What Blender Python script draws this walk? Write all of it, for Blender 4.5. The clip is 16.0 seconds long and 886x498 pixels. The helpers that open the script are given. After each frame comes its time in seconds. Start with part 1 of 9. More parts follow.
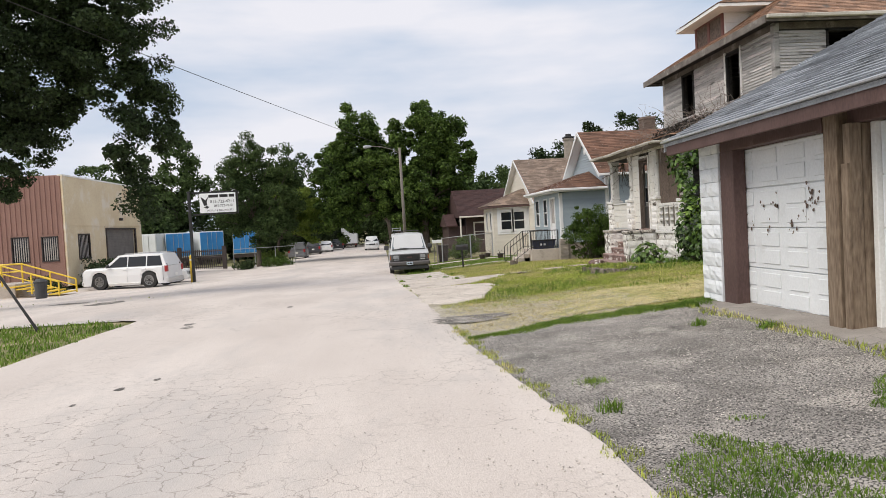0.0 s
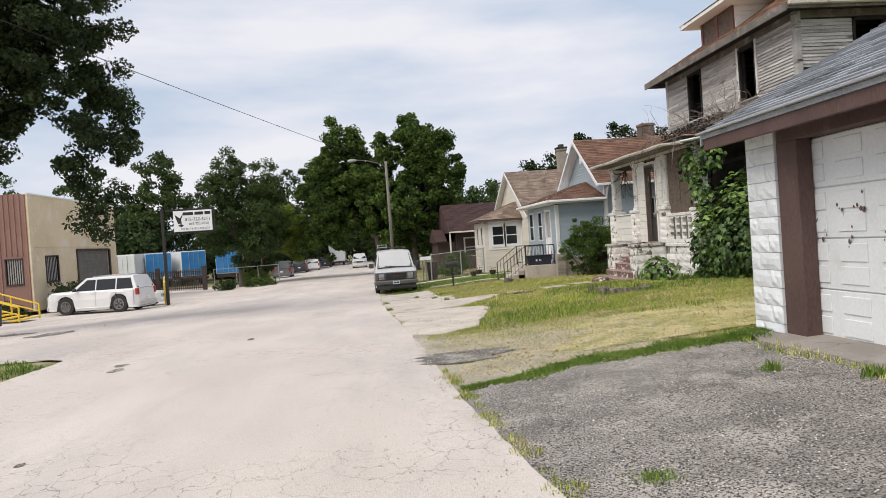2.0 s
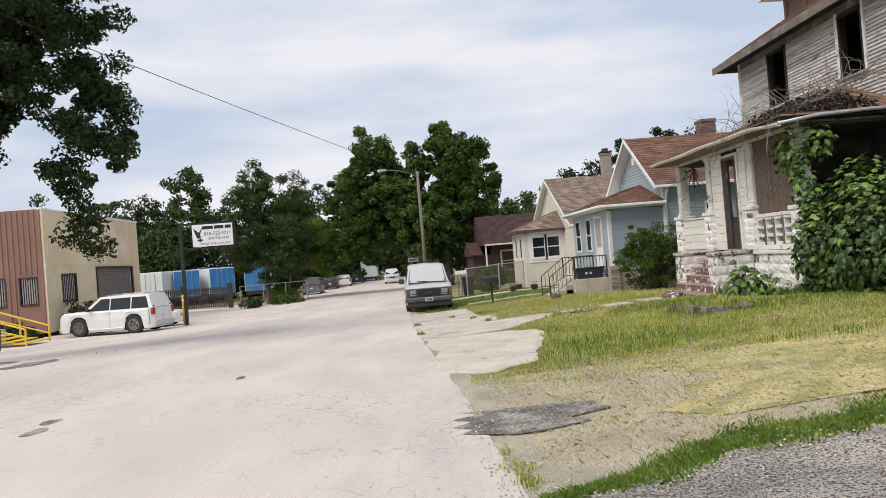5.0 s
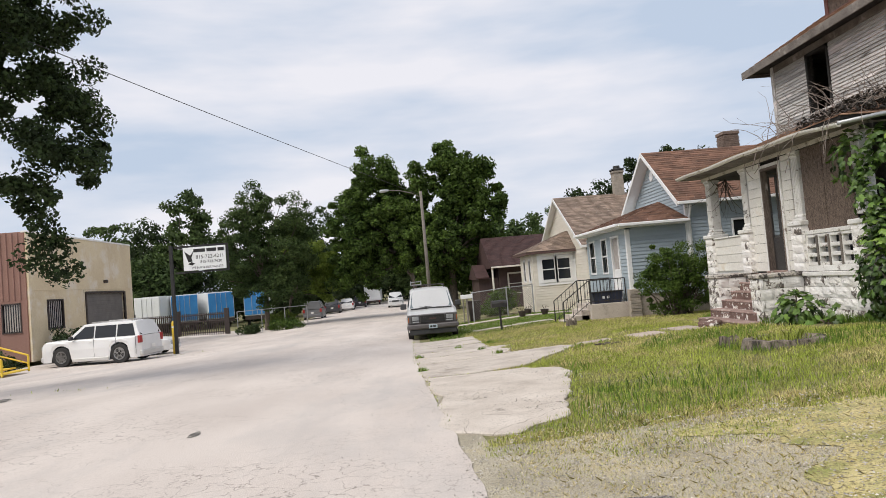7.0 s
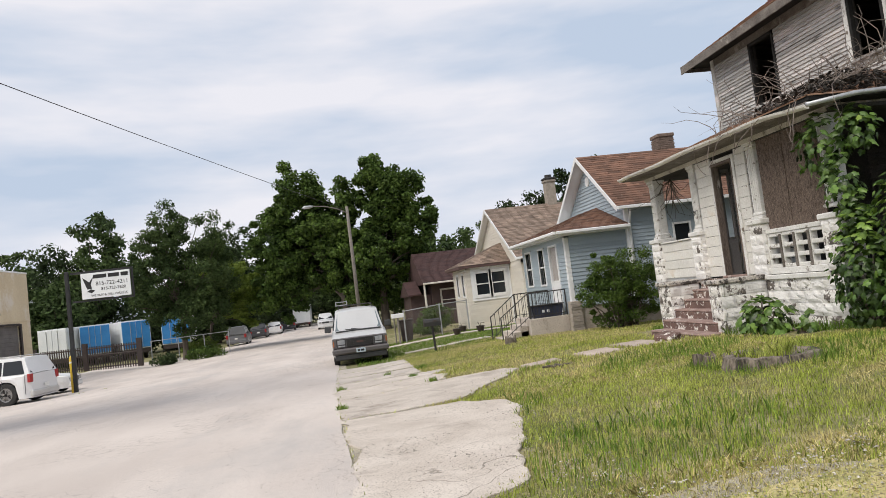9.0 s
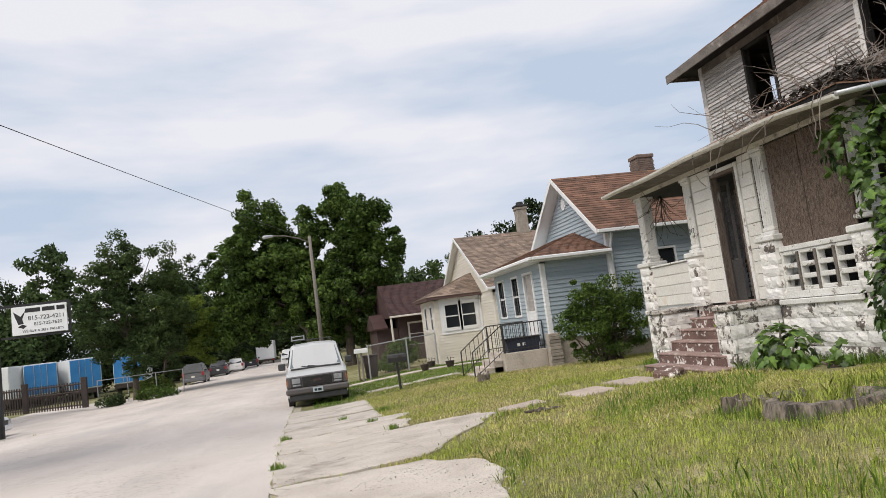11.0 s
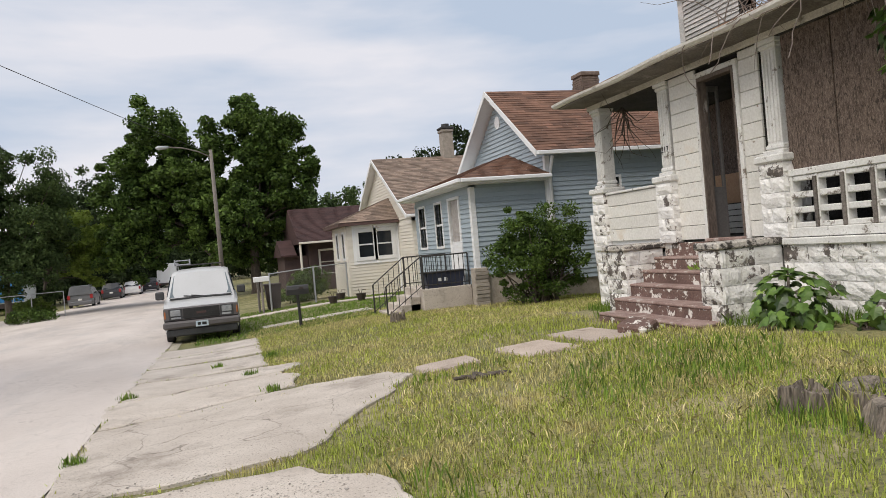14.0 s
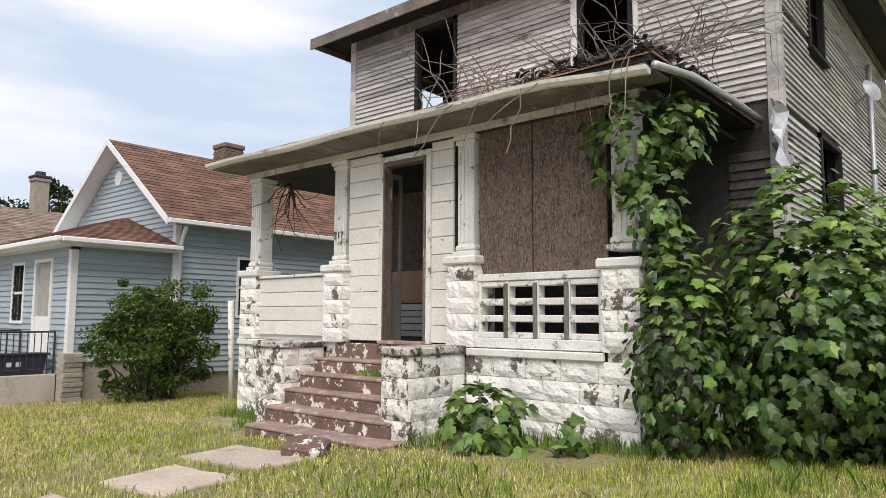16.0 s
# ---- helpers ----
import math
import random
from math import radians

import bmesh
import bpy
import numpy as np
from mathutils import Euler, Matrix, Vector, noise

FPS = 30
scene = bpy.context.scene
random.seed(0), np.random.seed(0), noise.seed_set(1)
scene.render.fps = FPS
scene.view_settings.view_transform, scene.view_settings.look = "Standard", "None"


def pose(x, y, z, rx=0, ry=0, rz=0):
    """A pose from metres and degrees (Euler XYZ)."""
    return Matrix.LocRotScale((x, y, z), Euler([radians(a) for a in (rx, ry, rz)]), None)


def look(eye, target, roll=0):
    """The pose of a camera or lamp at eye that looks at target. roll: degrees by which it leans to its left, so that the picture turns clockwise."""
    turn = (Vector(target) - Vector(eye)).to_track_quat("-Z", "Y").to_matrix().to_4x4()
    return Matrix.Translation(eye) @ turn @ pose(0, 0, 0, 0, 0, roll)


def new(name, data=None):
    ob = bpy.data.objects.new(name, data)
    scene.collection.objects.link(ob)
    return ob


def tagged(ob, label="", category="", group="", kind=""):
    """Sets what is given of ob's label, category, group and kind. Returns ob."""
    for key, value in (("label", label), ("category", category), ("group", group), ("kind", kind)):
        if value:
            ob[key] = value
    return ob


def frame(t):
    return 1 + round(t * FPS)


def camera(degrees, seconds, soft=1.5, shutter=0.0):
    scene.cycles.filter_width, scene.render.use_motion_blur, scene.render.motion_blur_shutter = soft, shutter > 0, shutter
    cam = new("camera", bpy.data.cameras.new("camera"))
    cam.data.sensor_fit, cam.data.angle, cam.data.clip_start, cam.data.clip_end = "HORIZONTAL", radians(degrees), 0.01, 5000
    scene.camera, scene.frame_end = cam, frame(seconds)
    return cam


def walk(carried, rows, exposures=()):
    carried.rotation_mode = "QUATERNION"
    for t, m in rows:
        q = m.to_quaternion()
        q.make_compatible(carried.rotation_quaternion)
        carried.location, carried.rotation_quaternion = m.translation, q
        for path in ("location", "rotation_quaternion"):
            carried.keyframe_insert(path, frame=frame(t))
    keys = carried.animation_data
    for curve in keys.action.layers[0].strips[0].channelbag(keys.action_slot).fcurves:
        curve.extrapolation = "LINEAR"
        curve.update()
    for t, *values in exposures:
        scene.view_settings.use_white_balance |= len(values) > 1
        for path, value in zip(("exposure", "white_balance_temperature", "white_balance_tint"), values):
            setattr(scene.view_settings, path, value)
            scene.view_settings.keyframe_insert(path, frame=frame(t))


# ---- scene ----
cam = camera(65.0, 16.0, soft=0.4)
PATH = [
    (0, (-3.392, 5.923, 1.503), (-3.224, 7.914, 1.434), -3.1),
    (0.5, (-3.289, 6.421, 1.507), (-3.123, 8.413, 1.444), -3.5),
    (1, (-3.248, 6.956, 1.495), (-3.071, 8.948, 1.439), -3.8),
    (1.5, (-3.163, 7.464, 1.504), (-2.973, 9.455, 1.46), -3.9),
    (2, (-3.135, 8.057, 1.49), (-2.936, 10.046, 1.465), -3.9),
    (2.5, (-3.065, 8.582, 1.474), (-2.869, 10.573, 1.463), -3.8),
    (3, (-3.074, 9.066, 1.46), (-2.892, 11.057, 1.452), -3.9),
    (3.5, (-3.014, 9.57, 1.422), (-2.85, 11.564, 1.417), -4.3),
    (4, (-3.01, 10.08, 1.389), (-2.873, 12.076, 1.387), -4.4),
    (6.5, (-2.944, 12.565, 1.401), (-2.846, 14.561, 1.481), -4.7),
    (7, (-2.897, 13.059, 1.415), (-2.798, 15.054, 1.506), -4.8),
    (7.5, (-2.85, 13.566, 1.403), (-2.736, 15.56, 1.506), -5.2),
    (8, (-2.788, 14.043, 1.396), (-2.634, 16.034, 1.507), -5.7),
    (8.5, (-2.734, 14.54, 1.406), (-2.512, 16.525, 1.519), -6.3),
    (9, (-2.602, 15.043, 1.398), (-2.305, 17.017, 1.519), -6.9),
    (11.5, (-2.093, 17.449, 1.298), (-1.686, 19.395, 1.513), -7.0),
    (12, (-1.916, 17.891, 1.288), (-1.501, 19.836, 1.498), -6.5),
    (12.5, (-1.732, 18.307, 1.277), (-1.322, 20.256, 1.463), -6.3),
    (13, (-1.656, 18.806, 1.258), (-1.231, 20.755, 1.393), -6.0),
    (13.5, (-1.534, 19.364, 1.281), (-1.06, 21.306, 1.347), -5.7),
    (14, (-1.518, 19.885, 1.28), (-0.916, 21.792, 1.265), -5.0),
    (14.5, (-1.43, 20.438, 1.232), (-0.597, 22.256, 1.184), -3.4),
    (15, (-1.404, 20.896, 1.248), (-0.308, 22.569, 1.239), -1.8),
    (15.5, (-1.311, 21.408, 1.281), (0.018, 22.9, 1.373), -0.7),
    (16, (-1.144, 21.849, 1.315), (0.369, 23.142, 1.512), 0.3),
]
walk(cam, [(t, look(eye, target, roll)) for t, eye, target, roll in PATH],
     [(0.0, 0.0), (12.5, -0.03), (14, -0.10), (15, 0.10), (16.0, 0.24)])

# ---- light ----
world = bpy.data.worlds.new("overcast_sky")
scene.world = world
world.use_nodes = True
wn, wl = world.node_tree.nodes, world.node_tree.links
wn.clear()
w_out = wn.new("ShaderNodeOutputWorld")
w_bg = wn.new("ShaderNodeBackground")
w_sky = wn.new("ShaderNodeTexSky")
w_sky.sky_type = "NISHITA"
w_sky.sun_disc = False
SUN_EL, SUN_AZ = 52.0, 236.0
w_sky.sun_elevation, w_sky.sun_rotation = radians(SUN_EL), radians(SUN_AZ)
w_co = wn.new("ShaderNodeTexCoord")
w_map = wn.new("ShaderNodeMapping")
w_map.inputs["Scale"].default_value = (1.5, 1.3, 6.5)
w_noise = wn.new("ShaderNodeTexNoise")
w_noise.inputs["Scale"].default_value = 1.5
w_noise.inputs["Detail"].default_value = 5
w_noise.inputs["Roughness"].default_value = 0.5
w_ramp = wn.new("ShaderNodeValToRGB")
w_ramp.color_ramp.elements[0].position, w_ramp.color_ramp.elements[1].position = 0.36, 0.6
w_ramp.color_ramp.elements[0].color = (7.0, 8.2, 10.1, 1)
w_ramp.color_ramp.elements[1].color = (11.3, 11.2, 11.9, 1)
w_mix = wn.new("ShaderNodeMix")
w_mix.data_type = "RGBA"
w_mix.inputs["Factor"].default_value = 0.93
wl.new(w_co.outputs["Generated"], w_map.inputs["Vector"])
wl.new(w_map.outputs["Vector"], w_noise.inputs["Vector"])
wl.new(w_noise.outputs["Fac"], w_ramp.inputs["Fac"])
wl.new(w_sky.outputs["Color"], w_mix.inputs["A"])
wl.new(w_ramp.outputs["Color"], w_mix.inputs["B"])
wl.new(w_mix.outputs["Result"], w_bg.inputs["Color"])
w_bg.inputs["Strength"].default_value = 0.08
wl.new(w_bg.outputs["Background"], w_out.inputs["Surface"])

sun = new("sun", bpy.data.lights.new("sun", "SUN"))
sun.data.energy, sun.data.angle, sun.data.color = 2.75, radians(40), (1.0, 0.93, 0.83)
sun_dir = Vector((math.sin(radians(SUN_AZ)) * math.cos(radians(SUN_EL)), math.cos(radians(SUN_AZ)) * math.cos(radians(SUN_EL)), math.sin(radians(SUN_EL))))
sun.matrix_world = look(sun_dir * 80, (0, 0, 0))
scene.view_settings.exposure = 0.0

# ---- helpers of this scene ----
RNG = np.random.default_rng(7)


def smooth(a, b, v):
    u = np.clip((v - a) / (b - a), 0, 1)
    return u * u * (3 - 2 * u)


SLOPE_Y = [-60, 12, 17, 23, 28, 33, 39, 48, 60, 90, 150, 400]
SLOPE_Z = [0.0, 0.0, -0.05, -0.15, -0.33, -0.53, -0.74, -0.95, -1.15, -1.35, -1.5, -1.8]


def ground_z(x, y):
    """Height of the bare ground: the street falls away northwards, the yards on the east rise above it."""
    x, y = np.asarray(x, float), np.asarray(y, float)
    return np.interp(y, SLOPE_Y, SLOPE_Z) + 0.3 * smooth(-2.8, 3.5, x) - 0.22 * (1 - smooth(-17, -10, x)) * smooth(25, 42, y)


def gz(x, y):
    return float(ground_z(x, y))


def mesh(name, verts, faces, material=None):
    me = bpy.data.meshes.new(name)
    me.from_pydata([tuple(v) for v in verts], [], [tuple(f) for f in faces])
    if material:
        me.materials.append(material)
    me.update()
    return me


def quads_mesh(name, verts, n, material, k=4):
    """Mesh of separate n k-gons from a (n*k, 3) array."""
    me = bpy.data.meshes.new(name)
    me.vertices.add(n * k)
    me.vertices.foreach_set("co", np.ascontiguousarray(verts, dtype=np.float32).ravel())
    me.loops.add(n * k)
    me.loops.foreach_set("vertex_index", np.arange(n * k, dtype=np.int32))
    me.polygons.add(n)
    me.polygons.foreach_set("loop_start", np.arange(0, n * k, k, dtype=np.int32))
    me.materials.append(material)
    me.update(calc_edges=True)
    return me


class Build:
    """Collects solids for one mesh."""

    def __init__(self):
        self.v, self.f, self.weld = [], [], False

    def add(self, verts, faces):
        o = len(self.v)
        self.v += [tuple(p) for p in verts]
        self.f += [tuple(i + o for i in f) for f in faces]
        return self

    def convex(self, verts, faces):
        vs = [Vector(p) for p in verts]
        c = sum(vs, Vector()) / len(vs)
        fs = []
        for f in faces:
            m = sum((vs[i] for i in f), Vector()) / len(f)
            n = Vector()
            for i in range(len(f)):
                n += (vs[f[i]] - m).cross(vs[f[(i + 1) % len(f)]] - m)
            fs.append(tuple(f) if n.dot(m - c) >= 0 else tuple(reversed(f)))
        return self.add(verts, fs)

    def box(self, x0, x1, y0, y1, z0, z1, c=0.0, m=None):
        X, Y, Z = (min(x0, x1), max(x0, x1)), (min(y0, y1), max(y0, y1)), (min(z0, z1), max(z0, z1))
        if c <= 0:
            vs = [(X[i], Y[j], Z[k]) for i in (0, 1) for j in (0, 1) for k in (0, 1)]
            fs = [(0, 1, 3, 2), (4, 6, 7, 5), (0, 4, 5, 1), (2, 3, 7, 6), (0, 2, 6, 4), (1, 5, 7, 3)]
        else:
            c = min(c, (X[1] - X[0]) * 0.45, (Y[1] - Y[0]) * 0.45, (Z[1] - Z[0]) * 0.45)
            vs, at = [], {}
            for i in (0, 1):
                for j in (0, 1):
                    for k in (0, 1):
                        s = [1 - 2 * i, 1 - 2 * j, 1 - 2 * k]
                        p = (X[i], Y[j], Z[k])
                        for a in range(3):
                            q = [p[b] + (s[b] * c if b != a else 0) for b in range(3)]
                            at[i, j, k, a] = len(vs)
                            vs.append(q)
            fs = []
            for a in range(3):
                b, d = (a + 1) % 3, (a + 2) % 3
                for e in (0, 1):
                    loop = []
                    for u, w in ((0, 0), (1, 0), (1, 1), (0, 1)):
                        key = [0, 0, 0]
                        key[a], key[b], key[d] = e, u, w
                        loop.append(at[(*key, a)])
                    fs.append(loop)
                for u in (0, 1):
                    for w in (0, 1):
                        k0, k1 = [0, 0, 0], [0, 0, 0]
                        k0[b] = k1[b] = u
                        k0[d] = k1[d] = w
                        k1[a] = 1
                        fs.append([at[(*k0, b)], at[(*k1, b)], at[(*k1, d)], at[(*k0, d)]])
            for i in (0, 1):
                for j in (0, 1):
                    for k in (0, 1):
                        fs.append([at[i, j, k, a] for a in range(3)])
        if m is not None:
            vs = [m @ Vector(p) for p in vs]
        return self.convex(vs, fs)

    def prism(self, poly, axis, a, b):
        """A polygon (in the two other axes, in xyz order) pushed from a to b along an axis."""
        n = len(poly)

        def at(p, t):
            q = list(p)
            q.insert("xyz".index(axis), t)
            return tuple(q)
        vs = [at(p, a) for p in poly] + [at(p, b) for p in poly]
        fs = [tuple(range(n)), tuple(range(2 * n - 1, n - 1, -1))] + [(i, (i + 1) % n, n + (i + 1) % n, n + i) for i in range(n)]
        return self.convex(vs, fs)

    def tube(self, pts, radii, n=8, cap=True):
        pts = [Vector(p) for p in pts]
        if not hasattr(radii, "__len__"):
            radii = [radii] * len(pts)
        vs, fs = [], []
        ref = None
        for i, p in enumerate(pts):
            d = (pts[min(i + 1, len(pts) - 1)] - pts[max(i - 1, 0)]).normalized()
            if ref is None:
                ref = d.orthogonal().normalized()
            u = (ref - d * ref.dot(d))
            u = u.normalized() if u.length > 1e-5 else d.orthogonal().normalized()
            ref = u
            w = d.cross(u)
            for k in range(n):
                a = 2 * math.pi * k / n
                vs.append(p + (u * math.cos(a) + w * math.sin(a)) * radii[i])
        for i in range(len(pts) - 1):
            for k in range(n):
                fs.append((i * n + k, i * n + (k + 1) % n, (i + 1) * n + (k + 1) % n, (i + 1) * n + k))
        if cap:
            fs.append(tuple(range(n - 1, -1, -1)))
            fs.append(tuple(range((len(pts) - 1) * n, len(pts) * n)))
        return self.add(vs, fs)

    def lathe(self, prof, origin, axis="z", n=20):
        """Profile of (radius, height) turned about an axis through origin."""
        o = Vector(origin)
        vs, fs = [], []
        for r, h in prof:
            for k in range(n):
                a = 2 * math.pi * k / n
                c, s = r * math.cos(a), r * math.sin(a)
                vs.append(o + Vector({"z": (c, s, h), "x": (h, c, s), "y": (s, h, c)}[axis]))
        for i in range(len(prof) - 1):
            for k in range(n):
                fs.append((i * n + k, i * n + (k + 1) % n, (i + 1) * n + (k + 1) % n, (i + 1) * n + k))
        fs.append(tuple(range(n - 1, -1, -1)))
        fs.append(tuple(range((len(prof) - 1) * n, len(prof) * n)))
        return self.add(vs, fs)

    def grid(self, rows):
        """A sheet through rows of points of equal length."""
        n = len(rows[0])
        vs = [p for r in rows for p in r]
        fs = [(i * n + j, i * n + j + 1, (i + 1) * n + j + 1, (i + 1) * n + j) for i in range(len(rows) - 1) for j in range(n - 1)]
        return self.add(vs, fs)

    def me(self, name, material=None, shade=False):
        me = mesh(name, self.v, self.f, material)
        if self.weld:
            bm = bmesh.new()
            bm.from_mesh(me)
            bmesh.ops.remove_doubles(bm, verts=bm.verts, dist=0.0005)
            bm.to_mesh(me)
            bm.free()
        if shade:
            me.polygons.foreach_set("use_smooth", [True] * len(me.polygons))
        return me


FIXED = {}


def thing(name, at, label, category, group="", rz=0.0, local=False, kind=""):
    """An empty that carries a thing's parts. Parts are given in world coordinates, or in the thing's own when local."""
    e = new(name)
    e.empty_display_size = 0.2
    e.matrix_basis = pose(*at, 0, 0, rz)
    if not local:
        FIXED[e.name] = Matrix.Translation(Vector(at)).inverted()
    return tagged(e, label, category, group, kind)


def part(name, b, material, parent, label="", shade=False, kind=""):
    me = b.me(name, material, shade) if isinstance(b, Build) else b
    ob = new(name, me)
    if parent is not None:
        ob.parent = parent
        if parent.name in FIXED:
            ob.matrix_parent_inverse = FIXED[parent.name]
    if label:
        ob["label"] = label
    if kind:
        ob["kind"] = kind
    return ob


def single(name, b, material, label, category, group="", kind="", shade=False):
    return tagged(part(name, b, material, None, shade=shade), label, category, group, kind)


def piece(name, me, parent, m):
    ob = new(name, me)
    ob.parent = parent
    if parent.name in FIXED:
        ob.matrix_parent_inverse = FIXED[parent.name]
    ob.matrix_basis = m
    return ob


# ---- materials ----
def surface(name, a, b, rough=0.8, scale=6.0, fine=60.0, bump=0.25, dist=0.01, metal=0.0, stain=None, stain_scale=1.2, stain_at=(0.55, 0.68), island=0.0, rnd=0.0, stretch=None, spec=0.5, thin=0.0, speck=None, speck_at=(0.56, 0.66), speck_scale=None):
    """Two base colours mixed by large and fine noise, a stain colour with its own shapes, bump from the fine grain."""
    mt = bpy.data.materials.new(name)
    mt.use_nodes = True
    nt = mt.node_tree
    N, L = nt.nodes, nt.links
    bs = N["Principled BSDF"]
    co = N.new("ShaderNodeTexCoord")
    vec = co.outputs["Object"]
    if rnd:
        oi = N.new("ShaderNodeObjectInfo")
        om = N.new("ShaderNodeMath")
        om.operation = "MULTIPLY"
        om.inputs[1].default_value = 53.0
        L.new(oi.outputs["Random"], om.inputs[0])
        ov = N.new("ShaderNodeVectorMath")
        L.new(vec, ov.inputs[0])
        L.new(om.outputs[0], ov.inputs[1])
        vec = ov.outputs["Vector"]
    if stretch:
        mp = N.new("ShaderNodeMapping")
        mp.inputs["Scale"].default_value = stretch
        L.new(vec, mp.inputs["Vector"])
        vec = mp.outputs["Vector"]
    big = N.new("ShaderNodeTexNoise")
    big.inputs["Scale"].default_value, big.inputs["Detail"].default_value = scale, 4
    small = N.new("ShaderNodeTexNoise")
    small.inputs["Scale"].default_value, small.inputs["Detail"].default_value = fine, 3
    L.new(vec, big.inputs["Vector"])
    L.new(vec, small.inputs["Vector"])
    mean = N.new("ShaderNodeMath")
    mean.operation = "ADD"
    L.new(big.outputs["Fac"], mean.inputs[0])
    L.new(small.outputs["Fac"], mean.inputs[1])
    rng = N.new("ShaderNodeMapRange")
    rng.inputs["From Min"].default_value, rng.inputs["From Max"].default_value = 0.75, 1.25
    L.new(mean.outputs[0], rng.inputs["Value"])
    mix = N.new("ShaderNodeMix")
    mix.data_type = "RGBA"
    mix.inputs["A"].default_value, mix.inputs["B"].default_value = (*a, 1), (*b, 1)
    L.new(rng.outputs["Result"], mix.inputs["Factor"])
    col = mix.outputs["Result"]
    if stain:
        sn = N.new("ShaderNodeTexNoise")
        sn.inputs["Scale"].default_value, sn.inputs["Detail"].default_value, sn.inputs["Roughness"].default_value = stain_scale, 7, 0.68
        L.new(vec, sn.inputs["Vector"])
        sr = N.new("ShaderNodeMapRange")
        sr.inputs["From Min"].default_value, sr.inputs["From Max"].default_value = stain_at
        L.new(sn.outputs["Fac"], sr.inputs["Value"])
        sm = N.new("ShaderNodeMix")
        sm.data_type = "RGBA"
        sm.inputs["B"].default_value = (*stain, 1)
        L.new(sr.outputs["Result"], sm.inputs["Factor"])
        L.new(col, sm.inputs["A"])
        col = sm.outputs["Result"]
    if speck:
        pn = N.new("ShaderNodeTexNoise")
        pn.inputs["Scale"].default_value, pn.inputs["Detail"].default_value, pn.inputs["Roughness"].default_value = speck_scale or fine * 0.6, 2, 0.6
        L.new(vec, pn.inputs["Vector"])
        pr = N.new("ShaderNodeMapRange")
        pr.inputs["From Min"].default_value, pr.inputs["From Max"].default_value = speck_at
        L.new(pn.outputs["Fac"], pr.inputs["Value"])
        pm = N.new("ShaderNodeMix")
        pm.data_type = "RGBA"
        pm.inputs["B"].default_value = (*speck, 1)
        L.new(pr.outputs["Result"], pm.inputs["Factor"])
        L.new(col, pm.inputs["A"])
        col = pm.outputs["Result"]
    if island or rnd:
        if island:
            src = N.new("ShaderNodeNewGeometry").outputs["Random Per Island"]
        else:
            src = N.new("ShaderNodeObjectInfo").outputs["Random"]
        vr = N.new("ShaderNodeMapRange")
        amount = island or rnd
        vr.inputs["To Min"].default_value, vr.inputs["To Max"].default_value = 1 - amount, 1 + amount
        L.new(src, vr.inputs["Value"])
        hv = N.new("ShaderNodeHueSaturation")
        L.new(vr.outputs["Result"], hv.inputs["Value"])
        L.new(col, hv.inputs["Color"])
        col = hv.outputs["Color"]
    L.new(col, bs.inputs["Base Color"])
    bs.inputs["Roughness"].default_value, bs.inputs["Metallic"].default_value = rough, metal
    bs.inputs["Specular IOR Level"].default_value = spec
    if bump:
        bp = N.new("ShaderNodeBump")
        bp.inputs["Strength"].default_value, bp.inputs["Distance"].default_value = bump, dist
        L.new(small.outputs["Fac"], bp.inputs["Height"])
        L.new(bp.outputs["Normal"], bs.inputs["Normal"])
    if thin:
        tr = N.new("ShaderNodeBsdfTranslucent")
        L.new(col, tr.inputs["Color"])
        ms = N.new("ShaderNodeMixShader")
        ms.inputs["Fac"].default_value = thin
        L.new(bs.outputs["BSDF"], ms.inputs[1])
        L.new(tr.outputs["BSDF"], ms.inputs[2])
        L.new(ms.outputs["Shader"], N["Material Output"].inputs["Surface"])
    return mt


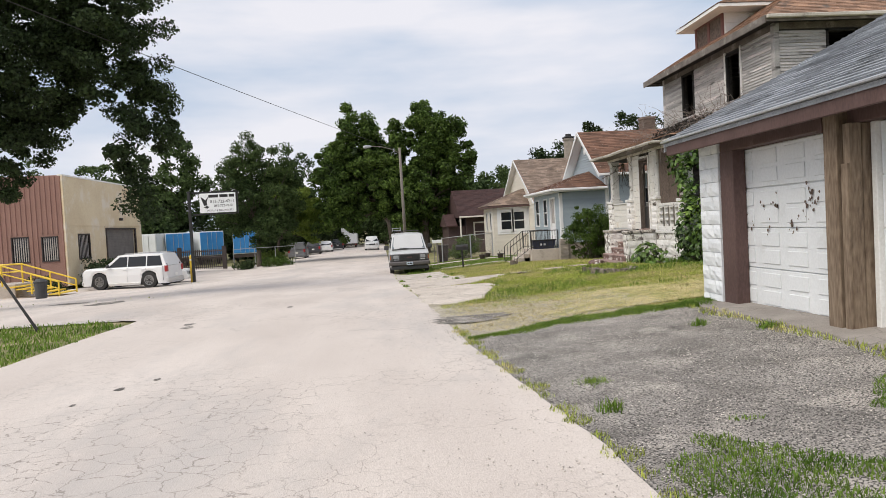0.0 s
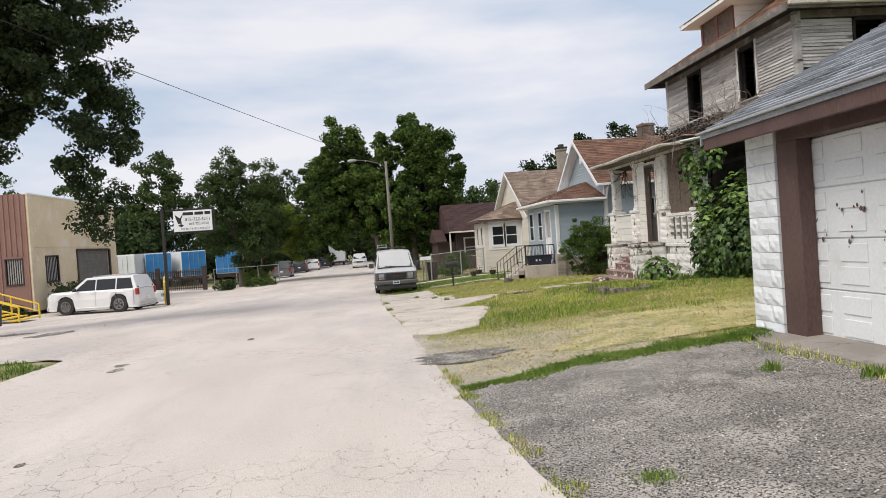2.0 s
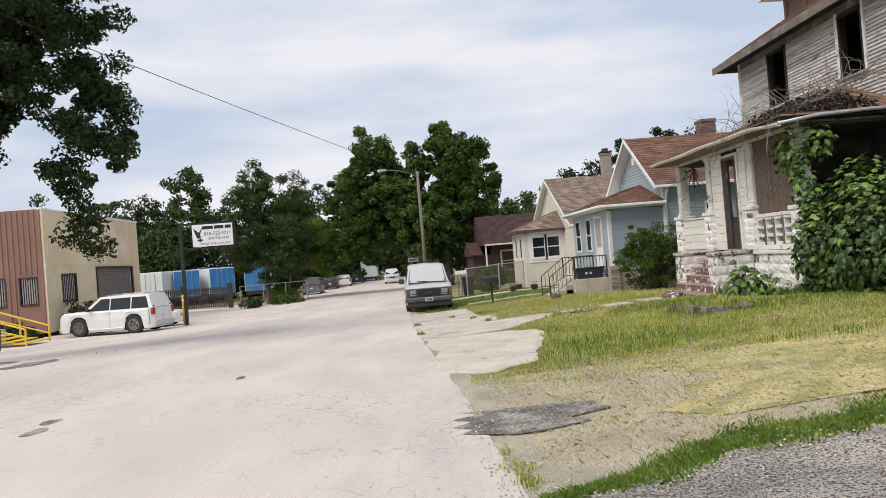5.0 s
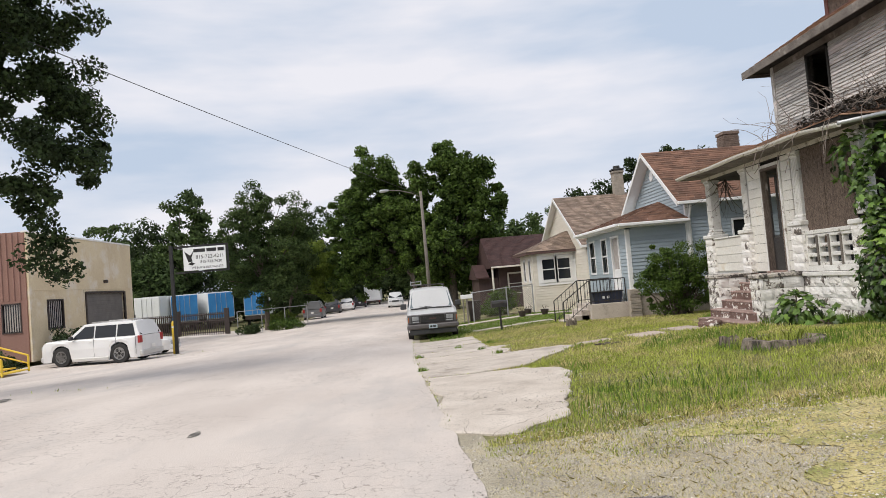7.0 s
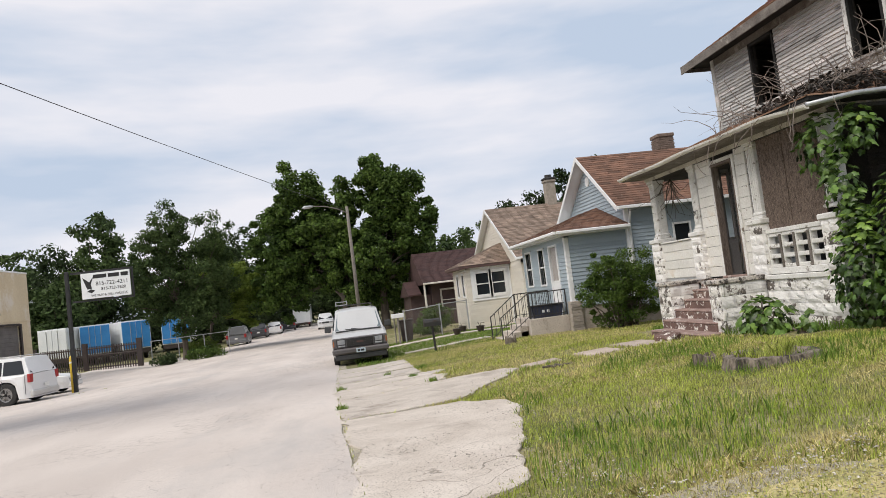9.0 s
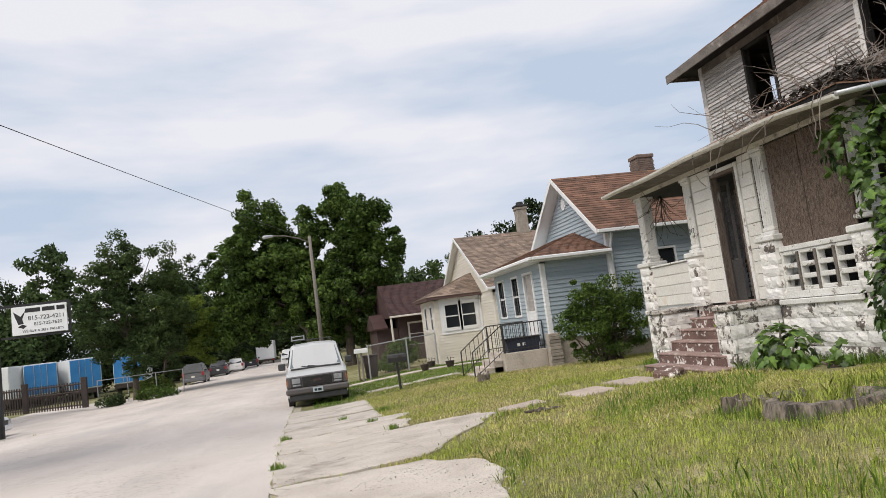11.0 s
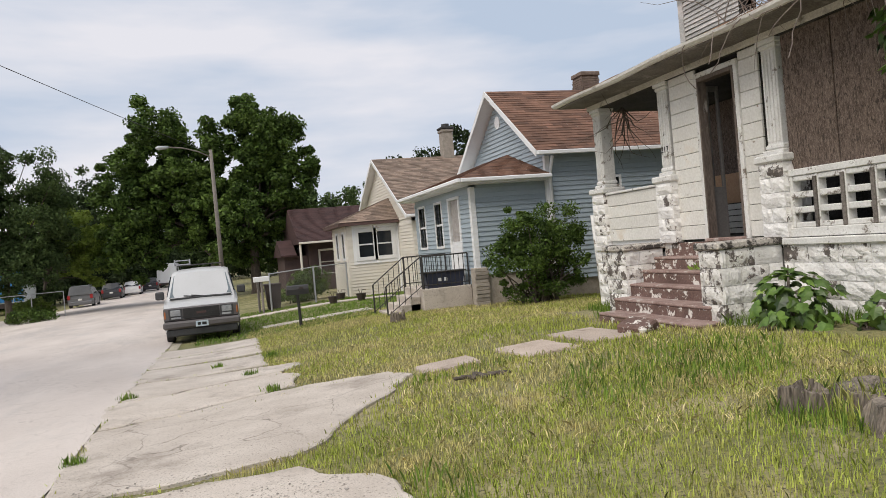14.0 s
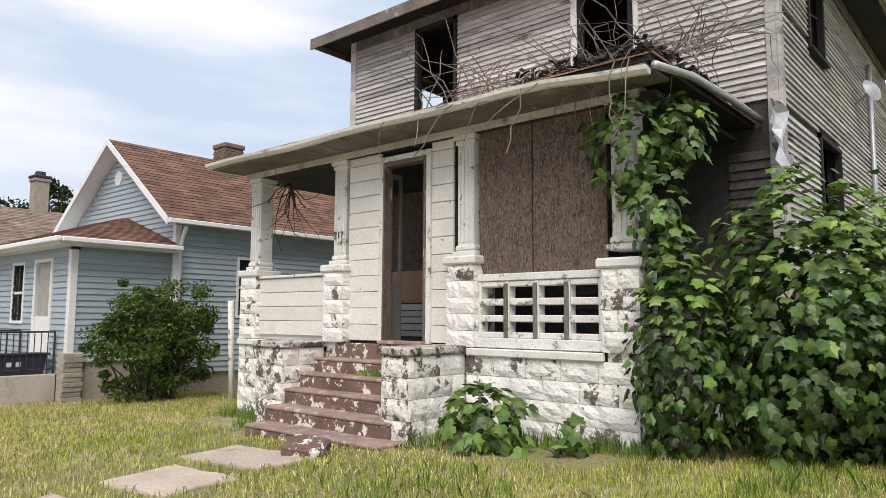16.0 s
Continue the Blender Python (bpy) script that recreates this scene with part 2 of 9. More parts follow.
def cracked(mt, scale, width, colour, warp=0.35, amount=1.0, where=(0.45, 0.6), where_scale=0.35):
    """Adds a net of fine cracks with their own patches to a surface()."""
    N, L = mt.node_tree.nodes, mt.node_tree.links
    bs = N["Principled BSDF"]
    old = bs.inputs["Base Color"].links[0].from_socket
    co = N.new("ShaderNodeTexCoord")
    wn_ = N.new("ShaderNodeTexNoise")
    wn_.inputs["Scale"].default_value, wn_.inputs["Detail"].default_value = scale * 1.5, 4
    L.new(co.outputs["Object"], wn_.inputs["Vector"])
    sc = N.new("ShaderNodeVectorMath")
    sc.operation = "SCALE"
    sc.inputs["Scale"].default_value = warp / scale * 2
    L.new(wn_.outputs["Color"], sc.inputs[0])
    ad = N.new("ShaderNodeVectorMath")
    L.new(co.outputs["Object"], ad.inputs[0])
    L.new(sc.outputs["Vector"], ad.inputs[1])
    vo = N.new("ShaderNodeTexVoronoi")
    vo.feature = "DISTANCE_TO_EDGE"
    vo.inputs["Scale"].default_value = scale
    L.new(ad.outputs["Vector"], vo.inputs["Vector"])
    mr = N.new("ShaderNodeMapRange")
    mr.inputs["From Min"].default_value, mr.inputs["From Max"].default_value = width, 0.0
    mr.inputs["To Max"].default_value = amount
    L.new(vo.outputs["Distance"], mr.inputs["Value"])
    pn = N.new("ShaderNodeTexNoise")
    pn.inputs["Scale"].default_value, pn.inputs["Detail"].default_value = where_scale, 5
    L.new(co.outputs["Object"], pn.inputs["Vector"])
    pr = N.new("ShaderNodeMapRange")
    pr.inputs["From Min"].default_value, pr.inputs["From Max"].default_value = where
    L.new(pn.outputs["Fac"], pr.inputs["Value"])
    mu = N.new("ShaderNodeMath")
    mu.operation = "MULTIPLY"
    L.new(mr.outputs["Result"], mu.inputs[0])
    L.new(pr.outputs["Result"], mu.inputs[1])
    mx = N.new("ShaderNodeMix")
    mx.data_type = "RGBA"
    mx.inputs["B"].default_value = (*colour, 1)
    L.new(mu.outputs[0], mx.inputs["Factor"])
    L.new(old, mx.inputs["A"])
    L.new(mx.outputs["Result"], bs.inputs["Base Color"])
    return mt


def glass(name, tint=(0.03, 0.035, 0.04), rough=0.06, spec=0.45):
    mt = bpy.data.materials.new(name)
    mt.use_nodes = True
    bs = mt.node_tree.nodes["Principled BSDF"]
    bs.inputs["Base Color"].default_value = (*tint, 1)
    bs.inputs["Roughness"].default_value = rough
    bs.inputs["Specular IOR Level"].default_value = spec
    return mt


M = {}
M["soil"] = surface("yard_soil", (0.11, 0.125, 0.04), (0.28, 0.25, 0.105), 0.95, 0.9, 26, 0.6, 0.03, stain=(0.40, 0.34, 0.20), stain_scale=0.8, stain_at=(0.5, 0.66), speck=(0.08, 0.07, 0.04), speck_at=(0.53, 0.68), speck_scale=38)
M["road"] = cracked(cracked(surface("road_concrete", (0.49, 0.43, 0.39), (0.65, 0.585, 0.535), 0.9, 0.7, 120, 0.5, 0.006, stain=(0.43, 0.40, 0.38), stain_scale=0.45, stain_at=(0.5, 0.72), stretch=(1, 0.35, 1), speck=(0.40, 0.35, 0.31), speck_at=(0.60, 0.74), speck_scale=95), 4.0, 0.022, (0.20, 0.17, 0.148), warp=0.5, amount=0.9, where=(0.475, 0.58), where_scale=0.3), 1.0, 0.007, (0.22, 0.19, 0.17), warp=0.6, amount=0.6, where=(0.46, 0.56))
M["slab"] = cracked(surface("slab_concrete", (0.45, 0.39, 0.335), (0.63, 0.565, 0.50), 0.92, 1.6, 120, 0.6, 0.006, stain=(0.35, 0.30, 0.255), stain_scale=1.1, rnd=0.08, speck=(0.27, 0.235, 0.20), speck_at=(0.57, 0.68), speck_scale=60), 0.8, 0.007, (0.2, 0.17, 0.14), where=(0.4, 0.55))
M["asphalt"] = cracked(surface("worn_asphalt", (0.20, 0.185, 0.168), (0.45, 0.415, 0.38), 0.95, 1.4, 70, 1.0, 0.02, stain=(0.52, 0.475, 0.43), stain_scale=1.5, stain_at=(0.50, 0.64), speck=(0.055, 0.05, 0.045), speck_at=(0.50, 0.58), speck_scale=62), 0.7, 0.006, (0.07, 0.062, 0.055), warp=0.6, where=(0.45, 0.58))
M["gravel"] = surface("gravelly_dirt", (0.32, 0.285, 0.21), (0.56, 0.50, 0.38), 0.95, 1.6, 90, 0.7, 0.014, stain=(0.46, 0.39, 0.24), stain_scale=1.6, speck=(0.12, 0.105, 0.085), speck_at=(0.54, 0.64), speck_scale=110)
M["tar"] = surface("old_tar_patch", (0.10, 0.09, 0.08), (0.36, 0.33, 0.295), 0.95, 3.0, 90, 0.9, 0.014, stain=(0.46, 0.42, 0.38), stain_scale=3.0, stain_at=(0.48, 0.58), speck=(0.045, 0.043, 0.04), speck_at=(0.5, 0.58), speck_scale=80)
M["straw"] = surface("dry_straw", (0.42, 0.35, 0.15), (0.64, 0.55, 0.28), 0.95, 2.0, 80, 0.7, 0.015, stain=(0.27, 0.28, 0.085), stain_scale=2.6, stain_at=(0.46, 0.60), speck=(0.20, 0.165, 0.09), speck_at=(0.52, 0.64), speck_scale=42)
M["block"] = surface("painted_rock_face_block", (0.72, 0.695, 0.67), (0.84, 0.825, 0.80), 0.75, 3.0, 26, 0.9, 0.02, stain=(0.25, 0.215, 0.19), stain_scale=8.0, stain_at=(0.635, 0.68), rnd=0.04)
M["block_worn"] = surface("peeling_block", (0.66, 0.63, 0.59), (0.84, 0.82, 0.79), 0.8, 3.0, 26, 1.0, 0.02, stain=(0.13, 0.11, 0.098), stain_scale=6.0, stain_at=(0.525, 0.56), rnd=0.08, speck=(0.34, 0.30, 0.27), speck_at=(0.6, 0.68), speck_scale=17)
M["gblock"] = surface("white_garage_block", (0.66, 0.69, 0.72), (0.78, 0.80, 0.82), 0.7, 3.0, 40, 0.4, 0.01, stain=(0.55, 0.53, 0.50), stain_scale=2.0, stain_at=(0.6, 0.75), rnd=0.05)
M["white"] = surface("weathered_white_paint", (0.72, 0.71, 0.675), (0.84, 0.835, 0.81), 0.6, 2.5, 35, 0.2, 0.004, stain=(0.46, 0.41, 0.345), stain_scale=2.2, stain_at=(0.62, 0.8), rnd=0.04)
M["peel"] = surface("peeling_white_paint", (0.60, 0.585, 0.555), (0.77, 0.76, 0.735), 0.7, 3, 40, 0.3, 0.005, stain=(0.20, 0.17, 0.14), stain_scale=7.0, stain_at=(0.58, 0.64))
M["clap"] = surface("grey_weathered_clapboard", (0.31, 0.298, 0.288), (0.54, 0.522, 0.506), 0.85, 1.4, 30, 0.5, 0.008, stain=(0.64, 0.58, 0.56), stain_scale=0.9, stain_at=(0.52, 0.68), rnd=0.22, stretch=(1, 0.6, 3), speck=(0.07, 0.065, 0.06), speck_at=(0.62, 0.74), speck_scale=1.7)
# Soot in the burnt rooms; on the porch its darkness stands for shade.
M["clap_inner"] = surface("soot_and_shade_sheathing", (0.02, 0.018, 0.016), (0.06, 0.055, 0.05), 0.95, 2, 30, 0.3)
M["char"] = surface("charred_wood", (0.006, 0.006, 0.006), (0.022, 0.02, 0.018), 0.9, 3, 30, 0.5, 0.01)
M["osb"] = surface("weathered_strand_board", (0.06, 0.04, 0.031), (0.17, 0.125, 0.098), 0.9, 14.0, 90, 0.5, 0.008, stain=(0.23, 0.18, 0.145), stain_scale=34, stain_at=(0.5, 0.66), stretch=(1, 1.6, 0.6), speck=(0.05, 0.035, 0.027), speck_at=(0.55, 0.65), speck_scale=30)
M["ply"] = surface("orange_plywood", (0.42, 0.24, 0.13), (0.52, 0.33, 0.2), 0.8, 2.0, 30, 0.15)
M["red_paint"] = surface("worn_red_step_paint", (0.11, 0.065, 0.053), (0.20, 0.125, 0.105), 0.85, 3.0, 40, 0.5, 0.008, stain=(0.72, 0.68, 0.63), stain_scale=7.5, stain_at=(0.545, 0.58))
M["tread"] = surface("worn_step_tread", (0.20, 0.125, 0.105), (0.36, 0.26, 0.23), 0.9, 3.0, 50, 0.4, 0.006, stain=(0.50, 0.44, 0.40), stain_scale=5, stain_at=(0.55, 0.66))
M["shingle_old"] = surface("aged_brown_shingle", (0.19, 0.105, 0.065), (0.36, 0.22, 0.145), 0.9, 3.0, 40, 0.4, 0.008, stain=(0.11, 0.09, 0.075), stain_scale=1.6, island=0.3)
M["shingle_rust"] = surface("rust_brown_shingle", (0.105, 0.055, 0.035), (0.20, 0.105, 0.07), 0.9, 2.0, 40, 0.4, 0.008, island=0.35)
M["shingle_tan"] = surface("tan_brown_shingle", (0.145, 0.105, 0.08), (0.27, 0.20, 0.155), 0.9, 2.0, 40, 0.4, 0.008, island=0.35)
M["shingle_grey"] = surface("grey_slate_shingle", (0.20, 0.215, 0.24), (0.36, 0.38, 0.41), 0.85, 2.0, 45, 0.4, 0.008, stain=(0.13, 0.14, 0.15), stain_scale=1.2, island=0.22)
M["shingle_red"] = surface("dark_maroon_shingle", (0.038, 0.018, 0.017), (0.07, 0.034, 0.031), 0.9, 2.0, 40, 0.4, 0.008, island=0.2)
M["brown_trim"] = surface("brown_painted_wood", (0.075, 0.042, 0.037), (0.12, 0.07, 0.062), 0.7, 3.0, 40, 0.3, 0.004, stain=(0.22, 0.165, 0.14), stain_scale=3.0, stain_at=(0.62, 0.75), stretch=(1, 1, 0.4))
M["raw_post"] = surface("stained_raw_timber", (0.13, 0.09, 0.06), (0.29, 0.22, 0.155), 0.85, 2.5, 40, 0.4, 0.004, stain=(0.075, 0.05, 0.035), stain_scale=3.0, stretch=(1, 1, 0.18))
M["gdoor"] = surface("white_steel_door", (0.72, 0.74, 0.75), (0.80, 0.82, 0.83), 0.45, 1.5, 30, 0.06, 0.003, stain=(0.62, 0.62, 0.61), stain_scale=1.2)
M["rust"] = surface("rusty_scrape", (0.08, 0.05, 0.04), (0.2, 0.15, 0.12), 0.9, 12, 60, 0.4)
M["blue"] = surface("pale_blue_vinyl", (0.33, 0.39, 0.435), (0.38, 0.44, 0.48), 0.55, 0.8, 20, 0.05, 0.002, rnd=0.05)
M["cream"] = surface("cream_vinyl", (0.66, 0.61, 0.53), (0.72, 0.68, 0.60), 0.55, 0.8, 20, 0.05, 0.002, rnd=0.04)
M["vinyl_white"] = surface("white_trim", (0.74, 0.74, 0.74), (0.81, 0.81, 0.81), 0.5, 1.5, 20, 0.05, 0.002)
M["maroon"] = surface("maroon_siding", (0.055, 0.034, 0.031), (0.09, 0.056, 0.051), 0.8, 2, 30, 0.2, 0.004)
M["window"] = glass("dark_window_glass", (0.02, 0.023, 0.027))
M["curtain"] = surface("drawn_curtain", (0.30, 0.27, 0.25), (0.45, 0.42, 0.40), 0.9, 5, 40, 0.1)
M["brick"] = surface("weathered_brick", (0.12, 0.085, 0.068), (0.22, 0.165, 0.135), 0.9, 8, 50, 0.5, 0.006, rnd=0.2)
M["stone"] = surface("ledge_stone", (0.27, 0.235, 0.195), (0.40, 0.35, 0.30), 0.9, 6, 40, 0.6, 0.01, rnd=0.2)
M["iron"] = surface("black_iron", (0.018, 0.018, 0.018), (0.04, 0.036, 0.034), 0.55, 8, 60, 0.1, 0.002)
M["galv"] = surface("galvanised_steel", (0.36, 0.37, 0.38), (0.5, 0.51, 0.52), 0.45, 5, 60, 0.1, 0.002, metal=0.5)
M["pole"] = surface("grey_wood_pole", (0.13, 0.115, 0.10), (0.25, 0.225, 0.20), 0.9, 3, 40, 0.4, 0.006, stretch=(1, 1, 0.2))
M["yellow_wall"] = surface("faded_cream_metal_wall", (0.62, 0.50, 0.33), (0.73, 0.62, 0.43), 0.7, 0.5, 15, 0.1, 0.004, stain=(0.74, 0.66, 0.55), stain_scale=0.6, stain_at=(0.52, 0.62))
M["rib_wall"] = surface("brown_ribbed_metal", (0.25, 0.135, 0.105), (0.32, 0.18, 0.145), 0.6, 0.6, 15, 0.08, 0.003)
M["rollup"] = surface("grey_rollup_steel", (0.13, 0.12, 0.115), (0.19, 0.175, 0.165), 0.6, 2, 30, 0.1, 0.003)
M["yellow"] = surface("yellow_safety_paint", (0.68, 0.46, 0.03), (0.78, 0.55, 0.06), 0.5, 4, 40, 0.1, 0.003, stain=(0.4, 0.28, 0.1), stain_scale=6, stain_at=(0.62, 0.7))
M["dark_metal"] = surface("dark_painted_metal", (0.035, 0.024, 0.022), (0.06, 0.045, 0.04), 0.6, 4, 40, 0.1, 0.003)
M["sign_face"] = surface("white_sign_face", (0.76, 0.78, 0.78), (0.82, 0.84, 0.84), 0.4, 2, 20, 0.0)
M["black"] = surface("black_paint", (0.012, 0.012, 0.012), (0.025, 0.025, 0.025), 0.5, 5, 40, 0.05, 0.002)
M["trailer_white"] = surface("white_trailer_skin", (0.66, 0.68, 0.70), (0.76, 0.78, 0.79), 0.5, 0.6, 20, 0.05, 0.003, stain=(0.45, 0.45, 0.45), stain_scale=0.8, stain_at=(0.6, 0.8))
M["trailer_blue"] = surface("blue_trailer_door", (0.03, 0.20, 0.52), (0.05, 0.27, 0.62), 0.5, 1, 20, 0.05, 0.003)
M["car_white"] = surface("white_car_paint", (0.72, 0.72, 0.72), (0.78, 0.78, 0.78), 0.25, 1, 40, 0.0)
M["car_silver"] = surface("silver_car_paint", (0.56, 0.555, 0.54), (0.63, 0.625, 0.61), 0.3, 1, 40, 0.0, metal=0.3)
M["car_dark"] = surface("dark_car_paint", (0.03, 0.032, 0.035), (0.05, 0.05, 0.055), 0.3, 1, 40, 0.0)
M["car_grey"] = surface("grey_car_paint", (0.15, 0.155, 0.165), (0.21, 0.215, 0.225), 0.35, 1, 40, 0.0, metal=0.3)
M["van_lower"] = surface("two_tone_grey_van_paint", (0.11, 0.10, 0.10), (0.15, 0.135, 0.13), 0.4, 1, 40, 0.0, metal=0.2)
M["plastic"] = surface("grey_black_plastic", (0.035, 0.035, 0.036), (0.065, 0.065, 0.066), 0.6, 4, 60, 0.1, 0.002)
M["tyre"] = surface("tyre_rubber", (0.018, 0.018, 0.018), (0.035, 0.034, 0.033), 0.85, 8, 60, 0.2, 0.003)
M["rim"] = surface("alloy_rim", (0.26, 0.26, 0.26), (0.36, 0.36, 0.36), 0.3, 4, 40, 0.0, metal=0.8)
M["lamp_clear"] = surface("headlamp_glass", (0.26, 0.27, 0.28), (0.42, 0.43, 0.44), 0.15, 8, 40, 0.0)
M["lamp_amber"] = surface("amber_lens", (0.32, 0.10, 0.03), (0.42, 0.14, 0.04), 0.3, 8, 40, 0.0)
M["lamp_red"] = surface("red_lens", (0.30, 0.02, 0.02), (0.38, 0.03, 0.03), 0.3, 8, 40, 0.0)
M["bark"] = surface("furrowed_bark", (0.06, 0.048, 0.036), (0.14, 0.115, 0.09), 0.95, 5, 40, 0.8, 0.02, stretch=(1, 1, 0.3))
M["stump"] = surface("weathered_stump_wood", (0.085, 0.07, 0.055), (0.30, 0.25, 0.20), 0.95, 6, 50, 1.0, 0.03, stretch=(1, 1, 0.18), stain=(0.05, 0.042, 0.034), stain_scale=7, stain_at=(0.52, 0.6))
M["dead"] = surface("dead_vine_wood", (0.14, 0.11, 0.095), (0.26, 0.22, 0.19), 0.95, 5, 40, 0.3, 0.004)
M["leaf"] = surface("maple_foliage", (0.036, 0.07, 0.012), (0.098, 0.155, 0.027), 0.7, 0.35, 3, 0.0, island=0.55, thin=0.2, spec=0.3)
M["leaf_dark"] = surface("dark_foliage", (0.016, 0.029, 0.010), (0.047, 0.073, 0.022), 0.75, 0.35, 3, 0.0, island=0.45, thin=0.2, spec=0.3)
M["leaf_light"] = surface("light_foliage", (0.075, 0.12, 0.02), (0.17, 0.23, 0.045), 0.7, 0.35, 3, 0.0, island=0.4, thin=0.3, spec=0.3)
M["leaf_bright"] = surface("bright_foliage", (0.14, 0.20, 0.03), (0.28, 0.36, 0.07), 0.7, 0.35, 3, 0.0, island=0.35, thin=0.35, spec=0.3)
M["leaf_far"] = surface("far_foliage", (0.034, 0.060, 0.019), (0.085, 0.126, 0.038), 0.75, 0.2, 2, 0.0, island=0.45, thin=0.2, spec=0.25)
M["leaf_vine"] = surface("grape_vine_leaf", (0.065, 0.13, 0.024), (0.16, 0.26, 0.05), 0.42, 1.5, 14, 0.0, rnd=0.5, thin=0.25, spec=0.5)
# Inner leaves darker, upward-facing ones lighter: light and shade put into leaf colour.
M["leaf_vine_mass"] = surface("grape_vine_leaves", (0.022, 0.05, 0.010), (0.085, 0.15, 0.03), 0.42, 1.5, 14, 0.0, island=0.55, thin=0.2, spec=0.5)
M["leaf_lit_top"] = surface("lit_top_vine_leaves", (0.10, 0.185, 0.03), (0.24, 0.36, 0.07), 0.42, 1.5, 14, 0.0, island=0.4, thin=0.3, spec=0.5)
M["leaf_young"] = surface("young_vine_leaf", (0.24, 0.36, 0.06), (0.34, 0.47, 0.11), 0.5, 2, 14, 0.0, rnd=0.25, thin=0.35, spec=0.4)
M["grass"] = surface("green_grass_blades", (0.27, 0.345, 0.05), (0.49, 0.53, 0.125), 0.7, 0.6, 5, 0.0, island=0.65, thin=0.3, spec=0.3, stain=(0.56, 0.49, 0.22), stain_scale=1.3, stain_at=(0.50, 0.62))
M["grass_lush"] = surface("lush_grass_blades", (0.11, 0.20, 0.028), (0.23, 0.335, 0.06), 0.7, 0.8, 5, 0.0, island=0.45, thin=0.3, spec=0.3)
M["grass_dry"] = surface("dry_grass_blades", (0.56, 0.48, 0.22), (0.78, 0.68, 0.38), 0.85, 1.0, 5, 0.0, island=0.45, thin=0.25, spec=0.2)
M["dark_trim"] = surface("grime_and_shade_trim", (0.085, 0.072, 0.062), (0.21, 0.185, 0.165), 0.85, 2.5, 40, 0.4, 0.006, stain=(0.36, 0.33, 0.30), stain_scale=2.2, stain_at=(0.56, 0.68))
M["grimy"] = surface("grimy_cream_paint", (0.40, 0.365, 0.31), (0.62, 0.585, 0.52), 0.75, 1.6, 40, 0.3, 0.005, stain=(0.17, 0.145, 0.12), stain_scale=2.6, stain_at=(0.56, 0.68))
# Darker clapboard copy with the enclosed porch's shade put into its colour.
M["clap_shaded"] = surface("porch_shade_clapboard", (0.035, 0.032, 0.03), (0.11, 0.10, 0.095), 0.9, 2.0, 30, 0.4, 0.006, rnd=0.2)
M["pebble"] = surface("pale_pebbles", (0.24, 0.22, 0.19), (0.55, 0.51, 0.46), 0.9, 4, 40, 0.2, island=0.45)
M["grass_far"] = surface("sunny_yellow_grass", (0.30, 0.365, 0.06), (0.52, 0.53, 0.14), 0.7, 0.6, 5, 0.0, island=0.6, thin=0.3, spec=0.3, stain=(0.56, 0.50, 0.23), stain_scale=0.55, stain_at=(0.48, 0.6))
M["slab_dark"] = cracked(surface("stained_concrete", (0.22, 0.195, 0.175), (0.38, 0.345, 0.31), 0.92, 1.6, 110, 0.5, 0.006, stain=(0.15, 0.135, 0.12), stain_scale=1.4), 0.8, 0.008, (0.10, 0.09, 0.08), where=(0.35, 0.5))

M["slab_tan"] = surface("tan_stepping_slab", (0.38, 0.305, 0.25), (0.55, 0.46, 0.39), 0.92, 2.2, 90, 0.6, 0.006, stain=(0.27, 0.215, 0.17), stain_scale=1.6, rnd=0.08, speck=(0.24, 0.20, 0.16), speck_at=(0.57, 0.68), speck_scale=60)
M["cap"] = surface("blackened_cement_cap", (0.30, 0.27, 0.24), (0.62, 0.58, 0.53), 0.9, 4.0, 40, 0.6, 0.01, stain=(0.06, 0.052, 0.047), stain_scale=7.0, stain_at=(0.5, 0.56))
M["siding"] = surface("yellowed_white_siding", (0.62, 0.595, 0.545), (0.78, 0.76, 0.715), 0.55, 1.6, 30, 0.15, 0.004, stain=(0.60, 0.49, 0.36), stain_scale=1.6, stain_at=(0.58, 0.80), rnd=0.04, speck=(0.30, 0.24, 0.19), speck_at=(0.70, 0.74), speck_scale=9)
M["gutter"] = surface("aged_white_gutter", (0.58, 0.555, 0.52), (0.80, 0.78, 0.745), 0.6, 2.0, 40, 0.2, 0.004, stain=(0.24, 0.21, 0.18), stain_scale=4.5, stain_at=(0.60, 0.68), stretch=(1, 0.4, 1))
M["jamb"] = surface("grimy_brown_jamb", (0.07, 0.052, 0.043), (0.19, 0.15, 0.125), 0.85, 3.0, 40, 0.4, 0.004, stain=(0.48, 0.44, 0.40), stain_scale=5.0, stain_at=(0.60, 0.66), stretch=(1, 1, 0.3))
M["litter"] = surface("rotting_leaf_litter", (0.012, 0.010, 0.008), (0.05, 0.042, 0.034), 0.95, 6, 60, 0.3, island=0.4)
M["flashing"] = surface("bent_pale_flashing", (0.40, 0.41, 0.43), (0.58, 0.59, 0.60), 0.4, 4, 40, 0.15, 0.004, metal=0.3, stain=(0.36, 0.34, 0.32), stain_scale=5, stain_at=(0.6, 0.7))

# ---- ground, road and pavements ----
def wob(a, b, amp, f=1.0):
    return amp * noise.noise(Vector((a * f, b * f, 3.7))) * 2


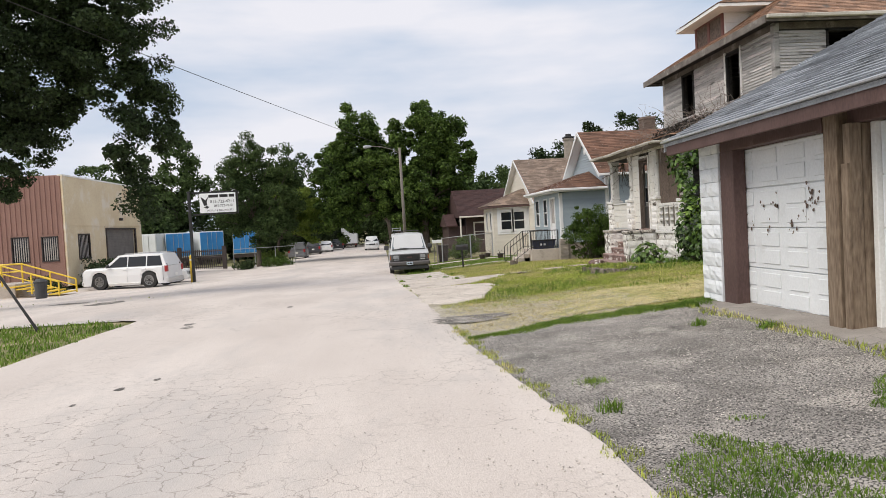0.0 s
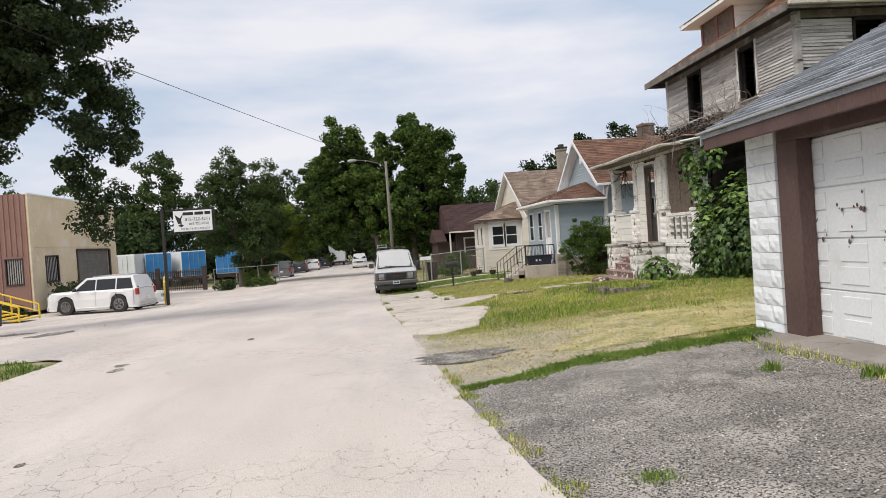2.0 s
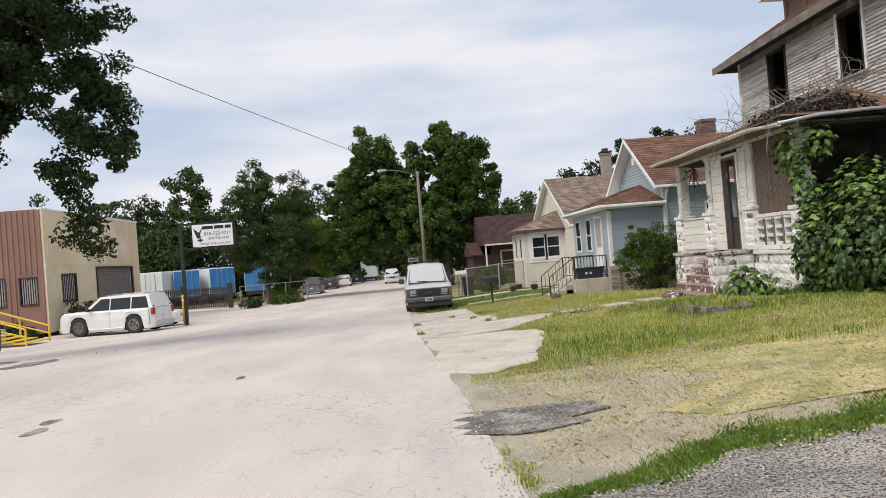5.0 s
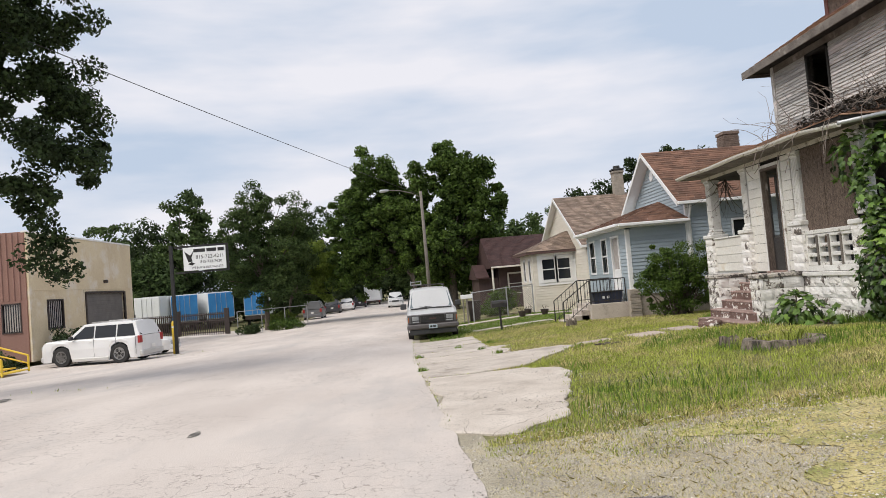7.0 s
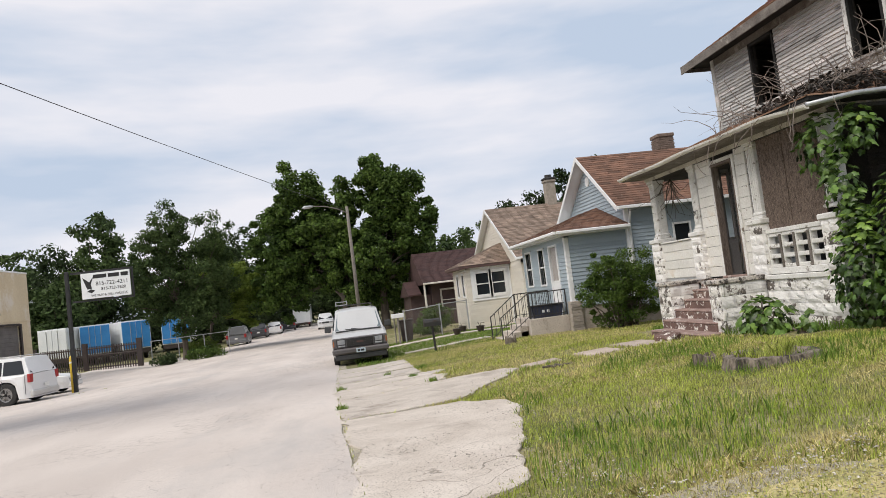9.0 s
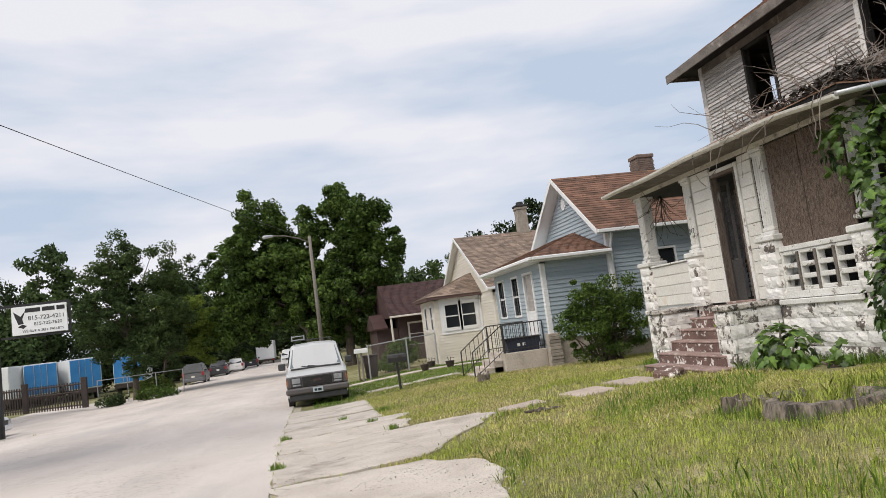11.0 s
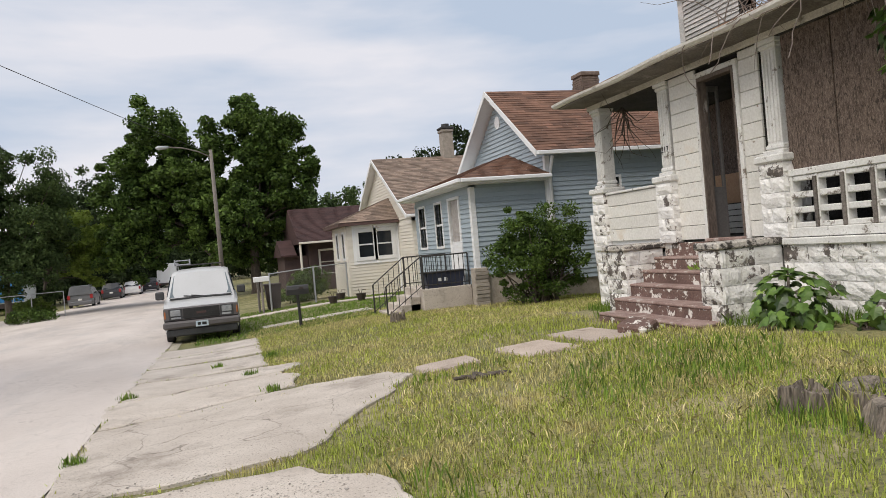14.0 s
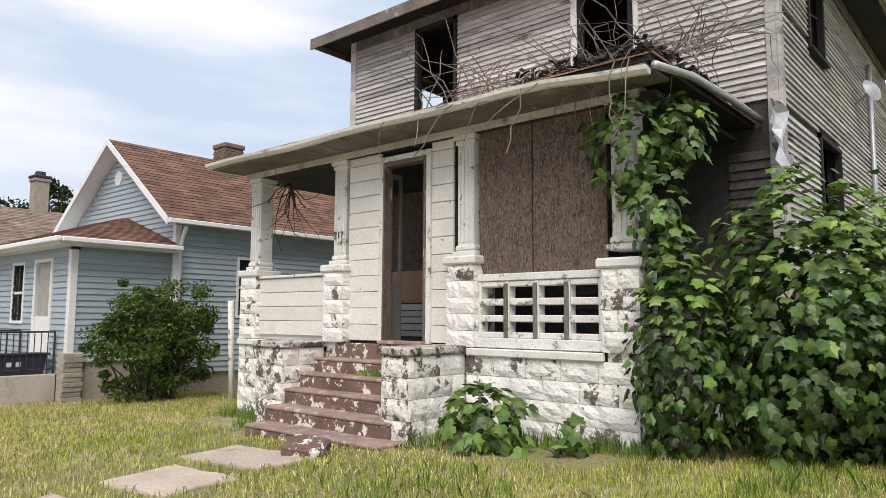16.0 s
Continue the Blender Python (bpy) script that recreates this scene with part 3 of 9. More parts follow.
def sheet(name, ys, left, right, nx, lift, material, label, category, edge=0.0, kind="structure", skirt=0.0):
    """A surface draped on the ground between two edges given as functions of y."""
    b = Build()
    rows = []
    for y in ys:
        xl, xr = left(y) + wob(y, 1.3, edge, 2.3), right(y) + wob(y, 7.9, edge, 2.3)
        row = []
        if skirt:
            row.append((xl, y, gz(xl, y) - skirt))
        for i in range(nx + 1):
            x = xl + (xr - xl) * i / nx
            row.append((x, y, gz(x, y) + lift))
        if skirt:
            row.append((xr, y, gz(xr, y) - skirt))
        rows.append(row)
    b.grid(rows)
    return single(name, b, material, label, category, kind=kind, shade=not skirt)


def lerp_fn(pts):
    ys, xs = [p[0] for p in pts], [p[1] for p in pts]
    return lambda y: float(np.interp(y, ys, xs))


def ground():
    xs = np.concatenate([np.linspace(-1500, -80, 8), np.linspace(-60, -12, 20), np.linspace(-10, 10, 60), np.linspace(12, 60, 20), np.linspace(80, 1500, 8)])
    ys = np.concatenate([np.linspace(-1500, -60, 8), np.linspace(-40, 5, 20), np.linspace(6, 45, 110), np.linspace(47, 160, 50), np.linspace(200, 2500, 10)])
    X, Y = np.meshgrid(xs, ys)
    Z = ground_z(X, Y)
    near = (np.abs(X) < 11) & (Y > 4) & (Y < 46)
    Z = Z + near * np.array([[0.02 * noise.noise(Vector((x * 1.7, y * 1.7, 0))) for x in xs] for y in ys]) - 0.012
    b = Build()
    b.grid([[(X[i, j], Y[i, j], Z[i, j]) for j in range(len(xs))] for i in range(len(ys))])
    return single("ground", b, M["soil"], "mown patchy grass and bare soil around the street", "ground", kind="structure", shade=True)


ground()
ROAD_R = lerp_fn([(-40, -1.6), (10.2, -2.05), (14.5, -2.4), (19, -2.55), (24, -2.8), (30, -2.95), (45, -3.05), (170, -3.4)])
ROAD_L = lerp_fn([(-40, -8.4), (20.2, -8.35), (20.8, -9.2), (66, -12.2), (80, -14.2), (110, -13.5), (140, -10), (170, -8)])
sheet("road", list(np.linspace(-38, 5, 30)) + list(np.linspace(5.3, 34, 220)) + list(np.linspace(34.5, 141, 110)), ROAD_L, ROAD_R, 12, 0.022, M["road"], "pale cracked worn concrete road surface", "road", edge=0.014)
sheet("lot_pavement", list(np.linspace(20.5, 76, 90)), lambda y: -30 if y < 48 else -22.6, lambda y: ROAD_L(y) + 0.15, 10, 0.012, M["road"], "pale concrete lot in front of the warehouse", "pavement", edge=0.06)
sheet("asphalt_driveway", list(np.linspace(3.2, 9.6, 24)) + list(np.linspace(9.7, 15.35, 66)), lambda y: ROAD_R(y) - 0.12 + 0.12 * smooth(13.5, 14.9, y) + 1.3 * smooth(14.75, 15.35, y), lambda y: 1.15 - 0.3 * smooth(14.8, 15.35, y), 10, 0.016, M["asphalt"], "worn grey asphalt driveway in front of the garage", "driveway", edge=0.06)
sheet("gravel_verge", list(np.linspace(14.7, 19.2, 60)), lambda y: ROAD_R(y) - 0.12, lambda y: 0.6 - 0.5 * (y - 14.7) / 4.5 + 0.3 * math.sin(y * 3.1), 8, 0.010, M["gravel"], "gravelly dirt verge with dry weeds", "verge", edge=0.12)
sheet("straw_patch", list(np.linspace(16.2, 18.9, 40)), lambda y: -0.6 + 0.4 * math.sin(y * 2.2) + 0.12 * math.sin(y * 9), lambda y: 5.2 + 0.3 * math.sin(y * 4), 12, 0.017, M["straw"], "dry yellow straw lying on the yard", "straw", edge=0.08)
sheet("tar_patch", list(np.linspace(16.45, 17.4, 40)), lambda y: -2.75 + 1.2 * (y - 16.9) ** 2 + 0.08 * math.sin(y * 23), lambda y: -1.45 - 1.6 * (y - 16.95) ** 2 + 0.12 * math.sin(y * 19), 6, 0.026, M["tar"], "dark broken tar patch at the road edge", "tar patch", edge=0.22)


def slab(y0, y1, x0, x1, lift=0.03, skew=0.0, name="concrete_slab", material="slab"):
    """One thick concrete slab with a worn irregular rim, laid on the slope."""
    b = Build()
    n, top = 9, []
    ring = [(x0, y0 + (y1 - y0) * i / n) for i in range(n)] + [(x0 + (x1 - x0) * i / n, y1) for i in range(n)] + [(x1, y1 - (y1 - y0) * i / n) for i in range(n)] + [(x1 - (x1 - x0) * i / n, y0) for i in range(n)]
    ring = [(x + wob(x, y, 0.03, 3.1), y + wob(y, x, 0.03, 3.3) + skew * (x - x0)) for x, y in ring]
    k = len(ring)
    cx, cy = (x0 + x1) / 2, (y0 + y1) / 2 + skew * (x1 - x0) / 2
    top = [(x, y, gz(x, y) + lift) for x, y in ring]
    rim = [(cx + (x - cx) * 0.985, cy + (y - cy) * 0.985, gz(x, y) + lift + 0.012) for x, y in ring]
    bot = [(x, y, gz(x, y) - 0.08) for x, y in ring]
    b.add(bot + top + rim + [(cx, cy, gz(cx, cy) + lift + 0.014)],
          [(i, (i + 1) % k, k + (i + 1) % k, k + i) for i in range(k)] + [(k + i, k + (i + 1) % k, 2 * k + (i + 1) % k, 2 * k + i) for i in range(k)] + [(2 * k + i, 2 * k + (i + 1) % k, 3 * k) for i in range(k)])
    bm_me = b.me(name, M[material])
    return bm_me


apron = thing("concrete_apron", (-1.7, 27, gz(-1.7, 27)), "broken concrete apron slabs with weeds in the joints", "pavement", kind="structure")
def slab_outline(name, outline, lift=0.012):
    """A worn concrete slab of free outline, its rim crumbled and rounded."""
    ring = []
    for i, p in enumerate(outline):
        q = outline[(i + 1) % len(outline)]
        n = max(2, int(math.hypot(q[0] - p[0], q[1] - p[1]) / 0.12))
        ring += [(p[0] + (q[0] - p[0]) * j / n, p[1] + (q[1] - p[1]) * j / n) for j in range(n)]
    ring = [(x + wob(x, y, 0.04, 4.1) + wob(y, x, 0.07, 1.3), y + wob(y, x, 0.04, 4.3) + wob(x, y, 0.05, 1.4)) for x, y in ring]
    k = len(ring)
    cx, cy = sum(p[0] for p in ring) / k, sum(p[1] for p in ring) / k
    rows = [[(x, y, gz(x, y) - 0.08) for x, y in ring]]
    for f, h in ((1.0, lift), (0.985, lift + 0.012), (0.6, lift + 0.014), (0.25, lift + 0.014)):
        rows.append([(cx + (x - cx) * f, cy + (y - cy) * f, gz(cx + (x - cx) * f, cy + (y - cy) * f) + h) for x, y in ring])
    b = Build()
    b.v = [p for row in rows for p in row] + [(cx, cy, gz(cx, cy) + lift + 0.014)]
    b.f = [(i * k + j, i * k + (j + 1) % k, (i + 1) * k + (j + 1) % k, (i + 1) * k + j) for i in range(4) for j in range(k)] + [(4 * k + j, 4 * k + (j + 1) % k, 5 * k) for j in range(k)]
    return b.me(name, M["slab"])


NEAR_SLAB = [(-2.6, 19.9), (-2.0, 19.65), (-1.45, 20.2), (-1.2, 20.7), (-1.0, 21.9), (-0.75, 22.8), (-0.6, 23.6), (-0.72, 24.2), (-1.15, 24.7), (-1.9, 24.85), (-2.78, 24.85)]
WIDE_SLAB = [(-2.82, 24.93), (-1.9, 24.98), (-1.1, 25.12), (-0.75, 25.5), (-0.35, 26.25), (0.1, 27.0), (0.42, 27.4), (0.3, 27.95), (-0.3, 28.2), (-1.1, 28.3), (-2.0, 27.9), (-2.9, 27.6)]
THIRD_SLAB = [(-2.9, 27.68), (-2.0, 27.98), (-1.1, 28.38), (-0.75, 28.5), (-0.7, 29.3), (-0.85, 30.0), (-1.6, 29.85), (-2.93, 29.45)]
FOURTH_SLAB = [(-2.93, 29.53), (-1.6, 29.93), (-0.85, 30.08), (-0.5, 30.5), (-0.5, 30.75), (-1.2, 31.1), (-2.95, 31.4)]
for outline in (NEAR_SLAB, WIDE_SLAB, THIRD_SLAB, FOURTH_SLAB):
    part("slab", slab_outline("slab", outline), None, apron)
for y0, y1, x0, x1, sk in [(31.5, 33.35, -3.0, -1.0, -0.1), (33.5, 35.2, -3.0, -0.95, 0.05), (35.3, 37.2, -3.02, -0.9, 0.1)]:
    part("slab", slab(y0, y1, x0, x1, 0.012, sk), None, apron)
path_walk = thing("garden_path", (2, 27.9, gz(2, 27.9)), "row of uneven concrete stepping slabs through the grass", "path", kind="structure")
PATH_SLABS = [(27.3, 27.92, 0.48, 1.17, 0.08), (27.0, 28.0, 1.58, 2.26, 0.0), (27.1, 28.38, 2.5, 3.18, 0.0)]
for y0, y1, x0, x1, sk in PATH_SLABS:
    part("slab", slab(y0, y1, x0, x1, 0.004, sk, material="slab_tan"), None, path_walk)
walk2 = thing("sidewalk", (1.5, 47.2, gz(1.5, 47.2)), "narrow pale concrete sidewalk across the lawns", "pavement", kind="structure")
for i in range(5):
    part("slab", slab(46.6 + i * 0.12, 47.6 + i * 0.12, -2.2 + i * 1.45, -0.8 + i * 1.45, 0.014, 0.08), None, walk2)
part("slab", slab(40.2, 41.0, -0.6, 0.9, 0.014, 0.05), None, walk2)
part("slab", slab(40.3, 41.1, 1.0, 2.6, 0.014, 0.05), None, walk2)


def strip_under(y0, y1, name):
    """Gravel showing in the joint between the road edge and the slabs."""
    return sheet(name, list(np.linspace(y0, y1, 60)), lambda y: ROAD_R(y) - 0.15, lambda y: ROAD_R(y) + 0.25, 2, 0.006, M["gravel"], "gritty joint between road and slabs", "joint")


strip_under(19.0, 40.0, "kerb_joint")
for k, (x, y, rx, ry) in enumerate([(-6.9, 18.4, 0.11, 0.22), (-7.0, 18.9, 0.12, 0.2), (-6.15, 13.2, 0.05, 0.1), (-5.9, 13.6, 0.04, 0.07), (-6.35, 12.6, 0.03, 0.06), (-5.0, 9.6, 0.05, 0.1), (-5.5, 21.2, 0.07, 0.2), (-11.8, 27.5, 0.5, 1.4), (-13.5, 29.0, 0.9, 0.7)]):
    rr = random.Random(k)
    ring = [(x + rx * rr.uniform(0.6, 1.1) * math.cos(6.283 * i / 14), y + ry * rr.uniform(0.6, 1.1) * math.sin(6.283 * i / 14)) for i in range(14)]
    single("tar_spot", Build().add([(px, py, gz(px, py) + (0.026 if x > -9 else 0.02)) for px, py in ring], [tuple(range(14))]), M["tar"], "small dark patch in the pale concrete", "tar patch", "tar spots", kind="structure")

# ---- the burnt house ----
HX, HXB, HY0, HY1 = 7.4, 15.5, 24.0, 31.4


def shingled(b, p0, p1, p2, p3, course=0.14, tab=0.3, lift=0.012):
    """Shingle tabs as thin lapped pieces on the slope p0 p1 (eave) to p3 p2 (ridge side)."""
    p0, p1, p2, p3 = (Vector(p) for p in (p0, p1, p2, p3))
    up = ((p3 + p2) / 2 - (p0 + p1) / 2)
    n = max(2, int(up.length / course))
    nor = (p1 - p0).cross(p3 - p0)
    if nor.length < 1e-6:
        nor = (p1 - p0).cross(p2 - p0)
    nor.normalize()
    if nor.z < 0:
        nor = -nor
    for i in range(n):
        a0, a1 = p0.lerp(p3, i / n), p1.lerp(p2, i / n)
        c0, c1 = p0.lerp(p3, min(1, (i + 1.02) / n)), p1.lerp(p2, min(1, (i + 1.02) / n))
        m = max(1, int((a1 - a0).length / tab))
        off = 0.5 / m if i % 2 else 0.0
        cuts = [0.0] + [min(1.0, max(0.0, (k + 1) / m - off)) for k in range(m)] + ([1.0] if off else [])
        for k in range(len(cuts) - 1):
            if cuts[k + 1] - cuts[k] < 1e-4:
                continue
            q0, q1 = a0.lerp(a1, cuts[k]), a0.lerp(a1, cuts[k + 1])
            q3, q2 = c0.lerp(c1, cuts[k]), c0.lerp(c1, cuts[k + 1])
            h = lift * (0.8 + 0.5 * ((i * 7 + k * 13) % 5) / 5)
            v = [q0 + nor * h, q1 + nor * h, q2 + nor * 0.002, q3 + nor * 0.002, q0 - nor * 0.002, q1 - nor * 0.002]
            b.add(v, [(0, 1, 2, 3), (4, 5, 1, 0)])
    return b


house = thing("burnt_house", (10, 27.7, gz(7, 27.7)), "abandoned two-storey house with burnt windows and weathered grey clapboards", "house")


def wall_plane(b, axis, at, thick, u0, u1, z0, z1, holes):
    """A wall at x or y = at, with rectangular holes (u0, u1, z0, z1)."""
    b.weld = True
    us = sorted({u0, u1, *[h[0] for h in holes], *[h[1] for h in holes]})
    zs = sorted({z0, z1, *[h[2] for h in holes], *[h[3] for h in holes]})
    for i in range(len(us) - 1):
        for j in range(len(zs) - 1):
            um, zm = (us[i] + us[i + 1]) / 2, (zs[j] + zs[j + 1]) / 2
            if any(h[0] < um < h[1] and h[2] < zm < h[3] for h in holes):
                continue
            if axis == "x":
                b.box(at, at + thick, us[i], us[i + 1], zs[j], zs[j + 1])
            else:
                b.box(us[i], us[i + 1], at, at + thick, zs[j], zs[j + 1])
    return b


WIN_FRONT = [(28.85, 29.78, 4.78, 6.28), (25.78, 26.62, 4.78, 6.22)]
DOOR_IN = [(27.2, 28.2, 0.98, 3.0)]
WIN_SIDE = [(8.85, 9.75, 4.95, 6.25), (9.2, 10.5, 2.55, 3.85)]
WIN_BACK = [(29.3, 30.7, 4.5, 6.2), (25.0, 26.2, 4.7, 6.2)]
Z_EAVE = 6.5
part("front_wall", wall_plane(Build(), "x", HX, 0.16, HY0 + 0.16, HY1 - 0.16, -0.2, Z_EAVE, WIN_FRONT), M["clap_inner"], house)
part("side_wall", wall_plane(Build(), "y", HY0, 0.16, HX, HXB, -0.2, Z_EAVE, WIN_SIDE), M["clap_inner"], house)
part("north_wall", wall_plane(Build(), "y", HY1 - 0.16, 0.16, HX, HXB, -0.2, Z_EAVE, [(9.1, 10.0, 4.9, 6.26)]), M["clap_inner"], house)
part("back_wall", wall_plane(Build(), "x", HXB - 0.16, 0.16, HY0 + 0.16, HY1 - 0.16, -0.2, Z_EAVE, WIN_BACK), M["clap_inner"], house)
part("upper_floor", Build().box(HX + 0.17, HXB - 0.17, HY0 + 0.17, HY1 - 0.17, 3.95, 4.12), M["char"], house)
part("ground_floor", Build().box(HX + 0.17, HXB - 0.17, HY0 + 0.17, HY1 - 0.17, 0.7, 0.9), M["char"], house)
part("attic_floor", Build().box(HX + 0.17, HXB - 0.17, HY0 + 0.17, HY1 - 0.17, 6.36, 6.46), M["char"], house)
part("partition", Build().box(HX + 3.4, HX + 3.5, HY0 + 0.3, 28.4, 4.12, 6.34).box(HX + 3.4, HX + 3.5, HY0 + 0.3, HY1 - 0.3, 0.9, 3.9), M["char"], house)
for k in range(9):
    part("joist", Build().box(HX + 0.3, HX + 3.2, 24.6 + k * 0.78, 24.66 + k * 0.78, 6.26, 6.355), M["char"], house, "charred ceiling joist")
# roof
EX0, EX1, EY0, EY1 = 6.87, HXB + 0.53, HY0 - 0.5, HY1 + 0.56
RZ, PITCH = 6.52, 0.62
HALF = (EY1 - EY0) / 2
YR = (EY0 + EY1) / 2
RX0, RX1, RTOP = EX0 + HALF, EX1 - HALF, RZ + HALF * PITCH
rb = Build()
rb.add([(EX0, EY0, RZ), (EX1, EY0, RZ), (EX1, EY1, RZ), (EX0, EY1, RZ), (RX0, YR, RTOP), (RX1, YR, RTOP),
        (EX0, EY0, RZ - 0.06), (EX1, EY0, RZ - 0.06), (EX1, EY1, RZ - 0.06), (EX0, EY1, RZ - 0.06)],
       [(0, 1, 5, 4), (1, 2, 5), (2, 3, 4, 5), (3, 0, 4), (6, 9, 8, 7), (0, 6, 7, 1), (1, 7, 8, 2), (2, 8, 9, 3), (3, 9, 6, 0)])
roof = part("roof", rb, M["char"], house)
sb = Build()
shingled(sb, (EX0, EY0, RZ), (EX0, EY1, RZ), (RX0, YR + 0.01, RTOP), (RX0, YR - 0.01, RTOP))
shingled(sb, (EX1, EY0, RZ), (EX0, EY0, RZ), (RX0, YR, RTOP), (RX1, YR, RTOP))
shingled(sb, (EX0, EY1, RZ), (EX1, EY1, RZ), (RX1, YR, RTOP), (RX0, YR, RTOP))
part("shingles", sb, M["shingle_old"], roof, "curling sun-bleached brown asphalt shingles", kind="stuff")
fb = Build()
fb.box(EX0 - 0.03, EX0, EY0 - 0.03, EY1 + 0.03, RZ - 0.2, RZ + 0.005, 0.006)
fb.box(EX0, EX1, EY0 - 0.03, EY0, RZ - 0.16, RZ + 0.005, 0.006).box(EX0, EX1, EY1, EY1 + 0.03, RZ - 0.16, RZ + 0.005, 0.006)
part("fascia", fb, M["dark_trim"], house, "weathered dark fascia board")
part("gutter", Build().box(EX0, EX1, EY0 - 0.13, EY0 - 0.03, RZ - 0.09, RZ + 0.01, 0.02), M["grimy"], house, "white gutter along the side eave")
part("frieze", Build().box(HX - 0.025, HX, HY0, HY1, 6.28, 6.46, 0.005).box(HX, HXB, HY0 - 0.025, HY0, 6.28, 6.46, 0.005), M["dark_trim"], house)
cb = Build().box(HX - 0.045, HX + 0.11, HY0 - 0.045, HY0, 0.3, 6.45, 0.008).box(HX - 0.045, HX, HY0, HY0 + 0.12, 0.3, 6.45, 0.008)
part("corner_board", cb, M["clap"], house, "grey corner board")
part("corner_board", Build().box(HX - 0.045, HX, HY1 - 0.12, HY1 + 0.02, 3.6, 6.45, 0.008), M["clap"], house)
for y0, y1, z0, z1 in WIN_FRONT:
    w = part("window", Build().box(HX - 0.05, HX + 0.05, y0 - 0.0, y0 + 0.07, z0, z1, 0.006).box(HX - 0.05, HX + 0.05, y1 - 0.07, y1, z0, z1, 0.006).box(HX - 0.05, HX + 0.05, y0, y1, z1 - 0.07, z1, 0.006), M["char"], house, "burnt-out window opening with a charred frame")
    part("sill", Build().box(HX - 0.09, HX + 0.05, y0 - 0.06, y1 + 0.06, z0 - 0.05, z0, 0.008), M["clap"], w)
for ya, yb in ((26.62, 26.72), (25.7, 25.77)):
    part("casing", Build().box(HX - 0.06, HX - 0.004, ya, yb, 4.75, 6.3, 0.006), M["peel"], house, "strip of remaining white window casing")
for x0, x1, z0, z1 in WIN_SIDE:
    part("window", Build().box(x0, x0 + 0.07, HY0 - 0.05, HY0 + 0.05, z0, z1, 0.006).box(x1 - 0.07, x1, HY0 - 0.05, HY0 + 0.05, z0, z1, 0.006).box(x0 - 0.06, x1 + 0.06, HY0 - 0.09, HY0 + 0.05, z0 - 0.05, z0, 0.008).box(x0, x1, HY0 - 0.05, HY0 + 0.05, z1 - 0.07, z1, 0.006), M["char"], house, "burnt-out window opening with a charred frame")
pipe = part("vent_pipe", Build().tube([(13.1, HY0 - 0.07, 1.0), (13.1, HY0 - 0.07, 5.9)], 0.045, 10), M["galv"], house, "grey metal conduit on the side wall", shade=True)
dish = Build().lathe([(0.02, 0.05), (0.12, 0.025), (0.2, -0.03), (0.21, -0.035), (0.12, 0.01), (0.02, 0.035)], (0, 0, 0), "z", 20)
dm = pose(11.9, HY0 - 0.3, 5.1, 70, 0, -25)
dish.v = [tuple(dm @ Vector(p)) for p in dish.v]
dish.tube([(11.9, HY0 - 0.3, 5.1), (11.95, HY0 - 0.02, 4.9)], 0.02, 6)
single("satellite_dish", dish, M["galv"], "small grey satellite dish on the clapboard wall", "satellite dish", shade=True)

# dormer
dr = part("dormer", Build().box(7.72, 9.6, 27.3, 29.24, 6.9, 7.8), M["white"], house, "roof dormer with white boarded sides")
for k in range(6):
    part("board", Build().box(7.74, 9.2, 27.272, 27.298, 7.0 + k * 0.135, 7.13 + k * 0.135, 0.004), M["white"], dr)
db = Build()
ez = 7.82
db.add([(7.2, 26.6, ez), (7.2, 29.7, ez), (10.3, 29.7, ez), (10.3, 26.6, ez), (8.75, 28.15, ez + 0.75), (10.3, 28.15, ez + 0.75), (7.2, 26.6, ez - 0.1), (7.2, 29.7, ez - 0.1), (10.3, 29.7, ez - 0.1), (10.3, 26.6, ez - 0.1)],
       [(0, 4, 1), (1, 4, 5, 2), (3, 5, 4, 0), (6, 7, 8, 9), (0, 1, 7, 6), (1, 2, 8, 7), (3, 0, 6, 9)])
part("dormer_roof", db, M["white"], dr, "white boxed eave of the dormer")
ds = Build()
shingled(ds, (7.18, 26.58, ez + 0.01), (7.18, 29.72, ez + 0.01), (8.75, 28.16, ez + 0.77), (8.75, 28.14, ez + 0.77))
shingled(ds, (10.3, 26.58, ez + 0.01), (7.18, 26.58, ez + 0.01), (8.75, 28.15, ez + 0.77), (10.3, 28.15, ez + 0.77))
part("dormer_shingles", ds, M["shingle_old"], dr, kind="stuff")
part("dormer_frame", Build().box(7.66, 7.72, 27.3, 27.42, 6.95, 7.8, 0.006).box(7.66, 7.72, 29.12, 29.24, 6.95, 7.8, 0.006).box(7.66, 7.72, 28.2, 28.34, 6.95, 7.8, 0.006).box(7.65, 7.72, 27.3, 29.24, 7.68, 7.8, 0.006).box(7.62, 7.72, 27.28, 29.26, 6.92, 7.02, 0.006), surface("red_brown_frame", (0.13, 0.05, 0.04), (0.2, 0.085, 0.07), 0.7, 4, 40, 0.2), dr, "red-brown window frame")
for y0, y1 in ((27.42, 28.2), (28.34, 29.12)):
    part("dormer_pane", Build().box(7.69, 7.72, y0, y1, 7.02, 7.68), M["osb"], dr, "boarded window")

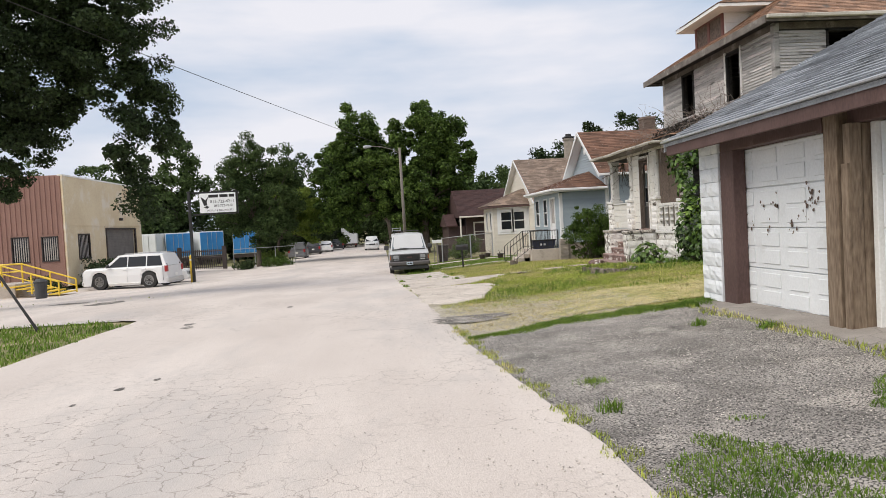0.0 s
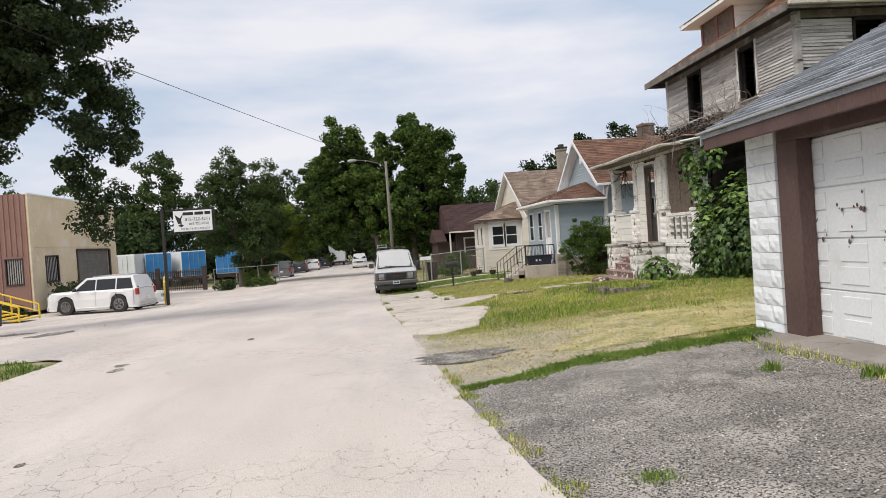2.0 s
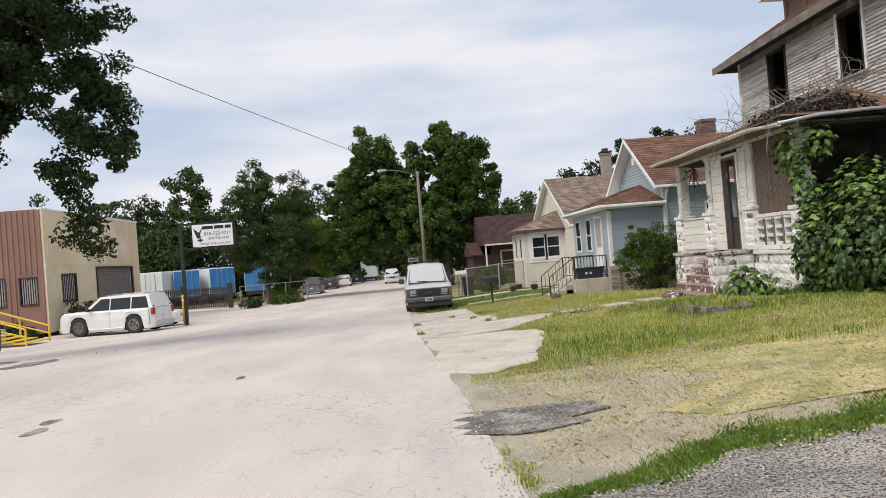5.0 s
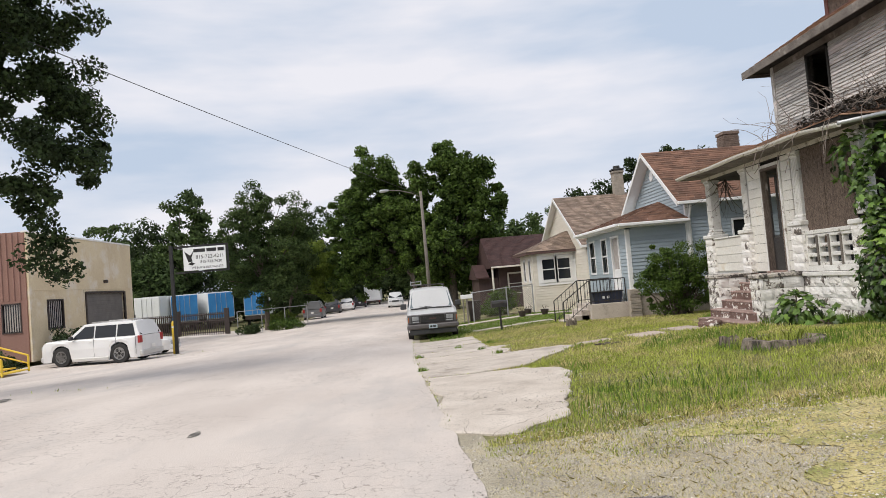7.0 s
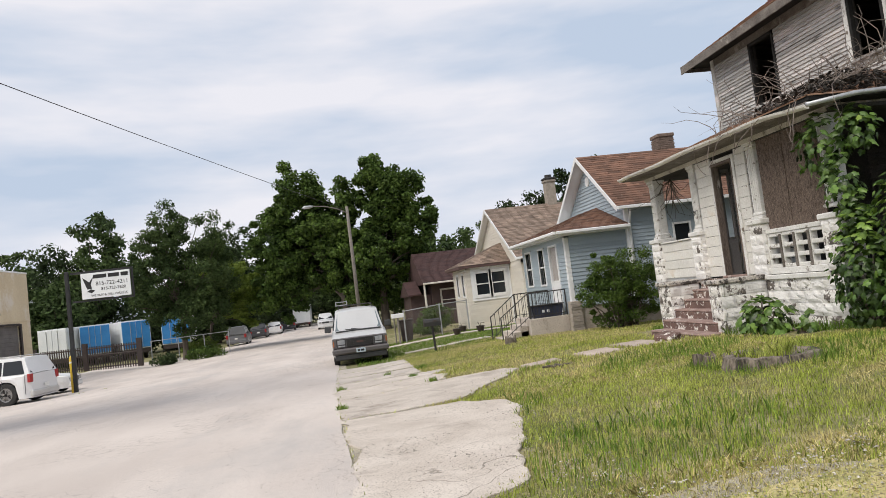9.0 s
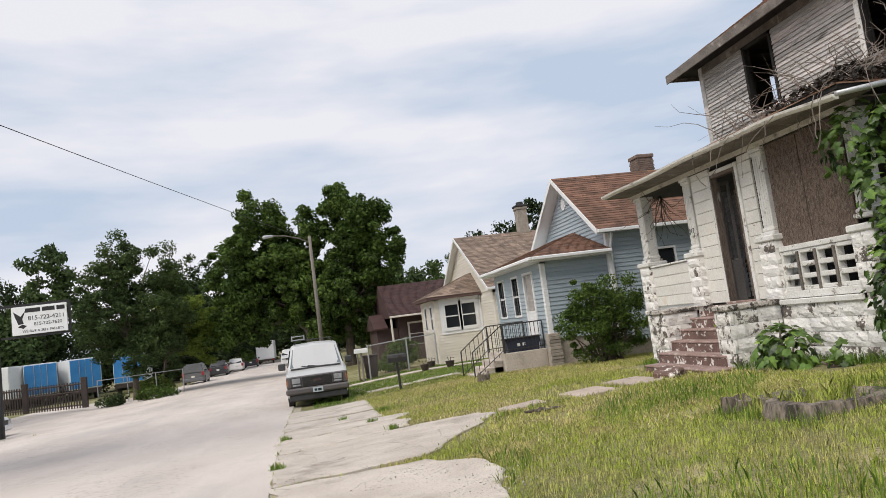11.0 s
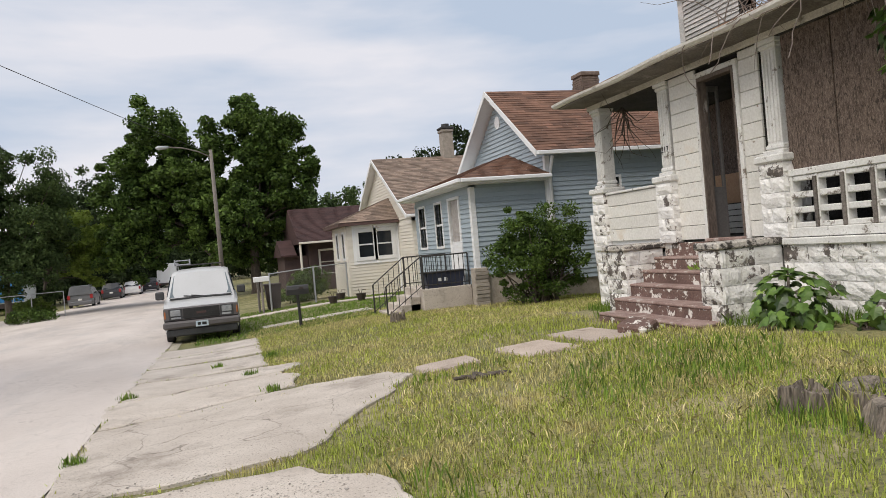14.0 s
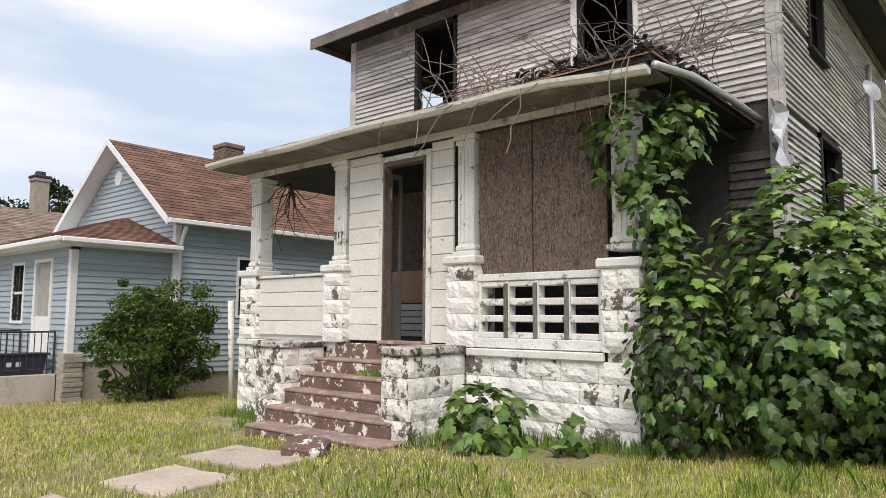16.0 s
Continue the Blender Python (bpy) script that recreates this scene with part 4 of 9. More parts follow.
# porch
PX = 5.0
porch = thing("porch", (6.2, 27.9, gz(5, 27.9)), "derelict front porch of peeling white painted block and columns", "porch")
# Floor and ceiling near black: the porch's inner shade is put into colour.
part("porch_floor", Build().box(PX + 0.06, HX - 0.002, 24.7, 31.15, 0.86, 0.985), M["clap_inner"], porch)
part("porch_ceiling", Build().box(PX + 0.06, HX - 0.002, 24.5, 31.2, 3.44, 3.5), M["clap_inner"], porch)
core = Build().box(PX + 0.07, PX + 0.3, 24.75, 31.12, -0.4, 0.85).box(PX + 0.31, HX, 24.77, 25.0, -0.4, 0.85).box(PX + 0.31, HX, 30.9, 31.12, -0.4, 0.85)
part("foundation", core, M["block"], porch)
part("beam", Build().box(PX + 0.03, PX + 0.22, 24.66, 31.2, 3.45, 3.72, 0.01).box(PX + 0.23, HX, 24.66, 24.84, 3.45, 3.7, 0.01).box(PX + 0.23, HX, 31.02, 31.2, 3.45, 3.7, 0.01), M["grimy"], porch, "peeling cream porch beam")
PZ, PW = 3.62, 4.62
pr = Build()
pr.add([(4.5, 24.3, PZ), (4.5, 31.35, PZ), (HX, 31.35, PZ), (HX, 24.3, PZ), (HX, 27.0 - 0.4, PW), (HX, 29.0, PW), (4.5, 24.3, PZ - 0.05), (4.5, 31.35, PZ - 0.05), (HX, 31.35, PZ - 0.05), (HX, 24.3, PZ - 0.05)],
       [(0, 4, 5, 1), (0, 3, 4), (1, 5, 2), (6, 7, 8, 9), (0, 1, 7, 6), (1, 2, 8, 7), (3, 0, 6, 9), (2, 3, 9, 8)])
proof = part("porch_roof", pr, M["char"], porch)
ps = Build()
shingled(ps, (4.47, 24.3, PZ + 0.005), (4.47, 31.38, PZ + 0.005), (HX, 29.0, PW + 0.005), (HX, 26.6, PW + 0.005))
shingled(ps, (HX, 24.27, PZ + 0.005), (4.47, 24.27, PZ + 0.005), (HX, 26.59, PW + 0.005), (HX, 26.6, PW + 0.005))
part("porch_shingles", ps, M["shingle_old"], proof, "curling brown shingles with litter", kind="stuff")
gb = Build()
prof = [(4.5, -0.075), (4.45, -0.075), (4.41, -0.045), (4.4, -0.010), (4.415, -0.010), (4.5, -0.025), (4.5, -0.075)]
gb.grid([[(x, y, PZ + z - 0.10 * math.exp(-((y - 24.3) / 0.9) ** 2) + 0.012 * math.sin(y * 2.3)) for x, z in prof] for y in np.linspace(24.3, 31.35, 15)])
gb.f += [tuple(range(6)), tuple(range(14 * 7 + 5, 14 * 7 - 1, -1))]
part("gutter", gb, M["gutter"], porch, "sagging peeling white gutter")
part("gutter", Build().tube([(4.4, 24.22, PZ - 0.14), (5.2, 24.2, PZ - 0.03), (6.3, 24.2, PZ + 0.02), (7.35, 24.2, PZ + 0.02)], [0.035, 0.04, 0.04, 0.04], 8), M["galv"], porch, "bent grey side gutter", shade=True)
# Dark tone holds the shade under the eave as well as grime.
part("soffit", Build().box(4.5, PX + 0.03, 24.35, 31.3, 3.53, 3.56), M["dark_trim"], porch, "grimy soffit boards, eave shade in their dark colour")
flash = Build()
fr = random.Random(4)
fl = [[(6.95 + 0.46 * i / 5 - 0.16 * j / 5 + 0.06 * fr.uniform(-1, 1), 24.02 - 0.1 * math.sin(i) - 0.12 * j / 5 + 0.07 * fr.uniform(-1, 1), 3.66 - 0.72 * j / 5 + 0.28 * i / 5 + 0.05 * fr.uniform(-1, 1)) for i in range(6)] for j in range(6)]
flash.grid(fl)
fo = single("torn_flashing", flash, M["flashing"], "crumpled torn sheet of metal flashing hanging from the porch eave", "flashing")
fo.modifiers.new("thick", "SOLIDIFY").thickness = 0.006


def column(y, tall=3.45, z0=2.02, w=0.36):
    """Fluted square column on a block pier with moulded cap and base."""
    c = part("column", Build().box(PX + 0.08, PX + 0.32, y - w / 2 + 0.06, y + w / 2 - 0.06, z0 + 0.12, tall - 0.1, 0.012), M["peel"], porch, "fluted white porch column")
    part("capital", Build().box(PX + 0.04, PX + 0.36, y - w / 2 + 0.02, y + w / 2 - 0.02, tall - 0.06, tall, 0.01).box(PX + 0.06, PX + 0.34, y - w / 2 + 0.04, y + w / 2 - 0.04, tall - 0.12, tall - 0.06, 0.015), M["peel"], c)
    part("base", Build().box(PX + 0.04, PX + 0.36, y - w / 2 + 0.01, y + w / 2 - 0.01, z0, z0 + 0.06, 0.012).box(PX + 0.06, PX + 0.34, y - w / 2 + 0.035, y + w / 2 - 0.035, z0 + 0.06, z0 + 0.13, 0.02), M["peel"], c)
    for k in range(4):
        yy = y - 0.085 + k * 0.0565
        part("flute", Build().box(PX + 0.068, PX + 0.079, yy - 0.017, yy + 0.017, z0 + 0.16, tall - 0.15, 0.005), M["peel"], c)
    return c


COLS = [26.83, 29.02, 30.98]
for y in COLS:
    column(y)
column(24.87, z0=1.98)
# cladding between columns
for y0, y1 in ((27.02, 27.36), (28.24, 28.84)):
    for k in range(13):
        z0 = 1.02 + k * 0.21
        if z0 < 3.4:
            part("siding_board", Build().box(PX + 0.09 - 0.0, PX + 0.125, y0, y1, z0, min(3.44, z0 + 0.203), 0.004), M["siding"], porch)
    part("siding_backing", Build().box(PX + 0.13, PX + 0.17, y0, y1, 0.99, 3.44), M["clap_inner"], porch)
for k in range(4):
    part("parapet_board", Build().box(PX + 0.05, PX + 0.085, 29.22, 30.8, 1.06 + k * 0.205, 1.257 + k * 0.205, 0.004), M["siding"], porch)
part("parapet_core", Build().box(PX + 0.09, PX + 0.25, 29.2, 30.82, 0.99, 1.88).box(PX + 0.3, HX, 30.9, 31.05, 0.99, 1.88), M["white"], porch)
part("parapet_cap", Build().box(PX + 0.02, PX + 0.28, 29.2, 30.82, 1.882, 1.92, 0.008), M["peel"], porch)
# doorway
df = part("door_frame", Build().box(PX + 0.06, PX + 0.19, 27.361, 27.43, 1.0, 3.3, 0.006).box(PX + 0.06, PX + 0.19, 28.17, 28.239, 1.0, 3.3, 0.006).box(PX + 0.06, PX + 0.19, 27.361, 28.239, 3.3, 3.37, 0.006), M["peel"], porch, "doorless frame of the porch entrance")
part("jamb", Build().box(PX + 0.055, PX + 0.2, 27.432, 27.47, 1.03, 3.296, 0.004), M["jamb"], df, "grimy brown inner jamb")
part("jamb", Build().box(PX + 0.055, PX + 0.2, 28.14, 28.168, 1.03, 3.296, 0.004), M["jamb"], df, "grimy brown inner jamb")
part("head", Build().box(PX + 0.055, PX + 0.2, 27.472, 28.138, 3.24, 3.296, 0.004), M["jamb"], df, "grimy brown head board")
part("threshold", Build().box(PX - 0.02, PX + 0.2, 27.43, 28.17, 0.986, 1.03, 0.008), M["tread"], df)
sd = part("storm_door", Build().box(PX + 0.22, PX + 0.46, 28.2, 28.24, 1.02, 1.75, 0.006), M["rollup"], porch, "grey storm door hanging open inward")
part("door_frame", Build().box(PX + 0.22, PX + 0.28, 28.2, 28.24, 1.751, 3.2, 0.006).box(PX + 0.41, PX + 0.46, 28.2, 28.24, 1.751, 3.2, 0.006).box(PX + 0.28, PX + 0.41, 28.2, 28.24, 3.12, 3.2, 0.006), M["rollup"], sd)
# boarded opening
for y0, y1 in ((25.06, 25.93), (25.945, 26.655)):
    part("board", Build().box(PX + 0.12, PX + 0.14, y0, y1, 1.8, 3.47, 0.003), M["osb"], porch, "weathered strand board nailed over the opening")
# inside wall
part("inner_board", Build().box(HX - 0.045, HX - 0.028, 29.25, 30.85, 2.1, 3.42), M["osb"], porch, "strand board over the old doorway")
part("inner_plywood", Build().box(HX - 0.05, HX - 0.034, 29.45, 30.8, 1.56, 2.095), M["ply"], porch, "orange plywood patch")
for k in range(5):
    part("inner_siding", Build().box(HX - 0.03, HX - 0.006, 29.2, 30.85, 1.0 + k * 0.11, 1.1 + k * 0.11, 0.003), M["white"], porch)
# pierced block screen
scr = part("pierced_screen", Build().box(PX + 0.04, PX + 0.2, 25.06, 26.655, 1.72, 1.8, 0.008).box(PX + 0.02, PX + 0.22, 25.06, 26.655, 0.99, 1.1, 0.008), M["peel"], porch, "pierced white concrete block screen")
for k in range(5):
    y = 25.06 + k * 0.375
    part("screen_post", Build().box(PX + 0.05, PX + 0.19, y + 0.02, y + 0.078, 1.101, 1.719, 0.012), M["peel"], scr)
for k in range(4):
    y = 25.14 + k * 0.375
    for z in (1.101, 1.273, 1.453, 1.655):
        hgt = 0.062 if z in (1.101, 1.655) else 0.075
        part("screen_bar", Build().box(PX + 0.055, PX + 0.185, y, y + 0.313, z, z + hgt, 0.01), M["peel"], scr)
for k in (0, 1, 2):
    y = 25.437 + k * 0.375
    part("screen_slat", Build().box(PX + 0.02, PX + 0.05, y + 0.024, y + 0.07, 1.1, 1.69, 0.006), M["dark_trim"], scr)
# house number on the column
def lettering(name, body, at, rot, size, material, parent=None, align="CENTER", label=""):
    cu = bpy.data.curves.new(name, "FONT")
    cu.body, cu.size, cu.align_x, cu.align_y, cu.extrude = body, size, align, "CENTER", 0.002
    tmp = bpy.data.objects.new(name, cu)
    scene.collection.objects.link(tmp)
    me = bpy.data.meshes.new_from_object(tmp.evaluated_get(bpy.context.evaluated_depsgraph_get()))
    bpy.data.objects.remove(tmp)
    me.materials.clear()
    me.materials.append(material)
    m = pose(*at, *rot)
    me.transform(m)
    return part(name, me, None, parent, label)


lettering("house_number", "217", (PX + 0.062, 29.02, 2.42), (90, 0, -90), 0.13, M["black"], porch, label="black house number digits")
# steps
steps = thing("porch_steps", (4.4, 28.1, gz(4.2, 28.1)), "worn red-painted concrete porch steps with peeling paint", "steps")
ST = [(3.72, 4.12, 26.85, 29.08, 0.06), (4.05, 4.4, 27.0, 29.16, 0.235), (4.36, 4.65, 27.17, 29.19, 0.42), (4.6, 4.9, 27.17, 29.19, 0.605), (4.83, 5.12, 27.17, 29.19, 0.79)]
for x0, x1, y0, y1, z in ST:
    s = part("step", Build().box(x0, x1, y0, y1, z - 0.3, z - 0.045, 0.012), M["red_paint"], steps, "riser with peeling red and white paint")
    part("tread", Build().box(x0 - 0.008, x1, y0 - 0.003, y1 + 0.003, z - 0.044, z, 0.014), M["tread"], s)
single("broken_brick_slab", Build().box(-0.16, 0.16, -0.2, 0.2, -0.06, 0.07, 0.025, m=pose(3.22, 27.3, 0.06, 6, -14, 24)), M["red_paint"], "broken piece of red concrete lying at the foot of the steps", "rubble")
part("step", Build().box(5.04, 5.2, 27.2, 29.2, 0.6, 0.984, 0.01), M["red_paint"], steps)
for y0, y1, x0 in ((26.77, 27.16, 4.08), (29.2, 29.77, 4.33)):
    part("cheek_cap", Build().box(x0 - 0.05, PX + 0.05, y0 - 0.04, y1 + 0.04, 0.92, 1.01, 0.02), M["cap"], steps, "worn blackened cement cap of the stair wall")
for ya, yb in ((25.05, 26.72), (29.8, 31.2)):
    part("porch_cap", Build().box(PX - 0.05, PX + 0.02, ya, yb, 0.9, 0.985, 0.012), M["peel"], porch, "white ledge on the foundation")

# ---- the garage ----
GX, GYF = 1.33, 15.92
garage = thing("garage", (4, 11.5, 0.1), "low garage of white block with brown trim and grey shingle roof", "garage")
part("back_wall", Build().box(7.8, 8.0, 4.0, GYF - 0.02, -0.2, 2.5), M["gblock"], garage)
part("north_wall", Build().box(GX + 0.2, 7.8, GYF - 0.2, GYF - 0.02, -0.2, 2.45), M["gblock"], garage)
part("south_wall", Build().box(GX + 0.2, 7.8, 4.0, 4.2, -0.2, 2.45), M["gblock"], garage)
part("header", Build().box(GX + 0.02, GX + 0.24, 4.0, GYF - 0.6, 2.3, 2.52, 0.008), M["brown_trim"], garage, "dark brown beam over the doors")
part("soffit", Build().box(1.0, GX + 0.3, 3.8, 16.1, 2.5, 2.53), M["brown_trim"], garage)
part("fascia", Build().box(0.95, 1.0, 3.7, 16.18, 2.36, 2.55, 0.006), M["brown_trim"], garage, "peeling brown fascia board")
gr = Build()
gr.add([(0.93, 3.6, 2.55), (0.93, 16.2, 2.55), (4.66, 16.2, 4.42), (4.66, 3.6, 4.42), (8.4, 16.2, 2.55), (8.4, 3.6, 2.55), (0.93, 3.6, 2.5), (0.93, 16.2, 2.5), (8.4, 16.2, 2.5), (8.4, 3.6, 2.5)],
       [(0, 3, 2, 1), (3, 5, 4, 2), (1, 2, 4), (0, 5, 3), (6, 7, 8, 9), (0, 1, 7, 6), (1, 4, 8, 7), (4, 5, 9, 8), (5, 0, 6, 9)])
groof = part("roof", gr, M["shingle_grey"], garage)
gs = Build()
shingled(gs, (0.9, 3.6, 2.56), (0.9, 16.22, 2.56), (4.66, 16.22, 4.44), (4.66, 3.6, 4.44), 0.13, 0.9, 0.02)
part("shingles", gs, M["shingle_grey"], groof, "curled grey slate-coloured roof shingles", kind="stuff")
part("rake", Build().prism([(0.93, 2.42), (0.93, 2.57), (4.66, 4.45), (8.4, 2.57), (8.4, 2.42), (4.66, 4.3)][::-1], "y", 16.2, 16.23), M["galv"], garage, "grey metal rake edge")
part("drip_edge", Build().box(0.88, 0.935, 3.6, 16.24, 2.555, 2.58, 0.004), M["galv"], garage)
part("door_post", Build().box(GX + 0.02, GX + 0.2, 14.97, 15.33, 0.1, 2.3, 0.008), M["brown_trim"], garage, "brown painted door post")
post = part("timber_post", Build().box(1.22, 1.4, 12.63, 12.84, 0.12, 2.5, 0.01), M["raw_post"], garage, "raw weathered timber post")
part("timber_post", Build().box(1.41, 1.56, 12.51, 12.6, 0.12, 2.3, 0.01), M["raw_post"], garage)
part("door_stop", Build().box(1.24, 1.27, 12.5, 12.6, 0.12, 1.9, 0.004).box(1.27, 1.4, 12.5, 12.6, 0.12, 2.3, 0.006), M["raw_post"], garage)
part("bracket", Build().prism([(1.24, 2.52), (1.5, 2.52), (1.24, 2.25)][::-1], "y", 12.88, 12.95), M["brown_trim"], garage)


def overhead_door(y0, y1, scars):
    d = part("overhead_door", Build().box(GX + 0.24, GX + 0.27, y0, y1, 0.18, 2.3), M["gdoor"], garage, "white steel sectional garage door with scraped patches")
    part("jamb", Build().box(GX + 0.16, GX + 0.26, y1, y1 + 0.07, 0.14, 2.3, 0.006).box(GX + 0.16, GX + 0.26, y0 - 0.07, y0, 0.14, 2.3, 0.006), M["white"], d)
    h = 0.53
    for i in range(4):
        z0 = 0.185 + i * h
        s = part("door_section", Build().box(GX + 0.215, GX + 0.24, y0 + 0.004, y1 - 0.004, z0, z0 + h - 0.012, 0.006), M["gdoor"], d)
        n = 4
        w = (y1 - y0) / n
        for k in range(n):
            a, c = y0 + k * w + 0.09, y0 + (k + 1) * w - 0.09
            for za, zb in ((z0 + 0.06, z0 + 0.24), (z0 + 0.29, z0 + 0.47)):
                part("raised_panel", Build().box(GX + 0.203, GX + 0.2152, a, c, za, zb, 0.011), M["gdoor"], s)
    part("bottom_seal", Build().box(GX + 0.2, GX + 0.26, y0, y1, 0.15, 0.182, 0.006), M["iron"], d)
    if scars:
        r = random.Random(9)
        for cy, cz, n, sp in ((15.0, 1.43, 5, 0.05), (14.85, 1.22, 3, 0.03), (14.6, 1.52, 4, 0.05), (14.5, 1.24, 5, 0.05), (14.3, 1.55, 8, 0.06), (13.95, 1.25, 9, 0.06), (13.55, 1.6, 16, 0.09), (13.62, 1.4, 6, 0.06), (13.8, 1.38, 2, 0.02)):
            b = Build()
            for _ in range(n):
                yy, zz = cy + r.gauss(0, sp), cz + r.gauss(0, sp * 1.1)
                k = r.randint(5, 7)
                rad = r.uniform(0.008, 0.028)
                ring = [(GX + 0.2, yy + rad * r.uniform(0.5, 1.2) * math.cos(6.283 * q / k), zz + 1.3 * rad * r.uniform(0.5, 1.2) * math.sin(6.283 * q / k)) for q in range(k)]
                b.add(ring, [tuple(range(k))])
            part("scrape", b, M["rust"], d, "rusty scrape through the white paint")


overhead_door(13.0, 15.3, True)
overhead_door(10.0, 12.42, False)
overhead_door(6.6, 9.2, False)
part("door_post", Build().box(GX, GX + 0.26, 9.28, 9.92, 0.1, 2.3, 0.01), M["brown_trim"], garage)
part("door_post", Build().box(GX, GX + 0.26, 4.0, 6.52, 0.1, 2.3, 0.01), M["gblock"], garage)
gs2 = Build()
rows = []
for y in np.linspace(4.5, 15.7, 60):
    e = 0.92 + wob(y, 2.2, 0.03, 2.0) + 0.15 * smooth(15.0, 15.7, y)
    rows.append([(e, y, gz(e, y) - 0.1), (e + 0.01, y, gz(e, y) + 0.03), (1.7, y, gz(1.7, y) + 0.02), (1.75, y, -0.1)])
gs2.grid(rows)
single("garage_apron", gs2, M["slab_dark"], "stained concrete strip before the garage doors", "slab", kind="structure")

# ---- the neighbouring houses ----
def sided_wall(root, axis, at, out, u0, u1, z0, z1, holes, board, material, top=None, thick=0.15):
    """Wall core with lapped siding boards proud of it. top(u0, u1, z) clips a board's run (for gables)."""
    core = Build()
    sgn = -1 if out < 0 else 1
    if top is None:
        wall_plane(core, axis, at, -sgn * thick, u0, u1, z0, z1, holes)
    w = part("wall", core, material, root) if top is None else root
    n = int((z1 - z0) / board)
    for i in range(n):
        za, zb = z0 + i * board, z0 + (i + 1) * board
        runs = [(u0, u1)] if top is None else [top(za + board * 0.5)]
        for h in holes:
            if h[2] < zb - 0.01 and h[3] > za + 0.01:
                nxt = []
                for a, b in runs:
                    if h[1] <= a or h[0] >= b:
                        nxt.append((a, b))
                    else:
                        if h[0] > a:
                            nxt.append((a, h[0]))
                        if h[1] < b:
                            nxt.append((h[1], b))
                runs = nxt
        for a, b in runs:
            if b - a < 0.03:
                continue
            o0, o1 = at + sgn * 0.036, at + sgn * 0.008
            vs2 = [(o0, za), (o1, zb), (at + sgn * 0.001, zb), (at + sgn * 0.001, za)]
            bb = Build()
            if axis == "x":
                bb.prism([(x, z) for x, z in vs2], "y", a, b)
            else:
                bb.prism([(x, z) for x, z in vs2], "x", a, b)
            part("siding_board", bb, material, w)
    return w


def sash_window(root, axis, at, out, u0, u1, z0, z1, frame_mat, bars=1, tw=0.07, label=""):
    """A framed window with a dark pane set back and a meeting rail."""
    s = -1 if out < 0 else 1

    def bx(b, o0, o1, a, c, d, e, ch=0.004):
        return b.box(at + s * o0, at + s * o1, a, c, d, e, ch) if axis == "x" else b.box(a, c, at + s * o0, at + s * o1, d, e, ch)
    f = Build()
    bx(f, -0.03, 0.045, u0 - tw, u0, z0 - tw, z1 + tw)
    bx(f, -0.03, 0.045, u1, u1 + tw, z0 - tw, z1 + tw)
    bx(f, -0.03, 0.045, u0, u1, z1, z1 + tw)
    bx(f, -0.03, 0.06, u0 - tw * 0.3, u1 + tw * 0.3, z0 - tw, z0)
    w = part("window", f, frame_mat, root, label)
    part("pane", bx(Build(), -0.05, -0.03, u0, u1, z0, z1, 0), M["window"], w)
    zm = (z0 + z1) / 2
    r = Build()
    bx(r, -0.03, 0.01, u0, u1, zm - 0.03, zm + 0.03)
    part("rail", r, frame_mat, w)
    return w


def gable_roof(root, x0, x1, ya, yr, yb, ze_a, zr, ze_b, mat, trim, course=0.16):
    """Ridge along x at y = yr; eaves at ya and yb."""
    r = Build()
    t = 0.1
    r.add([(x0, ya, ze_a), (x1, ya, ze_a), (x1, yr, zr), (x0, yr, zr), (x1, yb, ze_b), (x0, yb, ze_b), (x0, ya, ze_a - t), (x1, ya, ze_a - t), (x1, yr, zr - t), (x0, yr, zr - t), (x1, yb, ze_b - t), (x0, yb, ze_b - t)],
          [(0, 1, 2, 3), (3, 2, 4, 5), (6, 9, 8, 7), (9, 11, 10, 8), (0, 6, 7, 1), (5, 4, 10, 11), (0, 3, 9, 6), (3, 5, 11, 9), (1, 7, 8, 2), (2, 8, 10, 4)])
    rf = part("roof", r, trim, root)
    s = Build()
    shingled(s, (x1, ya - 0.02, ze_a + 0.004), (x0, ya - 0.02, ze_a + 0.004), (x0, yr, zr + 0.004), (x1, yr, zr + 0.004), course, 0.45, 0.014)
    shingled(s, (x0, yb + 0.02, ze_b + 0.004), (x1, yb + 0.02, ze_b + 0.004), (x1, yr, zr + 0.004), (x0, yr, zr + 0.004), course, 0.45, 0.014)
    part("shingles", s, mat, rf, kind="stuff")
    for y, z in ((ya, ze_a), (yb, ze_b)):
        d = Vector((0, yr - y, zr - z))
        k = 0.17
        part("rake_board", Build().prism([(y, z - 0.16), (yr, zr - 0.16), (yr, zr + 0.01), (y, z + 0.01)], "x", x0 - 0.03, x0 - 0.002), trim, rf, "white rake board")
    part("fascia", Build().box(x0, x1, ya - 0.1, ya - 0.02, ze_a - 0.12, ze_a - 0.01, 0.015), trim, rf, "white gutter")
    return rf


# pale blue house
bh = thing("blue_house", (8, 41, gz(6, 41)), "small pale blue sided house with rust-brown roof and enclosed entry", "house")
BX, BMX, BY0, BY1 = 4.98, 7.2, 37.85, 43.5
BZ = -0.5
sided_wall(bh, "y", 37.72, -1, BMX, 14.5, 0.0, 3.5, [(8.9, 9.45, 1.35, 2.75)], 0.13, M["blue"])
sash_window(bh, "y", 37.72, -1, 8.9, 9.45, 1.35, 2.75, M["vinyl_white"], label="white framed window")
part("foundation", Build().box(BMX - 0.0, 14.5, 37.74, 37.9, -1.0, -0.002), M["stone"], bh)
sided_wall(bh, "y", BY0, -1, BX, BMX - 0.002, 0.35, 2.78, [], 0.13, M["blue"])
